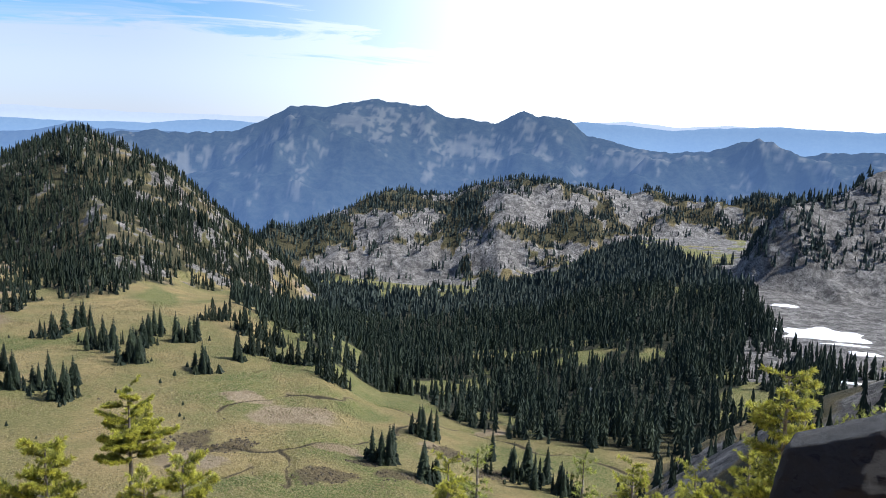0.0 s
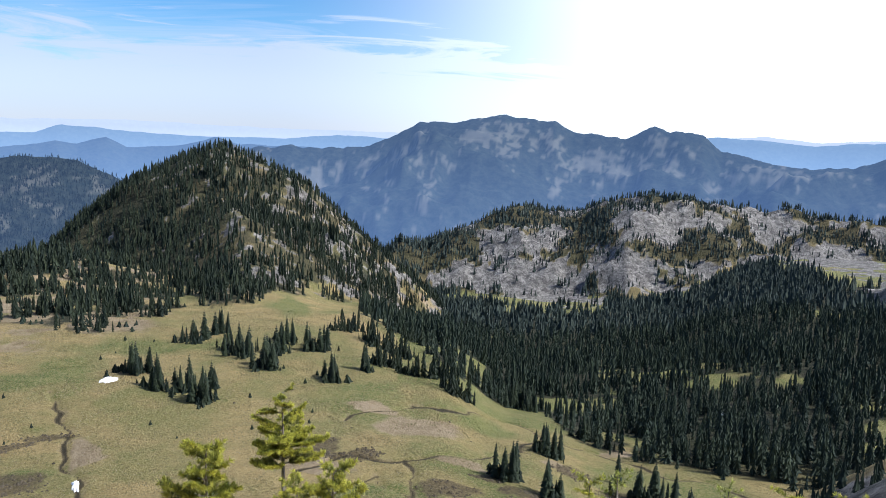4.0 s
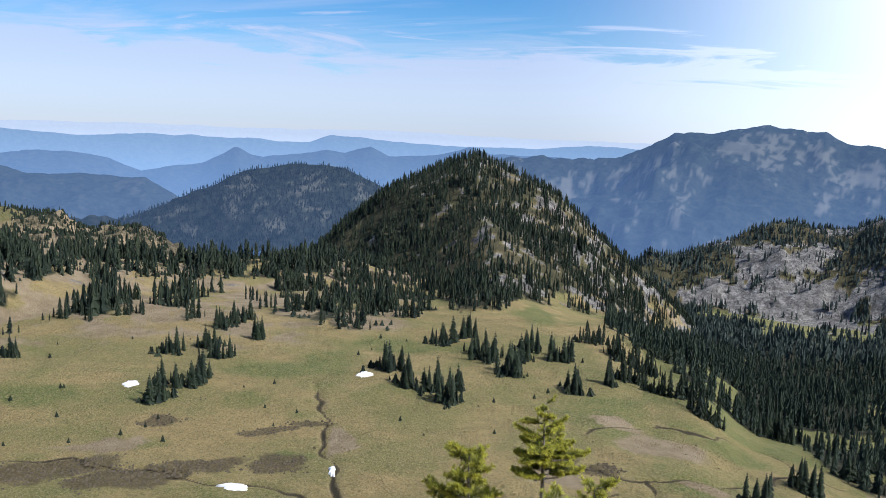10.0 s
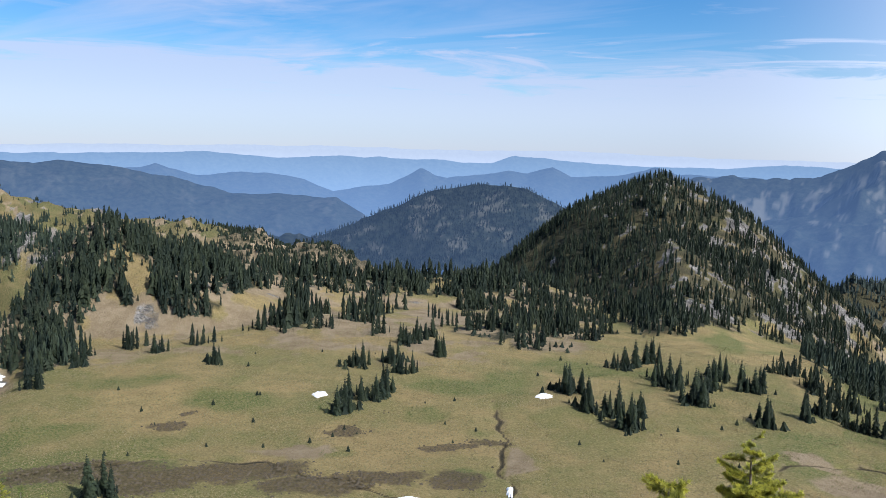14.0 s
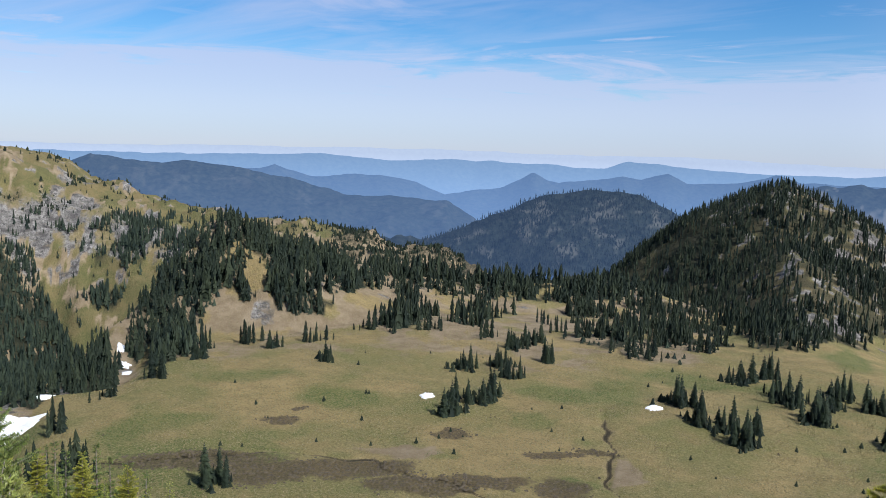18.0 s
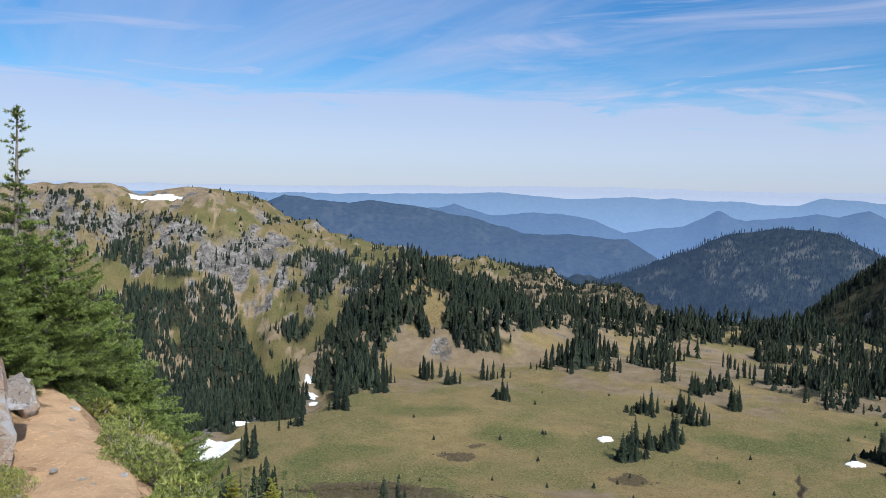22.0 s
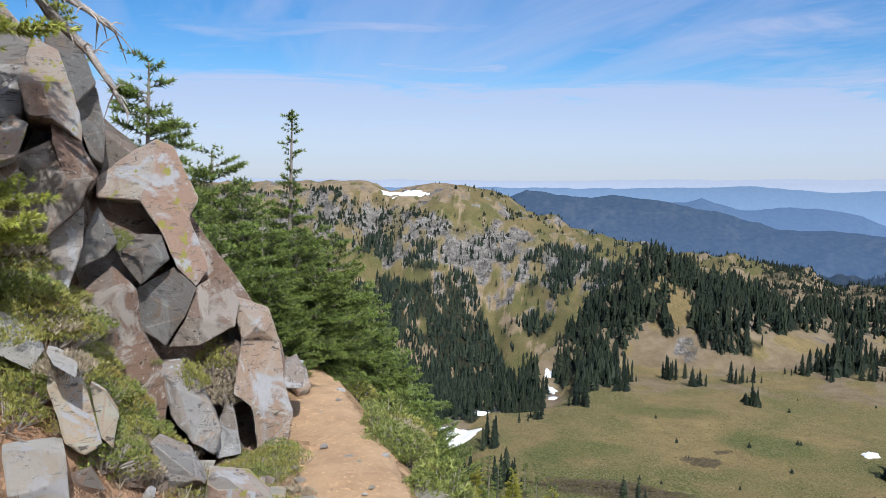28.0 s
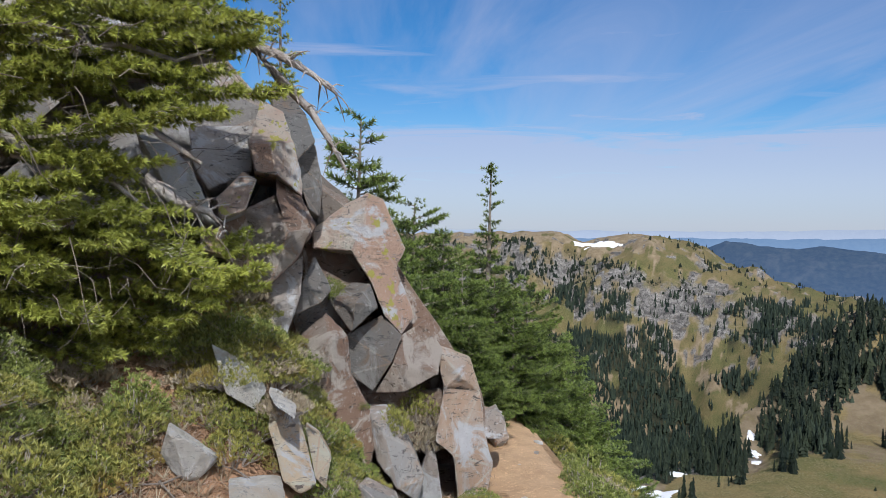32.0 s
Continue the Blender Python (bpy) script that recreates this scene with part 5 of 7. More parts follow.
# ---- snow left in hollows ----
def snow_patch(az, r, across, along, seed, turn=0.0, thick=0.5):
    a = radians(az)
    cx, cy, _ = polar(az, r)
    n, m = 40, 9
    th = np.linspace(0, 2 * np.pi, n, endpoint=False)
    edge = 1 + 0.32 * vnoise(2.2 * np.cos(th) + seed * 7.1, 2.2 * np.sin(th), seed) + 0.16 * vnoise(6 * np.cos(th) + seed, 6 * np.sin(th), seed + 3)
    V, U = [], []
    for k in range(m):
        u = k / (m - 1)
        V.append(np.stack([u * edge * np.cos(th) * across / 2, u * edge * np.sin(th) * along / 2], 1))
        U.append(np.full(n, u))
    P, U = np.concatenate(V), np.concatenate(U)
    t = radians(turn)
    px, py = P[:, 0] * math.cos(t) - P[:, 1] * math.sin(t), P[:, 0] * math.sin(t) + P[:, 1] * math.cos(t)
    x, y = cx + px * math.cos(a) - py * math.sin(a), cy + px * math.sin(a) + py * math.cos(a)
    z = land(x, y)[0] + thick * (1 - U ** 2.5) + 0.1 - 0.35 * (U > 0.99)
    i = (np.arange(m - 1)[:, None] * n + np.arange(n)[None]).ravel()
    j = (np.arange(m - 1)[:, None] * n + (np.arange(n) + 1)[None] % n).ravel()
    me = array_mesh("snow_patch", np.stack([x, y, z], 1), np.stack([i, i + n, j + n, j], 1), SNOW, True)
    return tagged(new("snow_patch", me), "old white snow patch lying in a hollow of the slope", "snow", "snow patches")


for k, s in enumerate([(70.6, 276, 22, 17, 20), (63.8, 374, 4, 9), (63.6, 358, 5, 9), (63.5, 345, 4, 6), (68.3, 301, 7, 6), (44.3, 280, 5, 6), (29.4, 281, 5.5, 7),
                       (31.5, 200, 1.6, 6), (37.9, 193, 7, 4, -20), (-24.1, 512, 46, 52, -28), (-22.0, 600, 18, 10, 20), (-25.7, 478, 22, 7, 20), (-26.7, 459, 16, 9, 20),
                       (-18.0, 655, 8, 6), (-16.4, 423, 9, 8), (-25.3, 400, 26, 4, 12), (-10.4, 350, 5, 3)]):
    snow_patch(*s[:4], k + 1, *(s[4:5] or (0,)))
snow_patch(73.4, 1008, 50, 32, 40, -12, 1.0)


# ---- grass tufts, clods of mud, trees on the far hill ----
def grass_tufts():
    rng = np.random.RandomState(61)
    n = 95000
    az, r = rng.uniform(1, 71, n), np.sqrt(rng.uniform(180 ** 2, 400 ** 2, n))
    x, y = -r * np.sin(np.radians(az)), r * np.cos(np.radians(az))
    z, kind = land(x, y)
    keep = ((kind == 0) & (z > -90)) | ((kind == NAMES.index("ridge")) & (z > -85))
    keep &= (patches(x, y, MUD, 201) < 0.25) & (brook_distance(x, y) > 2) & (fbm(x, y, 9, 3, 331) + rng.uniform(-0.5, 0.5, n) > -0.1)
    keep &= wooded(x, y, z, kind) < 0.3
    x, y, z = x[keep], y[keep], z[keep]
    pts = np.stack([x, y, z - 0.04], 1)
    V, T, tint = needle_tufts(pts, np.tile((0, 0, 0.9), (len(pts), 1)), 0.42, 4, rng, 0.8, 0.5)
    me = array_mesh("grass_tufts", V, T, GRASS)
    lush = np.clip(patches(x, y, LUSH, 221) * 0.8 + 0.25 * fbm(x, y, 30, 3, 341) + rng.uniform(-0.25, 0.45, len(x)), 0, 1)
    point_value(me, "tint", np.repeat(lush, 12))
    tagged(new("grass_tufts", me), "straw and green grass tufts all over the meadow", "grass", kind="stuff")


def mud_clods():
    rng = np.random.RandomState(62)
    n = 26000
    az, r = rng.uniform(-8, 68, n), np.sqrt(rng.uniform(178 ** 2, 275 ** 2, n))
    x, y = -r * np.sin(np.radians(az)), r * np.cos(np.radians(az))
    keep = (patches(x, y, MUD, 201) + 0.35 * fbm(x, y, 8, 3, 351) > rng.uniform(0.35, 1.1, n)) & (land(x, y)[1] == 0)
    x, y = x[keep], y[keep]
    z = land(x, y)[0]
    oct_v = np.array([(1, 0, 0), (0, 1, 0), (-1, 0, 0), (0, -1, 0), (0, 0, 0.7), (0, 0, -0.4)])
    oct_f = np.array([(0, 1, 4), (1, 2, 4), (2, 3, 4), (3, 0, 4)])
    s = rng.uniform(0.15, 0.62, (len(x), 1, 1)) * rng.uniform(0.6, 1.3, (len(x), 6, 3))
    V = np.stack([x, y, z], 1)[:, None, :] + oct_v[None] * s
    T = oct_f[None] + (np.arange(len(x)) * 6)[:, None, None]
    me = array_mesh("mud_clods", V.reshape(-1, 3), T.reshape(-1, 3), CLOD)
    tagged(new("mud_clods", me), "dark clods of turf and stones on wet soil", "clods", kind="stuff")


grass_tufts()
mud_clods()


def far_hill_trees():
    hill = bpy.data.objects["backdrop_hill"].data
    co = np.empty(len(hill.vertices) * 3, np.float32)
    hill.vertices.foreach_get("co", co)
    co = co.reshape(-1, 3)
    rng = np.random.RandomState(63)
    pick = rng.randint(0, len(co), 15000)
    p = co[pick] + rng.normal(size=(15000, 3)) * (6, 6, 0)
    front = np.hypot(p[:, 0], p[:, 1]) < 1975
    p = p[front]
    # the trees share the hill's material, and so its painted haze glow
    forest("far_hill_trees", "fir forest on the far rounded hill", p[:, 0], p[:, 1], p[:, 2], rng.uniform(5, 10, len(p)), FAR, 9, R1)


far_hill_trees()
# ---- near things: helpers ----
def part(name, bm, material, parent, label=""):
    me = bpy.data.meshes.new(name)
    bm.to_mesh(me)
    bm.free()
    me.materials.append(material)
    ob = new(name, me)
    ob.parent = parent
    return tagged(ob, label)


def tubes(paths, sides=5):
    """Tapered tubes along paths of (point, radius)."""
    V, Fc = [], []
    for path in paths:
        base = len(V)
        for k, (p, q) in enumerate(path):
            a = Vector(path[max(k - 1, 0)][0]); b = Vector(path[min(k + 1, len(path) - 1)][0])
            d = (b - a).normalized()
            u = d.orthogonal().normalized(); v = d.cross(u)
            for j in range(sides):
                t = 6.283 * j / sides
                V.append(Vector(p) + float(q) * (math.cos(t) * u + math.sin(t) * v))
        for k in range(len(path) - 1):
            for j in range(sides):
                i = base + k * sides
                Fc.append((i + j, i + (j + 1) % sides, i + sides + (j + 1) % sides, i + sides + j))
    return np.array([tuple(v) for v in V]), np.array(Fc)


def tuft_mesh(name, points, dirs, size, per, seed, material, spread=0.9, width=0.16, young=None, reach=2.2):
    """young: how far out on its twig each tuft sits; the outermost are this year's light growth."""
    V, T, tint = needle_tufts(np.array(points), np.array(dirs), size, per, np.random.RandomState(seed), spread, width)
    if young is not None:
        tint = 0.35 * tint + 0.65 * np.repeat(np.array(young) ** reach, per * 3)
    me = array_mesh(name, V, T, material)
    point_value(me, "tint", tint)
    return me


def bough(root, way, length, rng, gap, droop=0.25):
    """A fir bough: shoots along it and along its side twigs. Returns points, directions, twig paths and how far out each shoot sits."""
    pts, dirs, paths, young = [], [], [], []
    way = Vector(way).normalized()
    up = Vector((0, 0, 1))
    side = way.cross(up).normalized()

    def run(start, d, l, rad):
        n = max(2, int(l / gap))
        path, p, dd = [], Vector(start), Vector(d)
        for k in range(n + 1):
            path.append((tuple(p), rad * (1 - 0.8 * k / n)))
            if k > n * 0.12:
                pts.append(tuple(p)); dirs.append(tuple(dd)); young.append(k / n)
            dd = (dd + Vector((rng.uniform(-0.09, 0.09), rng.uniform(-0.09, 0.09), rng.uniform(-0.03, 0.1) - droop * 0.12 * (1 - k / n)))).normalized()
            p = p + dd * (l / n)
        paths.append(path)
        return path

    main = run(root, way - droop * 0.4 * up, length, 0.006 + 0.008 * length)
    for k in range(2, len(main) - 1):
        f = k / (len(main) - 1)
        for s in (-1, 1):
            if rng.random() < 0.85:
                l = length * 0.42 * (1 - f * 0.75) * rng.uniform(0.6, 1.1)
                if l > gap:
                    run(main[k][0], (way * 0.9 + side * s * rng.uniform(0.7, 1.1) + up * rng.uniform(-0.15, 0.2)).normalized(), l, 0.004)
    return pts, dirs, paths, young


def near_fir(name, height, reach, seed, material, bare=0.0, whorls=16, per=5, gap=0.07, size=0.06, needles=6, taper=0.9):
    """A fir with real boughs: trunk, boughs, needles. Its foot is the origin."""
    rng = random.Random(seed)
    root = new(name, None)
    lean = (rng.uniform(-0.03, 0.03), rng.uniform(-0.03, 0.03))
    spine = [((lean[0] * h, lean[1] * h, h), 0.018 * height * (1 - 0.93 * h / height) + 0.004) for h in np.linspace(-0.3, height, 9)]
    V, Fc = tubes([spine], 8)
    t = new("trunk", array_mesh("trunk", V, Fc, BARK, True)); t.parent = root
    pts, dirs, paths, young = [], [], [], []
    for k in range(whorls):
        f = bare + (0.985 - bare) * k / (whorls - 1)
        h = f * height
        l = reach * ((1 - f) / (1 - bare)) ** taper * rng.uniform(0.75, 1.15) + 0.17
        off = rng.uniform(0, 6)
        n = max(3, per - (1 if f > 0.75 else 0))
        for j in range(n):
            if rng.random() < 0.1:
                continue
            a = off + 6.283 * j / n + rng.uniform(-0.3, 0.3)
            hh = h + rng.uniform(-0.5, 0.5) * height / whorls
            p, d, q, y = bough((lean[0] * hh, lean[1] * hh, hh), (math.cos(a), math.sin(a), 0.15 + 0.35 * f), l * rng.uniform(0.4, 1.2), rng, gap, rng.uniform(0.1, 0.6))
            pts += p; dirs += d; paths += q; young += y
    top = (lean[0] * height, lean[1] * height, height)
    for k in range(6):
        pts.append((top[0], top[1], height - 0.05 * k)); dirs.append((0, 0, 1)); young.append(0.9)
    V, Fc = tubes([q for q in paths if len(q) > 5], 3)
    b = tagged(new("bough_wood", array_mesh("bough_wood", V, Fc, BARK)), kind="stuff"); b.parent = root
    c = tagged(new("foliage", tuft_mesh("foliage", pts, dirs, size, needles, seed, material, 0.95, 0.2, young)), kind="stuff"); c.parent = root
    return root


def stand(ob, place, turn, scale=1.0, label="", category="tree", group="", drop=0.05):
    z = float(land(place[0], place[1])[0][0])
    m = pose(place[0], place[1], z - drop, 0, 0, turn) @ Matrix.Scale(scale, 4)
    if ob in USED:
        ob = copy_thing(ob, m)
        ob.scale = (scale,) * 3
    else:
        USED.add(ob)
        ob.matrix_basis = m
    return tagged(ob, label, category, group)


def stand_to(ob, tall, place, top_z, turn, **kw):
    """Stand a fir so that its tip reaches a height."""
    z = float(land(place[0], place[1])[0][0])
    return stand(ob, place, turn, (top_z - z + 0.05) / tall, **kw)


# ---- rocks ----
def rock(name, outline, r, thick, bulge, material, label, seed, parent=None, eye=None):
    """A broken block: corners by azimuth and elevation at about one distance, ridged in front, thick behind."""
    rng = random.Random(seed)
    org = Vector(EYE if eye is None else eye)
    front = []
    ca, ce = sum(a for a, e in outline) / len(outline), sum(e for a, e in outline) / len(outline)
    for a, e in outline:
        if parent is not None:
            a, e = ca + (a - ca) * 1.09, ce + (e - ce) * 1.07
        q = r * (1 + rng.uniform(-0.02, 0.02))
        x, y, _ = polar(a, q)
        front.append(org + Vector((x, y, q * math.tan(radians(e)))))
    mid = sum(front, Vector()) / len(front)
    away = (mid - org); away.z = 0; away.normalize()
    across = away.cross(Vector((0, 0, 1)))
    bm = bmesh.new()
    size = max((p - mid).length for p in front)
    for p in front:
        q = p - mid
        bm.verts.new(q)
        bm.verts.new(q * rng.uniform(0.9, 1.05) + away * thick * rng.uniform(0.7, 1.1) - Vector((0, 0, 0.12 * thick)))
    for _ in range(3):  # the broken face stands proud
        w = [rng.random() ** 2 for _ in front]
        q = sum(((p - mid) * k for p, k in zip(front, w)), Vector()) / sum(w)
        bm.verts.new(q * 1.2 - away * bulge * rng.uniform(0.5, 1.5))
    bmesh.ops.convex_hull(bm, input=bm.verts)
    bmesh.ops.delete(bm, geom=[v for v in bm.verts if not v.link_faces], context="VERTS")
    for _ in range(7):  # chipped corners
        n = (Vector((rng.gauss(0, 1), rng.gauss(0, 1), rng.gauss(0, 1))).normalized() - 0.5 * away).normalized()
        v = max(bm.verts, key=lambda w: w.co.dot(n)).co.copy()
        slice_off(bm, v - n * size * rng.uniform(0.03, 0.14), n)
    pieces = [bm]
    if parent is not None and size > 0.42:  # broken along joints
        for _ in range(2 if size < 0.7 else 3):
            old = pieces.pop(0)
            n = (across * rng.uniform(-1, 1) + Vector((0, 0, 1)) * rng.uniform(-1, 1) + away * rng.uniform(-0.5, 0.2)).normalized()
            at = sum((v.co for v in old.verts), Vector()) / len(old.verts) + n * size * rng.uniform(-0.15, 0.15)
            other = old.copy()
            slice_off(old, at - n * 0.006, n)
            slice_off(other, at + n * 0.006, -n)
            pieces += [q for q in (old, other) if len(q.faces) > 3]
    ob = None
    for k, q in enumerate(p for p in pieces if len(p.faces) > 3):
        step = -away * rng.uniform(-0.03, 0.05) if k else Vector()
        ob = part(name, roughen(q, size, mid, rng), material, parent, label)
        ob.location = mid + step
    return ob


def slice_off(bm, at, n):
    """Cut away what lies beyond a plane and close the cut."""
    bmesh.ops.bisect_plane(bm, geom=bm.verts[:] + bm.edges[:] + bm.faces[:], plane_co=at, plane_no=n, clear_outer=True)
    rim = [e for e in bm.edges if e.is_boundary]
    if rim:
        bmesh.ops.holes_fill(bm, edges=rim, sides=0)


def roughen(bm, size, mid, rng):
    """Facets of their own tone, sharp worn edges, fine relief."""
    bmesh.ops.recalc_face_normals(bm, faces=bm.faces)
    bmesh.ops.dissolve_limit(bm, angle_limit=0.12, verts=bm.verts, edges=bm.edges)
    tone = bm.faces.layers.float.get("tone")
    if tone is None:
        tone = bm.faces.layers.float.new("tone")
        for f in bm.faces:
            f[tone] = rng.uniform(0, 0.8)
    sharp = [e for e in bm.edges if len(e.link_faces) == 2 and e.calc_face_angle(0) > 0.3]
    edge = bmesh.ops.bevel(bm, geom=sharp, offset=min(0.009, size * 0.025), segments=1, affect="EDGES")
    for f in edge["faces"]:
        f[tone] = rng.choice((0.3, 0.5, 1.3))
    bmesh.ops.triangulate(bm, faces=bm.faces)
    for _ in range(3):
        long = [e for e in bm.edges if e.calc_length() > max(0.045, size * 0.09)]
        if long:
            bmesh.ops.subdivide_edges(bm, edges=long, cuts=1)
            bmesh.ops.triangulate(bm, faces=bm.faces)
    bm.normal_update()
    for v in bm.verts:
        p = v.co + mid
        s = noise.noise(p * 3.0) * 0.010 + noise.noise(Vector((p.x * 5, p.y * 5, p.z * 22))) * 0.006 + noise.noise(p * 15.0) * 0.008
        s += 0.03 * max(0.0, size - 0.8) * noise.noise(p * 1.6)
        v.co += v.normal * s * min(1, size * 2)
    return bm


outcrop = new("rock_outcrop", None)
CORE = [(100.5, 1.5), (97.5, 4.6), (94.5, 6.2), (92.4, 5.0), (91.6, 0.8), (89.0, 0.6), (87.0, -1.8), (85.6, -6.8), (83.4, -8.6), (81.8, -10.5), (81.4, -20), (91, -19), (95, -11), (100.5, -4)]
UPPER = [(118, 19), (103, 16), (98.6, 10.6), (95.5, 7.0), (95.0, -1), (118, -3)]
rock("core", CORE, 6.42, 1.3, 0.02, ROCK_BROWN, "dark broken rock in the cracks", 39, outcrop)
rock("core", UPPER, 6.35, 1.2, 0.1, ROCK_GREY, "dark rock behind the leaning fir", 38, outcrop)
tagged(outcrop, "jagged brown and grey rock outcrop with yellow lichen beside the trail", "rock")


def facet_block(material, r, thick, corners, faces):
    """A broken block of the outcrop: corners by azimuth, elevation angle and how far they lie behind r; faces by their corners, each with the tone of its skin."""
    rng = random.Random(len(outcrop.children) + 400)
    pts = [near(a, r + d, e) for a, e, d in corners]
    mid = sum(pts, Vector()) / len(pts)
    away = mid - Vector(EYE); away.z = 0; away.normalize()
    bm = bmesh.new()
    tone = bm.faces.layers.float.new("tone")
    front = [bm.verts.new(p - mid) for p in pts]
    back = [bm.verts.new((p - mid) * 0.96 + away * (thick * rng.uniform(0.8, 1.1)) - Vector((0, 0, 0.1 * thick))) for p in pts]
    open_edges = {}
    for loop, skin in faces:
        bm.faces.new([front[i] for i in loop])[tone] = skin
        for i, j in zip(loop, loop[1:] + loop[:1]):
            if (j, i) in open_edges:
                del open_edges[(j, i)]
            else:
                open_edges[(i, j)] = skin
    for (i, j), skin in open_edges.items():
        bm.faces.new((front[j], front[i], back[i], back[j]))[tone] = min(0.8, skin * rng.uniform(0.6, 1.3))
    bmesh.ops.holes_fill(bm, edges=[e for e in bm.edges if e.is_boundary], sides=0)
    bmesh.ops.triangulate(bm, faces=bm.faces)
    size = max((p - mid).length for p in pts)
    ob = part("block", roughen(bm, size, mid, rng), material, outcrop)
    ob.location = mid


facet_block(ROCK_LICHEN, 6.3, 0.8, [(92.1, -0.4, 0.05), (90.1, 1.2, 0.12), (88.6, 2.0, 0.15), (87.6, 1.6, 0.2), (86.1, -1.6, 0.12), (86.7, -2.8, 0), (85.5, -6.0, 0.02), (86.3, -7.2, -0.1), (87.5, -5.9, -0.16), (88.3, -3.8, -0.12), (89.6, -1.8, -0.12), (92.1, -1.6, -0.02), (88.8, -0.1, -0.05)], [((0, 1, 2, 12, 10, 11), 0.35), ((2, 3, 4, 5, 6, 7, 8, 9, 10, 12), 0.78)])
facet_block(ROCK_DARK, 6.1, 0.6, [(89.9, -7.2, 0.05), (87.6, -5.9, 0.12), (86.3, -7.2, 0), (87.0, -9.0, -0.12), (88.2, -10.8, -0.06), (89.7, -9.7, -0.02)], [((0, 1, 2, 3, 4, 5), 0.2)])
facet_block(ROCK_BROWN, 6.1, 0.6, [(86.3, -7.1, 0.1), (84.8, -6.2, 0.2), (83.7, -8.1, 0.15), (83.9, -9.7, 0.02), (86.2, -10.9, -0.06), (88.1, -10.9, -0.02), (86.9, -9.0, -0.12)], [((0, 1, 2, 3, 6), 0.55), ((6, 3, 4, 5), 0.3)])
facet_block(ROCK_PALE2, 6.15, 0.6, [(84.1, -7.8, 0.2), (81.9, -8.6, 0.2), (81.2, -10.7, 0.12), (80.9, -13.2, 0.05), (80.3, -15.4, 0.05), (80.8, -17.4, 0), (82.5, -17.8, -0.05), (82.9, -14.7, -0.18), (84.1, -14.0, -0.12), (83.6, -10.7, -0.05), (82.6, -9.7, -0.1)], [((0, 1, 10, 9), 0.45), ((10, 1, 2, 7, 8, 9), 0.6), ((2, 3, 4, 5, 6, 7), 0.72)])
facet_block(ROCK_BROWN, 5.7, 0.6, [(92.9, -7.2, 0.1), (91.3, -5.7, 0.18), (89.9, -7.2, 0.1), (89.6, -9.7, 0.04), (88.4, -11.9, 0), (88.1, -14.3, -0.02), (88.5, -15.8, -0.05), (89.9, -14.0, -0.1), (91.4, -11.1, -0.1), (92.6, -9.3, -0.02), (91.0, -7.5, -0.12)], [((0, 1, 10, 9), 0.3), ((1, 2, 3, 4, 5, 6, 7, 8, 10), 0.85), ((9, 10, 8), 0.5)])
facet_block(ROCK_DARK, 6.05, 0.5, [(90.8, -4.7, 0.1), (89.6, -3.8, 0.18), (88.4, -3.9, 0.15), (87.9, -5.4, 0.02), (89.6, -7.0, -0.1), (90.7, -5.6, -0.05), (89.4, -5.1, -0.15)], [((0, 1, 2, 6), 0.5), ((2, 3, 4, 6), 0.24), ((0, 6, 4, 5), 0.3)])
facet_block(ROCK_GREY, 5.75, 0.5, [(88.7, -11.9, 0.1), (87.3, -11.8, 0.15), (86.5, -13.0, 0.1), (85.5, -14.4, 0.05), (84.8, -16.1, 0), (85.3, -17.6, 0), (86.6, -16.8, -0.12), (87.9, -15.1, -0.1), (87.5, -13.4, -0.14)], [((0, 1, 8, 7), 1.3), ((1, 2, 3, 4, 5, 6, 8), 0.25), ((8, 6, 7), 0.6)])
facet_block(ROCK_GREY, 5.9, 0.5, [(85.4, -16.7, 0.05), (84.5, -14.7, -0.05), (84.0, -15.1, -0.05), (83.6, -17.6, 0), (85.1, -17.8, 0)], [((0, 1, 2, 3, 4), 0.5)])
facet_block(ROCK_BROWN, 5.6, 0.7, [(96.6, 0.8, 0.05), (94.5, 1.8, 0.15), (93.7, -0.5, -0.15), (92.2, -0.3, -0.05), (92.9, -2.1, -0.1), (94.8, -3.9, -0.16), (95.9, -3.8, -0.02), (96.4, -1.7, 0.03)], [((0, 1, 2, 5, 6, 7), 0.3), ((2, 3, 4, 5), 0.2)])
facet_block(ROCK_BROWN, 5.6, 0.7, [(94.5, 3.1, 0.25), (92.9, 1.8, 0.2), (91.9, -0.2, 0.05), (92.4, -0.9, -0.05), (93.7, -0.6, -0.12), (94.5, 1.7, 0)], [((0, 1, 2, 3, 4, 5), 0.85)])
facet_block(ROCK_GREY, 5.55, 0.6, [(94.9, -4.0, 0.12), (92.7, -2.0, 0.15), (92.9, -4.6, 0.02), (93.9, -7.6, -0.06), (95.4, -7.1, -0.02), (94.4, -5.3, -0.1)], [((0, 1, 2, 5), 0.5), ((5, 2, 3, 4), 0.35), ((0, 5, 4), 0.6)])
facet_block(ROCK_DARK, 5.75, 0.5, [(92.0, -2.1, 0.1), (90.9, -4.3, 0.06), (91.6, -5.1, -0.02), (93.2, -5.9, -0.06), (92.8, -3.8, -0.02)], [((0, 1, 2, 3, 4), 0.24)])
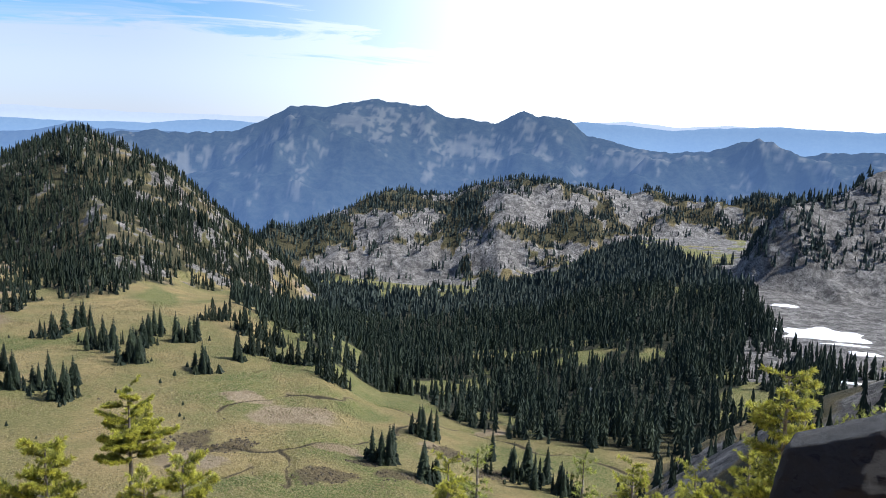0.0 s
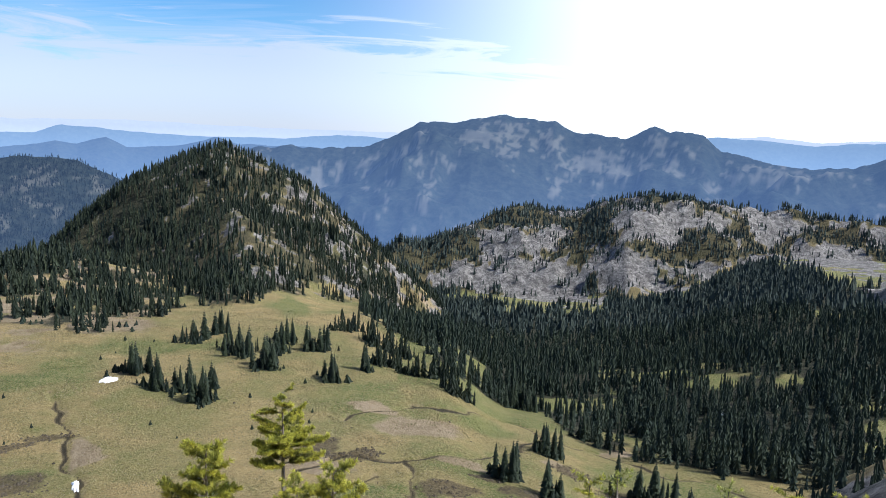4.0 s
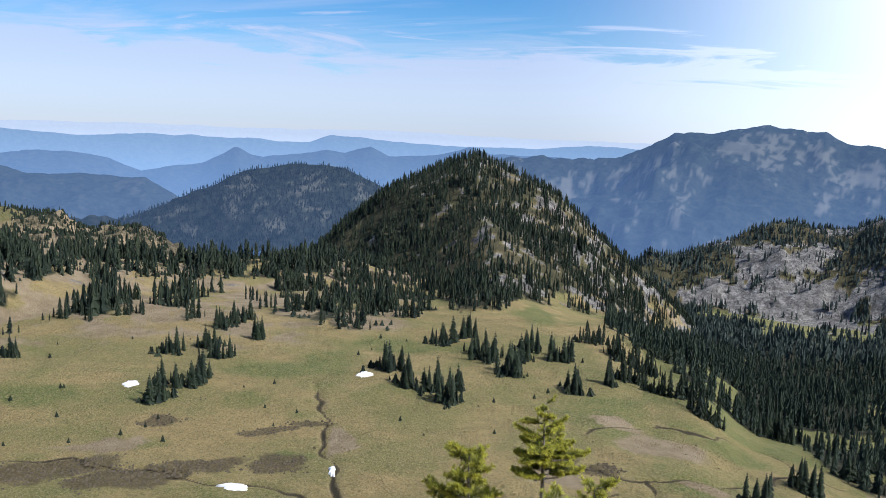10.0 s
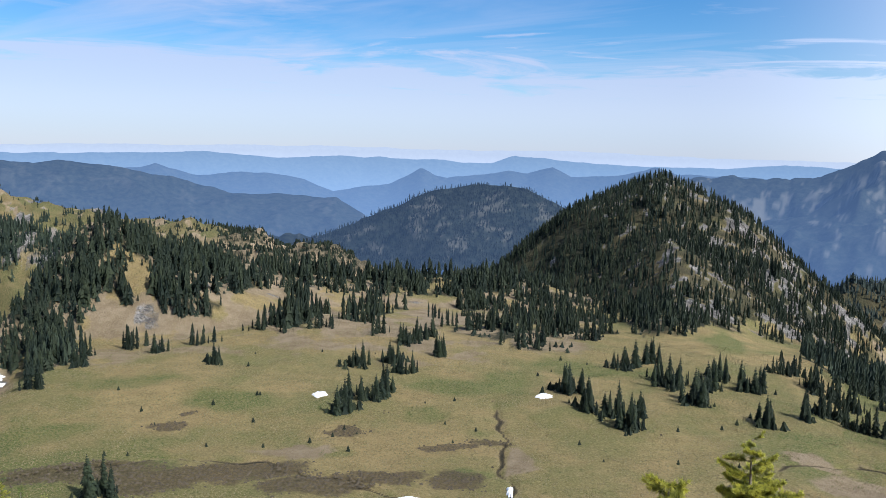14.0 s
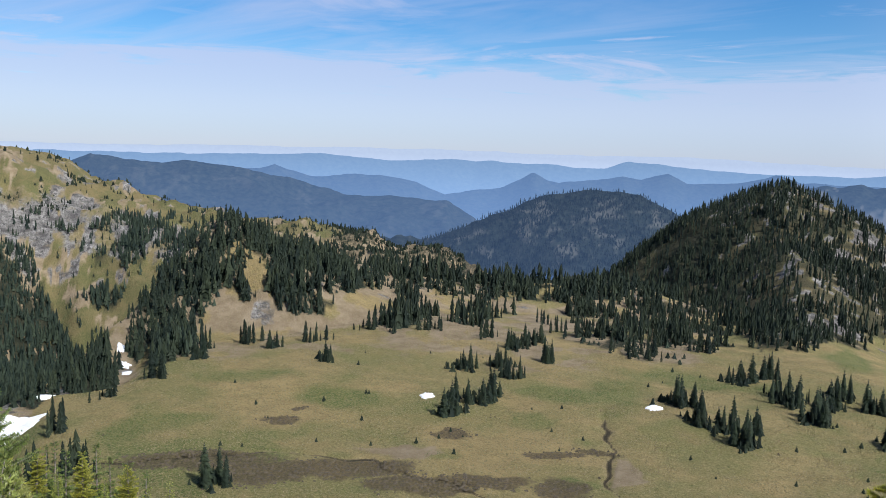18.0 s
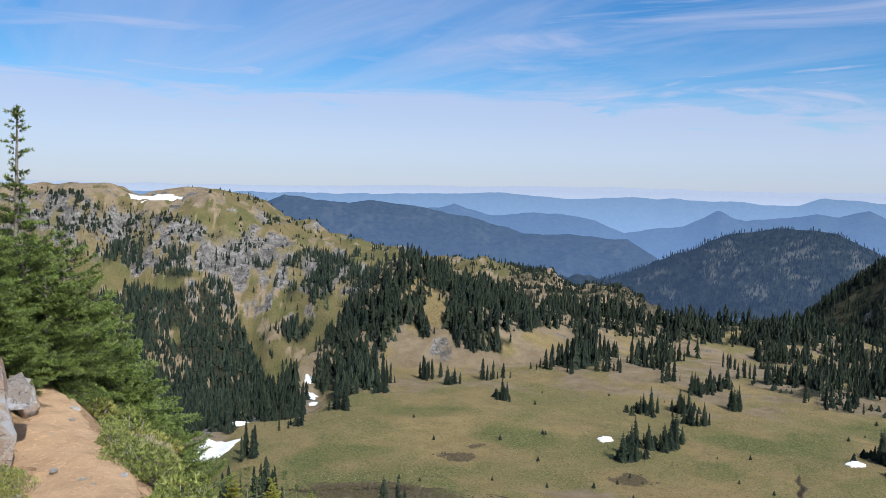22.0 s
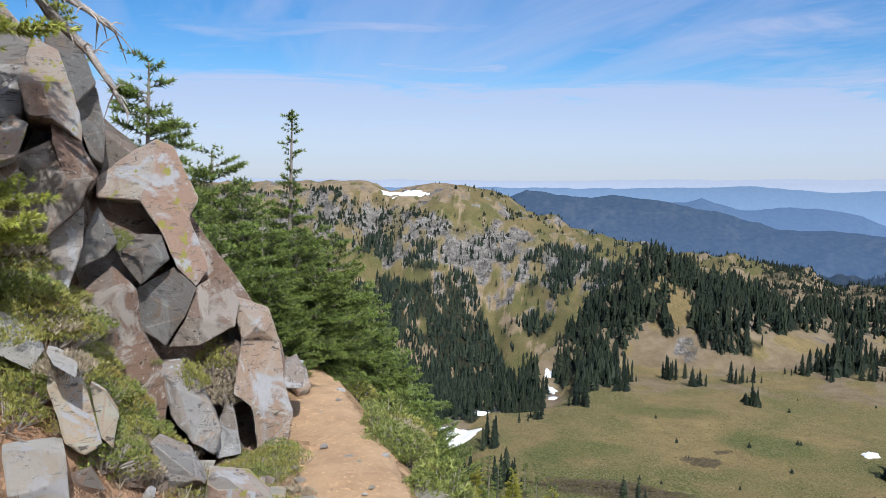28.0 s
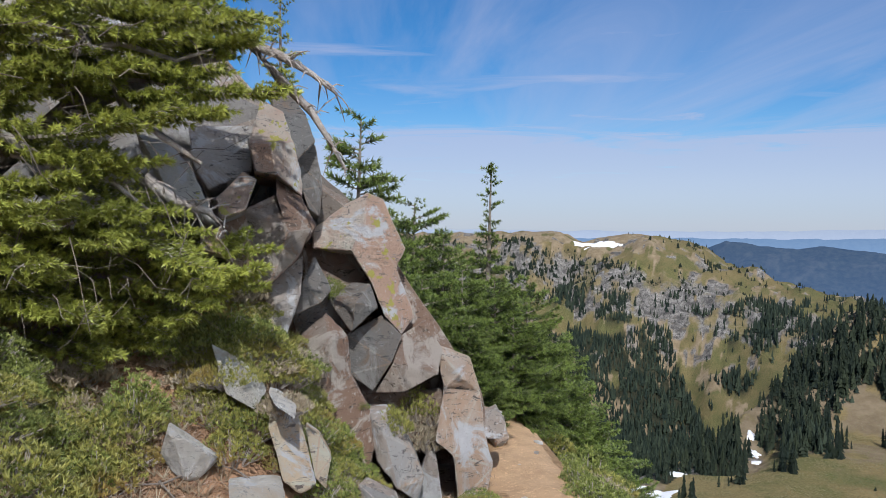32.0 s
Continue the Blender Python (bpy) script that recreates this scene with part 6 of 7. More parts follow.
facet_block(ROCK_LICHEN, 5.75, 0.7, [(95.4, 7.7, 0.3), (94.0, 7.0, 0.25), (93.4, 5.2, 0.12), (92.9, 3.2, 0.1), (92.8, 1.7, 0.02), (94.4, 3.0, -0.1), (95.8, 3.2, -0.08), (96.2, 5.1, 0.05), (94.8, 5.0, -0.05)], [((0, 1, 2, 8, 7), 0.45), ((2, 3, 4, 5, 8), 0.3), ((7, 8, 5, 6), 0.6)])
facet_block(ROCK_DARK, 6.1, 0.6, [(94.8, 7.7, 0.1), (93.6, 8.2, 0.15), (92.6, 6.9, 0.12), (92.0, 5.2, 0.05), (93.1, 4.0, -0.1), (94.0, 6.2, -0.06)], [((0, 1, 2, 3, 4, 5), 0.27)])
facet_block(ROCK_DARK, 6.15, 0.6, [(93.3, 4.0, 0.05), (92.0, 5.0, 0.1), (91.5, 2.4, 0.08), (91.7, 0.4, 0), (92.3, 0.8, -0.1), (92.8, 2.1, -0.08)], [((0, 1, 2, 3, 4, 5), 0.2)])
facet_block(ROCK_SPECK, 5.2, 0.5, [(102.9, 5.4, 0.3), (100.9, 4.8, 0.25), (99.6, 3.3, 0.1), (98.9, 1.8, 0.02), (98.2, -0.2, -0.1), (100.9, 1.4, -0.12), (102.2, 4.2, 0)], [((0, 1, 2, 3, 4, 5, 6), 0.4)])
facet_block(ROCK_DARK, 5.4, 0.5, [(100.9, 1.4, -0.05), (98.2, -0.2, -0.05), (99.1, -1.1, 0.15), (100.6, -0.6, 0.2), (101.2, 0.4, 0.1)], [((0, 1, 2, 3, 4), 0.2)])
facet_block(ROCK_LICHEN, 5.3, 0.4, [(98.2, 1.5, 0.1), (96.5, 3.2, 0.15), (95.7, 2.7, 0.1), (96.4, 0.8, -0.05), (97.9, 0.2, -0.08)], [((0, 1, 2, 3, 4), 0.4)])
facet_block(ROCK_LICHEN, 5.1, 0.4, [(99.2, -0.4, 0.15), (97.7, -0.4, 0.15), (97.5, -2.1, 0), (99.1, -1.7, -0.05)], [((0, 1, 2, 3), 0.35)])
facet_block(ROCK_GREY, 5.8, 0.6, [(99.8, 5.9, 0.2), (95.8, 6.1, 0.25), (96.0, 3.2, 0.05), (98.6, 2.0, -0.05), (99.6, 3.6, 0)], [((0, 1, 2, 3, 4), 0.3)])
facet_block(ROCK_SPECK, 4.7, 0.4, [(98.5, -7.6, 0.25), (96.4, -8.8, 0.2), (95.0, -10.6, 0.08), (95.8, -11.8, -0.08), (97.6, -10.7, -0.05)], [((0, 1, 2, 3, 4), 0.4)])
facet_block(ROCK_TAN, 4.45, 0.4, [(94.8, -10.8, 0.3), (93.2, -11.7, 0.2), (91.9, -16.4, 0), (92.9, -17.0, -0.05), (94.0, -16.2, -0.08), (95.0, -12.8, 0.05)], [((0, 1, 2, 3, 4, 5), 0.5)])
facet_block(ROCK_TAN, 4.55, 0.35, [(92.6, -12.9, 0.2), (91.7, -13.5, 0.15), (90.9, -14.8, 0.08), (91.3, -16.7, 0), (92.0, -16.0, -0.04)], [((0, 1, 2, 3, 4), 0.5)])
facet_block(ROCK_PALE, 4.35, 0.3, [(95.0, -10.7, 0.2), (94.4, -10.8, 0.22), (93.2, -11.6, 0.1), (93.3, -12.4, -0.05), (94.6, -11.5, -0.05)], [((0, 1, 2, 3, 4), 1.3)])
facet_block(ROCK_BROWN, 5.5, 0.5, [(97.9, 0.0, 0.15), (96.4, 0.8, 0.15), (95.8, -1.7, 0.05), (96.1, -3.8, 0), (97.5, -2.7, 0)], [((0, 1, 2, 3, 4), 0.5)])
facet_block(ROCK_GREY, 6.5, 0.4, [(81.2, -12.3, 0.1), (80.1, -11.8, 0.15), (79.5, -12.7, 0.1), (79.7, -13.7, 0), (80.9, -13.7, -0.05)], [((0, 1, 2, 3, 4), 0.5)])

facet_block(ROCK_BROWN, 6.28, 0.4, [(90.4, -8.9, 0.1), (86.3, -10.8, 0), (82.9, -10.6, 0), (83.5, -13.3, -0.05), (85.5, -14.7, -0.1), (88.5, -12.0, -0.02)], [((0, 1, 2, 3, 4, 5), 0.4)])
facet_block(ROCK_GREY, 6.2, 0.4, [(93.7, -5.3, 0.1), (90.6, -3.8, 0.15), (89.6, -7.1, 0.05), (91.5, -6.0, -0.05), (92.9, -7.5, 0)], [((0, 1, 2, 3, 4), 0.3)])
LOOSE = [
    ([(101.1, -12.5), (97.9, -14.6), (99.6, -16.0), (101.6, -14.5)], 4.38, 0.35, 0.05, ROCK_PALE, "pale angular stone half sunk in dark soil"),
    ([(97.5, -16.3), (94.0, -16.5), (93.8, -19.5), (97.0, -19.5)], 4.12, 0.4, 0.06, ROCK_PALE, "pale flat-topped stone at the outcrop's foot"),
    ([(80.9, -11.9), (79.6, -12.1), (79.2, -13.7), (80.3, -15.0)], 7.6, 0.35, 0.05, ROCK_LICHEN, "grey boulder beside the sandy trail"),
    ([(89.2, -16.4), (86.6, -17.4), (85.6, -19.3), (88.4, -19.4)], 5.0, 0.4, 0.06, ROCK_GREY, "grey slanting stone at the outcrop's foot"),
    ([(85.7, -18.6), (83.0, -19.3), (81.4, -20.8), (83.0, -22.5), (85.6, -21.5)], 4.6, 0.4, 0.05, ROCK_LICHEN, "grey lichen-spotted stone at the trail's edge")]
for k, (outline, r, thick, bulge, material, label) in enumerate(LOOSE):
    tagged(rock("stone", outline, r, thick, bulge, material, label, 80 + k), label, "rock", "stones by the trail")
tagged(rock("boulder", [(-22.7, -19.3), (-23.1, -18.7), (-25.3, -18.1), (-27.2, -17.6), (-27.6, -16.8), (-28.2, -16.5), (-33, -16.5), (-34, -26), (-27, -30), (-21.0, -27)], 5.0, 0.35, 0.2, ROCK_BLACK, "", 95, None, (0, 0, 0)),
       "big dark lichen-crusted boulder on the near slope", "rock")


# ---- trail ----
def build_trail():
    line = [Vector((p.x, p.y, 0)) for p in TRAIL]
    mid, n = [], 14
    for a, b in zip(line[:-1], line[1:]):
        mid += [a.lerp(b, k / n) for k in range(n)]
    mid.append(line[-1])
    V, rows = [], 11
    for k, p in enumerate(mid):
        d = (mid[min(k + 1, len(mid) - 1)] - mid[max(k - 1, 0)]).normalized()
        s = Vector((-d.y, d.x, 0))
        for j in range(rows):
            u = j / (rows - 1) * 2 - 1
            q = p + s * u * (0.40 + 0.14 * noise.noise(Vector((p.x * 1.7, p.y * 1.7, 3.0 + (u > 0)))) + 0.1 * noise.noise(Vector((p.x * 7, p.y * 7, 9.0 + (u > 0)))))
            V.append((q.x, q.y, abs(u)))
    V = np.array(V)
    z = land(V[:, 0], V[:, 1])[0] + 0.02 * (1 - V[:, 2] ** 2) + 0.035 * fbm(V[:, 0], V[:, 1], 0.35, 4, 3) * (1 - V[:, 2] ** 4) - 0.03 * (V[:, 2] > 0.95)
    Fc = [(k * rows + j, k * rows + j + 1, (k + 1) * rows + j + 1, (k + 1) * rows + j) for k in range(len(mid) - 1) for j in range(rows - 1)]
    me = array_mesh("trail", np.stack([V[:, 0], V[:, 1], z], 1), np.array(Fc), SAND, True)
    tagged(new("trail", me), "narrow trodden trail of orange-tan sandy soil", "trail", kind="structure")


build_trail()


# ---- near firs ----
lone = near_fir("young_fir", 5.6, 0.5, 1, NEEDLE_YELLOW, 0.865, 9, 7, 0.034, 0.055, 34, 0.9)
shaggy = near_fir("young_fir", 3.0, 0.62, 9, NEEDLE_YELLOW, 0.3, 17, 8, 0.036, 0.055, 30, 0.62)
stand_to(lone, 5.6, polar(19.6, 14), -4.48, 0, label="yellow-green young fir with a bare lower trunk", group="firs on the near slope")
bushy = near_fir("young_fir", 4.0, 0.8, 2, NEEDLE_YELLOW, 0.2, 18, 7, 0.045, 0.062, 22, 0.7)
slim = near_fir("young_fir", 4.5, 0.6, 3, NEEDLE_OLIVE, 0.1, 24, 6, 0.058, 0.075, 16, 0.9)
for kind, tall, az, r, el, turn in ((shaggy, 3.0, 24.8, 13.8, -20.0, 10), (shaggy, 3.0, 16.8, 13.2, -21.9, 140), (shaggy, 3.0, 19.0, 12.8, -22.9, 250), (bushy, 4.0, -1.3, 17, -22.4, 60), (slim, 4.5, -3.4, 20, -21.3, 0), (slim, 4.5, -10.3, 22, -21.4, 80),
                                    (bushy, 4.0, -13.7, 17, -21.2, 200), (bushy, 4.0, 30.5, 13.0, -24.2, 250)):
    x, y, _ = polar(az, r)
    stand_to(kind, tall, (x, y), r * math.tan(radians(el)), turn, label="bright yellow-green young fir on the slope below", group="firs on the near slope")
for kind, tall, az, r, el, turn in ((bushy, 4.0, 68.5, 34, -13.4, 20), (slim, 4.5, 67.2, 30, -14.6, 75), (bushy, 4.0, 65.8, 33, -13.9, 130), (slim, 4.5, 64.5, 28, -15.4, 0), (bushy, 4.0, 63.0, 31, -14.9, 220),
                                    (slim, 4.5, 61.8, 27, -16.2, 45), (bushy, 4.0, 70.2, 36, -12.9, 300), (bushy, 4.0, 66.4, 26, -16.3, 90), (slim, 4.5, 60.6, 30, -16.0, 160)):
    p = near(az, r)
    stand_to(kind, tall, (p.x, p.y), r * math.tan(radians(el - 5.0)), turn, label="yellow-green young fir on the steep slope below the trail", group="firs on the near slope")
right = near_fir("young_fir", 3.6, 0.34, 4, NEEDLE_YELLOW, 0.1, 30, 6, 0.038, 0.05, 24, 0.5)
for kind, tall, az, r, el, turn in ((right, 3.6, -22.8, 9.5, -14.6, 0), (slim, 4.5, -24.0, 13.0, -15.6, 30), (slim, 4.5, -26.8, 15, -16.5, 120), (bushy, 4.0, -20.5, 16, -19.8, 0), (bushy, 4.0, -18.0, 18, -21.4, 70),
                                    (slim, 4.5, -28.5, 20, -14.0, 190), (bushy, 4.0, -25.5, 18, -18.0, 260)):
    x, y, _ = polar(az, r)
    stand_to(kind, tall, (x, y), r * math.tan(radians(el)), turn, label="sunlit yellow-green fir beside a dark boulder", group="firs on the near slope")
SR = random.Random(15)
for k in range(46):
    az, r = SR.uniform(-29, -10), SR.uniform(16, 62)
    x, y, _ = polar(az, r)
    kind, tall = SR.choice(((bushy, 4.0), (slim, 4.5), (slim, 4.5)))
    stand(kind, (x, y), SR.uniform(0, 360), SR.uniform(0.25, 0.6) if r > 26 else SR.uniform(0.15, 0.3), "low yellow-green fir on the stony near slope", group="firs on the near slope")
spire = near_fir("spire_fir", 4.2, 1.7, 5, NEEDLE_GREEN, 0.03, 26, 6, 0.045, 0.065, 20, 2.3)
stand_to(spire, 4.2, near(80.7, 10.5), 10.5 * math.tan(radians(3.9)), 20, label="dark green fir with a thin spire-like top", group="firs beside the trail")
hedge = near_fir("bushy_fir", 2.6, 1.05, 6, NEEDLE_GREEN, 0.02, 17, 8, 0.05, 0.058, 17, 0.75)
hedge2 = near_fir("bushy_fir", 2.2, 1.1, 7, NEEDLE_GREEN, 0.02, 15, 8, 0.05, 0.058, 17, 0.6)
for kind, tall, az, r, el, turn in ((hedge, 2.6, 85.7, 10.0, 1.2, 0), (hedge, 2.6, 83.7, 9.5, -0.9, 90), (hedge2, 2.2, 87.0, 9.0, -1.5, 10), (hedge2, 2.2, 85.2, 8.3, -3.6, 200), (hedge, 2.6, 82.2, 8.8, -3.0, 150),
                                    (hedge2, 2.2, 80.0, 9.2, -3.6, 40), (hedge, 2.6, 77.9, 10.0, -3.6, 260), (hedge2, 2.2, 78.9, 9.0, -6.0, 300), (hedge2, 2.2, 76.6, 10.3, -7.4, 120),
                                    (hedge2, 2.2, 75.2, 10.5, -10.4, 30), (hedge, 2.6, 74.2, 11.0, -11.8, 75), (hedge2, 2.2, 72.9, 11.5, -13.4, 160), (hedge2, 2.2, 82.0, 8.2, -6.2, 220), (hedge2, 2.2, 71.4, 12, -15.6, 290)):
    p = near(az, r)
    stand_to(kind, tall, p, r * math.tan(radians(el)), turn, label="dense bushy green fir beside the sandy trail", group="firs beside the trail")
for az, r, el, turn in ((68.0, 44, -18.2, 0), (66.9, 47, -18.6, 50), (65.9, 42, -18.8, 100), (65.0, 46, -18.4, 150), (64.2, 43, -19.2, 200), (63.2, 48, -19.6, 250), (67.5, 50, -18.0, 300), (62.2, 45, -20.3, 350)):
    p = near(az, r)
    stand_to(spire, 4.2, p, r * math.tan(radians(el)), turn, label="dark green pointed fir on the slope below the trail", group="firs on the near slope")
perch = near_fir("wind_bent_fir", 1.3, 0.45, 8, NEEDLE_GREEN, 0.02, 12, 5, 0.045, 0.06, 14, 0.8)
p = near(89.3, 7.4)
perch.matrix_basis = pose(p.x, p.y, 7.4 * math.tan(radians(6.7)) - 1.32, 0, 6, 0)
tagged(perch, "small wind-bent fir rooted behind the rocks", "tree")
p = near(94.0, 8.0)
tall_behind = copy_thing(slim, pose(p.x, p.y, 8.0 * math.tan(radians(14.5)) - 2.3, 0, 0, 50) @ Matrix.Scale(0.5, 4))
tall_behind.scale = (0.5, 0.5, 0.5)
tagged(tall_behind, "slender green fir rising behind the outcrop", "tree")


# ---- overhanging fir and dead wood above the outcrop ----
def overhang():
    rng = random.Random(21)
    root = tagged(new("leaning_fir", None), "leaning fir with low boughs, green needles and bare grey twigs", "tree")

    def add(az, el, r, back, fwd, up, k):
        start, end = near(az + back, r + 0.3, el + up), near(az - fwd, r - 0.12, el - rng.uniform(0, 1.2))
        p, d, q, y = bough(start, end - start, (end - start).length * rng.uniform(0.85, 1.2), rng, 0.032, 0.2)
        V, Fc = tubes(q, 3)
        b = new("bough", array_mesh("bough", V, Fc, DEADWOOD)); b.parent = root
        c = tagged(new("foliage", tuft_mesh("foliage", p, d, 0.042, 22, 300 + k, NEEDLE_OLIVE, 0.85, 0.22, y, 1.5)), kind="stuff"); c.parent = b

    for k in range(64):
        az, el = rng.uniform(97.5, 113), rng.uniform(2.2, 13.5)
        if el < 6.0 and az < 102.5:
            continue
        add(az, el, rng.uniform(4.5, 5.3), rng.uniform(2, 6), rng.uniform(1, 3.5), rng.uniform(-1, 2), k)
    for k in range(36):
        az, el = rng.uniform(99.5, 113), rng.uniform(-5.0, 1.8)
        add(az, el, rng.uniform(4.5, 5.1), rng.uniform(2, 5), rng.uniform(0, 2.2), rng.uniform(0, 1.5), 100 + k)
    for k in range(46):
        az, el = rng.uniform(95.8, 108), rng.uniform(-8.0, -1.5)
        if el < -5.5 + (97.5 - az) * 0.8:
            continue
        add(az, el, rng.uniform(4.7, 5.3), rng.uniform(2, 5), rng.uniform(0, 1.6), rng.uniform(0, 1.2), 200 + k)
    for k in range(90):  # bare grey twigs among the needles
        az, el, r = rng.uniform(98, 113), rng.uniform(-5, 13), rng.uniform(4.4, 5.0)
        a = near(az, r, el)
        d = Vector((rng.uniform(-0.4, 1), rng.uniform(-0.6, 0.8), rng.uniform(-0.9, 0.3))).normalized() * rng.uniform(0.15, 0.45)
        path = [(tuple(a), 0.0035), (tuple(a + 0.35 * d + Vector((0, 0, 0.02))), 0.003), (tuple(a + 0.7 * d - Vector((0, 0, 0.02))), 0.002), (tuple(a + d + Vector((0, 0, rng.uniform(-0.04, 0.03)))), 0.0015)]
        fork = a + 0.45 * d
        side = Vector((rng.uniform(-1, 1), rng.uniform(-1, 1), rng.uniform(-1, 0.4))).normalized() * rng.uniform(0.06, 0.16)
        V, Fc = tubes([path, [(tuple(fork), 0.002), (tuple(fork + side), 0.001)]], 4)
        t = new("twig", array_mesh("twig", V, Fc, TWIG)); t.parent = root
    for line, thick in (([(110.1, 12.2), (108.3, 11.2), (106.1, 11.1), (103.6, 6.9), (101.6, 5.3), (99.1, 3.6)], 0.045), ([(112, 6), (108, 3.5), (104.5, 2.5), (102, 0.5)], 0.03), ([(106.5, 9.8), (103.9, 10.6), (100.6, 9.8), (98.5, 10.6)], 0.022)):
        path = [(tuple(near(a, 4.75, e)), thick * (1 - 0.75 * k / (len(line) - 1))) for k, (a, e) in enumerate(line)]
        V, Fc = tubes([path], 7)
        t = tagged(new("limb", array_mesh("limb", V, Fc, DEADWOOD, True)), "bare bleached limb"); t.parent = root
    trunk = [(tuple(near(118, 5.7, -8)), 0.11), (tuple(near(112, 5.5, 2)), 0.09), (tuple(near(106, 5.4, 7)), 0.075), (tuple(near(100, 5.4, 10.0)), 0.05), (tuple(near(97, 5.4, 10.4)), 0.03)]
    V, Fc = tubes([trunk], 9)
    t = new("trunk", array_mesh("trunk", V, Fc, BARK, True)); t.parent = root


def dead_branches():
    rng = random.Random(31)
    for line, label in (([(99.5, 13.0), (96.5, 11.4), (94.4, 9.1), (92.3, 7.0), (91.2, 5.3), (90.1, 3.4)], "long bleached dead branch hanging over the rocks"),
                        ([(98.5, 12.6), (96.5, 11.2), (94.4, 10.5), (92.3, 9.4), (90.7, 8.2)], "thin bare dead branch against the sky"),
                        ([(102.5, 2.6), (100.5, 1.2), (98.6, 0.6), (97.4, -0.8)], "broken grey dead branch lying on the outcrop")):
        root = tagged(new("dead_branch", None), label, "branch")
        r = 5.0
        main = [(tuple(near(a, r, e)), 0.042 * (1 - 0.8 * k / (len(line) - 1))) for k, (a, e) in enumerate(line)]
        V, Fc = tubes([main], 7)
        s = new("stem", array_mesh("stem", V, Fc, DEADWOOD, True)); s.parent = root
        for k in range(26):
            i = rng.randrange(len(main) - 1)
            p = Vector(main[i][0]).lerp(Vector(main[i + 1][0]), rng.random())
            d = Vector((rng.uniform(-1, 1), rng.uniform(-0.4, 1), rng.uniform(-1, 0.5))).normalized()
            q = p + d * rng.uniform(0.08, 0.22)
            V, Fc = tubes([[(tuple(p), 0.007), (tuple(p.lerp(q, 0.5) + Vector((0, 0, 0.015))), 0.005), (tuple(q), 0.002)]], 4)
            t = new("twig", array_mesh("twig", V, Fc, DEADWOOD)); t.parent = root


overhang()
dead_branches()


# ---- heather and low shrubs ----
def heath(name, seed, material, wide, tall, count, size):
    rng = np.random.RandomState(seed)
    a, q = rng.uniform(0, 6.283, count), np.sqrt(rng.uniform(0, 1, count))
    h = tall * (1 - 0.75 * q ** 2) * rng.uniform(0.35, 1.05, count)
    pts = np.stack([wide * q * np.cos(a), wide * q * np.sin(a), h], 1)
    dirs = np.stack([0.5 * q * np.cos(a), 0.5 * q * np.sin(a), np.full(count, 0.85)], 1)
    root = new(name, None)
    leaves = tagged(new("foliage", tuft_mesh("foliage", pts, dirs, size, 9, seed, material, 0.8, 0.26)), kind="stuff"); leaves.parent = root
    stems = [[((0.5 * p[0], 0.5 * p[1], -0.03), 0.006), (tuple(p), 0.002)] for p in pts[::7]]
    V, Fc = tubes(stems, 3)
    s = tagged(new("stalk_wood", array_mesh("stalk_wood", V, Fc, DEADWOOD)), kind="stuff"); s.parent = root
    return root


HEATHS = [heath("heather_shrub", 51, HEATH_GREEN, 0.24, 0.17, 620, 0.024), heath("heather_shrub", 52, HEATH_OLIVE, 0.30, 0.13, 640, 0.027),
          heath("heather_shrub", 53, HEATH_DRY, 0.24, 0.12, 200, 0.045), heath("heather_shrub", 54, HEATH_GREEN, 0.17, 0.26, 460, 0.028), heath("heather_shrub", 55, HEATH_OLIVE, 0.22, 0.20, 330, 0.036)]
WORDS = ["low green heather shrub on the rocky slope", "spreading olive shrub mat over red-brown soil", "dry straw-brown heather tuft among stones", "upright green shrub beside the outcrop", "olive huckleberry shrub with reddish leaves"]
BARE_SOIL = [(99.8, 4.2, 0.36), (101.8, 5.0, 0.2), (94, 4.3, 0.3), (88.5, 5.0, 0.4), (106.5, 5.4, 0.2)]  # no shrubs here: azimuth, distance, radius


def plant_heath(places, spread, rng, small=0.7, big=1.2):
    for az, r, n in places:
        for k in range(n):
            p = near(az + rng.gauss(0, spread), r + (0.7 if az > 96 else 0) + rng.gauss(0, 0.35))
            if line_distance(np.array([p.x]), np.array([p.y]), TRAIL[2:])[0] < 0.5:
                continue
            if any((p - near(a, q)).to_2d().length < s for a, q, s in BARE_SOIL):
                continue
            i = rng.choice((0, 0, 1, 1, 2, 3, 4, 4))
            stand(HEATHS[i], p, rng.uniform(0, 360), rng.uniform(small, big), WORDS[i], "shrub", "heather on the near slope", 0.02)


HR = random.Random(77)
plant_heath([(112, 3.9, 9), (108.5, 3.9, 9), (105, 3.9, 8), (102.5, 3.8, 4), (98, 4.4, 5), (110, 4.7, 7), (105, 4.9, 6), (113, 5.4, 6), (108, 5.6, 6), (99.5, 5.0, 8), (97, 4.9, 7), (101, 4.5, 10), (98, 4.8, 9), (96, 4.5, 6), (103, 4.7, 8), (104, 4.3, 8), (107, 4.3, 9), (111, 4.3, 9), (109, 3.6, 8), (113, 3.6, 8), (94.5, 4.9, 7), (93, 5.1, 9), (91.6, 5.25, 9), (90.2, 5.3, 7), (91, 5.1, 3), (87, 5.3, 3), (83, 5.5, 5)], 1.9, HR, 0.5, 1.05)
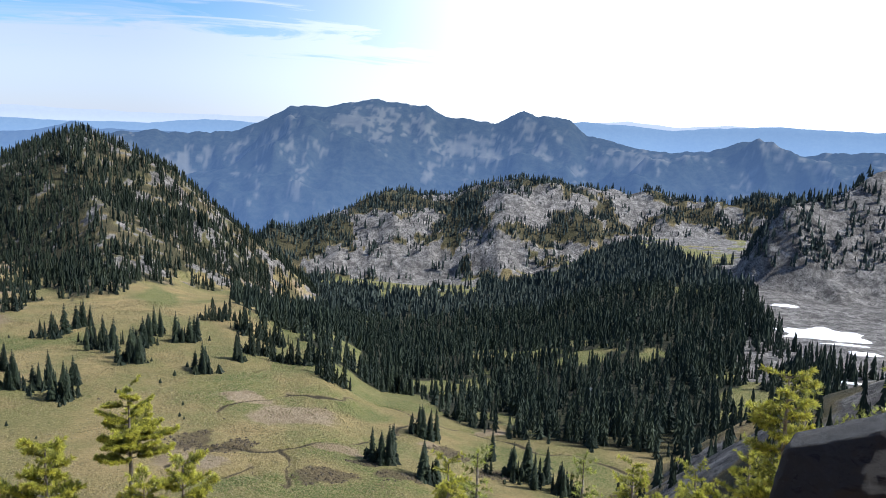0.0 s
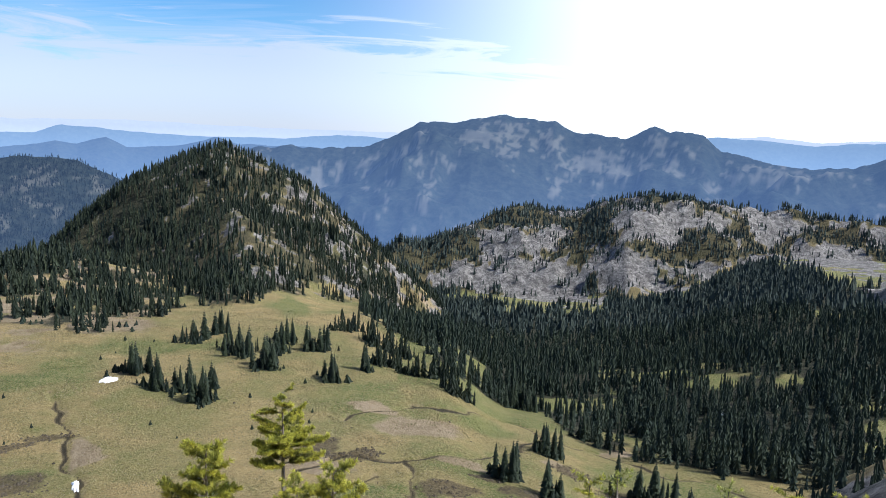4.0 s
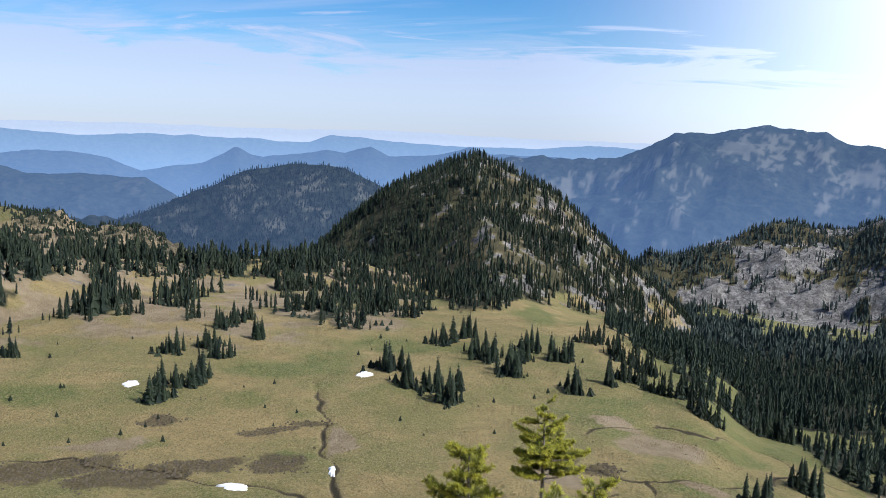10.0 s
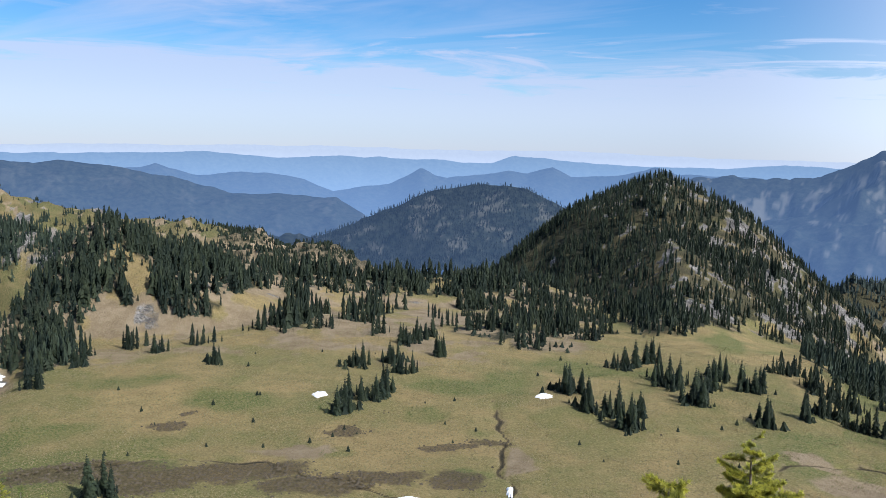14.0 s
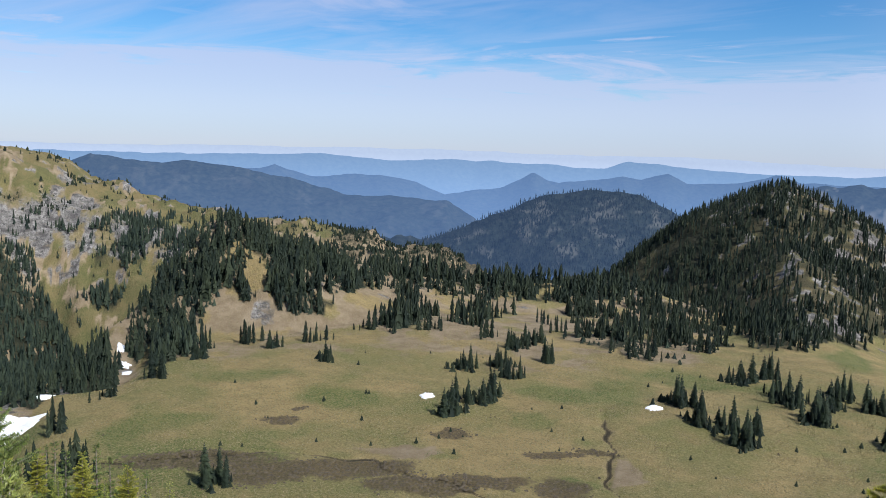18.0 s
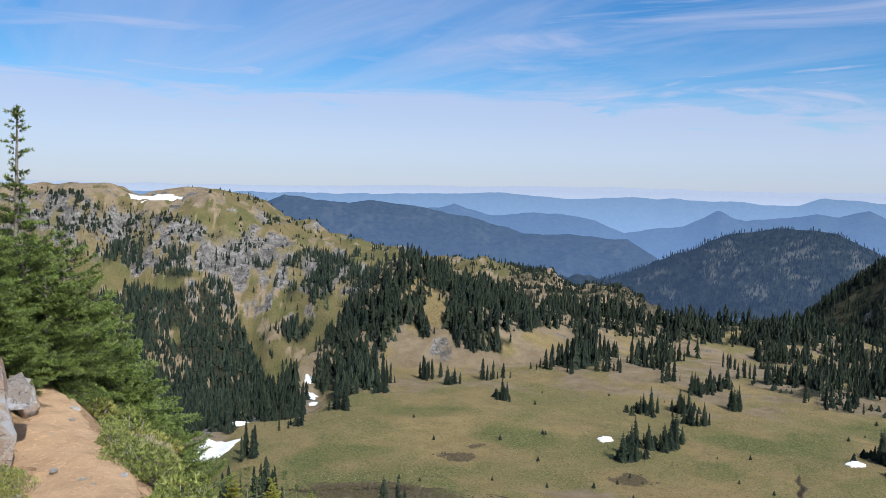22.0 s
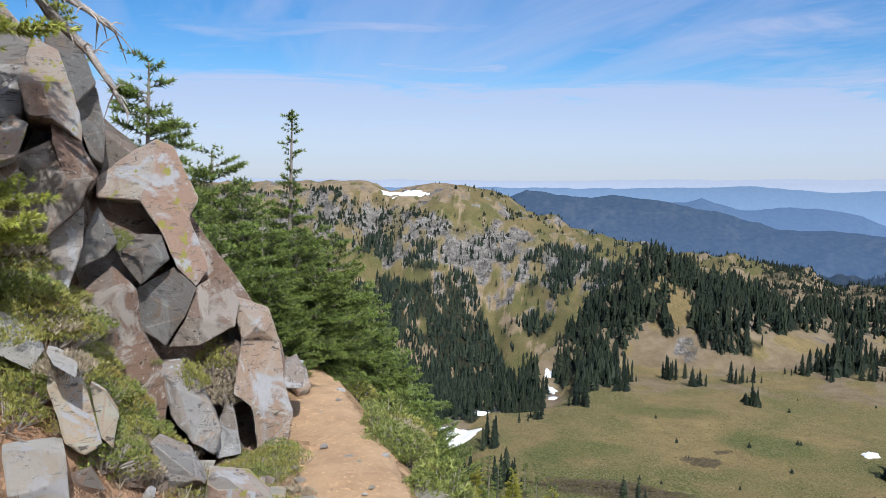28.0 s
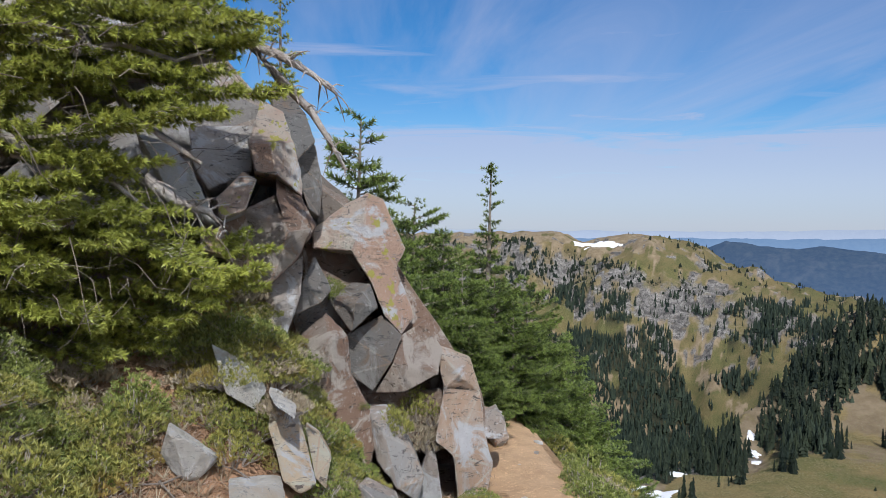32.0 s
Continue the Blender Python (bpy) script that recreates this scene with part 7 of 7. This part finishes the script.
for k in range(80):  # along the trail's outer edge
    t = HR.random()
    p = (TRAIL[2].lerp(TRAIL[3], t) if HR.random() < 0.6 else TRAIL[3].lerp(TRAIL[4], t)) + Vector((HR.gauss(0, 0.12), HR.uniform(0.34, 0.9), 0))
    i = HR.choice((0, 0, 0, 1, 2, 3, 3))
    stand(HEATHS[i], p, HR.uniform(0, 360), HR.uniform(0.7, 1.3), WORDS[i], "shrub", "heather on the near slope", 0.02)
for k in range(40):  # and a few at the foot of the outcrop
    p = near(HR.uniform(79, 93), HR.uniform(4.6, 6.2))
    if line_distance(np.array([p.x]), np.array([p.y]), TRAIL[2:])[0] < 0.36:
        continue
    i = HR.choice((0, 1, 2, 2, 4))
    stand(HEATHS[i], p, HR.uniform(0, 360), HR.uniform(0.45, 0.9), WORDS[i], "shrub", "heather on the near slope", 0.02)
plant_heath([(78.5, 9.0, 6), (75.0, 7.4, 7), (72.0, 6.0, 8), (70.5, 7.5, 8), (73, 9.0, 8), (69, 5.2, 6), (81, 8.6, 4), (76, 10.5, 6), (66, 8, 8)], 1.6, HR, 0.9, 1.6)


def ledge_plants():
    """Green cushions and flowering tufts growing in the cracks of the outcrop."""
    bpy.context.view_layer.update()
    for az, el, r, i, s in ((90.9, -4.0, 5.95, 0, 0.75), (90.5, -4.6, 5.9, 3, 0.5), (85.2, -11.4, 5.95, 4, 1.0), (86.4, -12.2, 5.8, 2, 1.1), (84.2, -11.8, 5.95, 2, 0.9), (85.4, -12.8, 5.8, 2, 1.1), (87.0, -12.6, 5.8, 4, 0.9), (84.6, -13.4, 5.9, 2, 1.0), (93.5, -8.2, 5.4, 1, 0.6), (96.8, -2.0, 5.3, 4, 0.5), (88.9, -11.6, 5.6, 0, 0.3), (84.7, -12.8, 5.9, 2, 0.5),
                            (94.8, -9.6, 5.1, 0, 0.8), (91.8, -11.8, 5.3, 2, 0.8), (92.9, -10.4, 5.3, 2, 0.8), (82.0, -17.4, 6.0, 3, 0.5), (97.4, -9.0, 4.7, 1, 0.9), (94.0, -11.0, 5.2, 2, 0.8), (92.4, -9.4, 5.4, 4, 0.7), (95.6, -8.4, 5.1, 4, 0.8), (91.2, -13.0, 5.25, 2, 0.6), (96.2, -6.6, 5.1, 0, 0.7), (97.6, -7.4, 4.9, 2, 0.7)):
        way = (near(az, 6.0, el) - Vector(EYE)).normalized()
        depth = r
        for block in outcrop.children:
            ok, spot, _, _ = block.ray_cast(Vector(EYE) - block.location, way)
            if ok:
                depth = min(depth if depth != r else 9.0, (spot + block.location - Vector(EYE)).length)
        p = Vector(EYE) + way * (depth + 0.02)
        ob = copy_thing(HEATHS[i], pose(p.x, p.y, p.z - 0.10 * s, 0, 0, az * 37) @ Matrix.Scale(s, 4))
        ob.scale = (0.75 * s, 0.75 * s, s)
        tagged(ob, "small green plant growing in a rock crack", "shrub", "plants on the outcrop")


def rubble():
    """Angular fragments fallen from the outcrop."""
    rng = random.Random(66)
    for k in range(46):
        p = near(rng.uniform(81, 99), rng.uniform(4.3, 5.9))
        s = rng.uniform(0.03, 0.11)
        bm = bmesh.new()
        for _ in range(11):
            d = Vector((rng.gauss(0, 1), rng.gauss(0, 1), rng.gauss(0, 1))).normalized()
            bm.verts.new(Vector((d.x * 1.4, d.y, d.z * 0.75)) * s)
        bmesh.ops.convex_hull(bm, input=bm.verts)
        bmesh.ops.delete(bm, geom=[v for v in bm.verts if not v.link_faces], context="VERTS")
        tone = bm.faces.layers.float.new("tone")
        for f in bm.faces:
            f[tone] = rng.uniform(0, 0.8)
        me = bpy.data.meshes.new("stone_fragment")
        bm.to_mesh(me); bm.free()
        me.materials.append(rng.choice((ROCK_TAN, ROCK_PALE, ROCK_LICHEN, ROCK_BROWN)))
        ob = new("stone_fragment", me)
        ob.matrix_basis = pose(p.x, p.y, float(land(p.x, p.y)[0][0]) + 0.25 * s, rng.uniform(-20, 20), 0, rng.uniform(0, 360))
        tagged(ob, "small broken stone on the soil below the outcrop", "stone", "fallen stones")


rubble()
ledge_plants()


def ground_litter():
    """Dead sticks on the soil under the leaning fir, and stones on the trail."""
    rng = random.Random(91)
    for k in range(12):
        az, r = rng.uniform(96, 113), rng.uniform(4.2, 5.6)
        p = near(az, r)
        a, l = rng.uniform(0, 6.28), rng.uniform(0.1, 0.32)
        path = []
        for u in (-1, -0.3, 0.4, 1):
            x, y = p.x + u * l * math.cos(a) + rng.uniform(-0.015, 0.015), p.y + u * l * math.sin(a)
            path.append(((x, y, float(land(x, y)[0][0]) + 0.03 + rng.uniform(0, 0.03)), 0.006 * (1.2 - 0.5 * u) * rng.uniform(0.4, 1)))
        V, Fc = tubes([path], 5)
        tagged(new("dead_stick", array_mesh("dead_stick", V, Fc, TWIG, True)), "bleached dead stick lying on red-brown soil", "branch", "dead sticks")
    for k in range(26):
        t = rng.uniform(0.25, 1)
        a, b = (TRAIL[3], TRAIL[4]) if t > 0.6 else (TRAIL[2], TRAIL[3])
        p = a.lerp(b, rng.random()) + Vector((rng.gauss(0, 0.22), rng.gauss(0, 0.28), 0))
        s = rng.uniform(0.012, 0.04) if k > 6 else rng.uniform(0.08, 0.15)
        bm = bmesh.new()
        bmesh.ops.create_icosphere(bm, subdivisions=1, radius=s)
        for v in bm.verts:
            v.co = Vector((v.co.x * 1.4, v.co.y, v.co.z * (0.6 if k > 6 else 0.3))) * (1 + 0.5 * noise.noise(v.co * 40 + Vector((k, 0, 0))))
        me = bpy.data.meshes.new("pebble")
        bm.to_mesh(me); bm.free()
        me.materials.append(rng.choice((ROCK_TAN, ROCK_PALE, ROCK_LICHEN)))
        ob = new("pebble", me)
        ob.matrix_basis = pose(p.x, p.y, float(land(p.x, p.y)[0][0]) + 0.025, 0, 0, rng.uniform(0, 360))
        tagged(ob, "small angular stone on the sandy trail", "stone", "stones on the trail")


ground_litter()


def soil_litter():
    """Fallen needles, bark bits and thin grass on the bank and beside the trail."""
    rng = np.random.RandomState(93)
    n = 22000
    az, r = rng.uniform(79, 114, n), rng.uniform(3.9, 6.6, n)
    x, y = EYE[0] - r * np.sin(np.radians(az)), EYE[1] + r * np.cos(np.radians(az))
    z = land(x, y)[0]
    away = line_distance(x, y, TRAIL[2:])
    keep = (fbm(x, y, 0.5, 3, 361) + rng.uniform(-0.6, 0.6, n) > -0.1) & (away > rng.uniform(0.2, 0.5, n))
    pts = np.stack([x, y, z + 0.004], 1)[keep]
    flat = np.stack([rng.uniform(-1, 1, len(pts)), rng.uniform(-1, 1, len(pts)), rng.uniform(0, 0.35, len(pts))], 1)
    V, T, tint = needle_tufts(pts, flat, 0.045, 3, rng, 0.5, 0.14)
    me = array_mesh("soil_litter", V, T, LITTER)
    point_value(me, "tint", tint)
    tagged(new("soil_litter", me), "fallen needles and bark bits on red-brown soil", "litter", kind="stuff")
    blades = pts[rng.uniform(0, 1, len(pts)) < 0.10]
    V, T, tint = needle_tufts(blades, np.tile((0, 0, 0.9), (len(blades), 1)), 0.12, 7, rng, 0.7, 0.06)
    me = array_mesh("dry_grass", V, T, HEATH_DRY)
    point_value(me, "tint", tint)
    tagged(new("dry_grass", me), "thin dry grass blades among the heather", "grass", kind="stuff")


soil_litter()
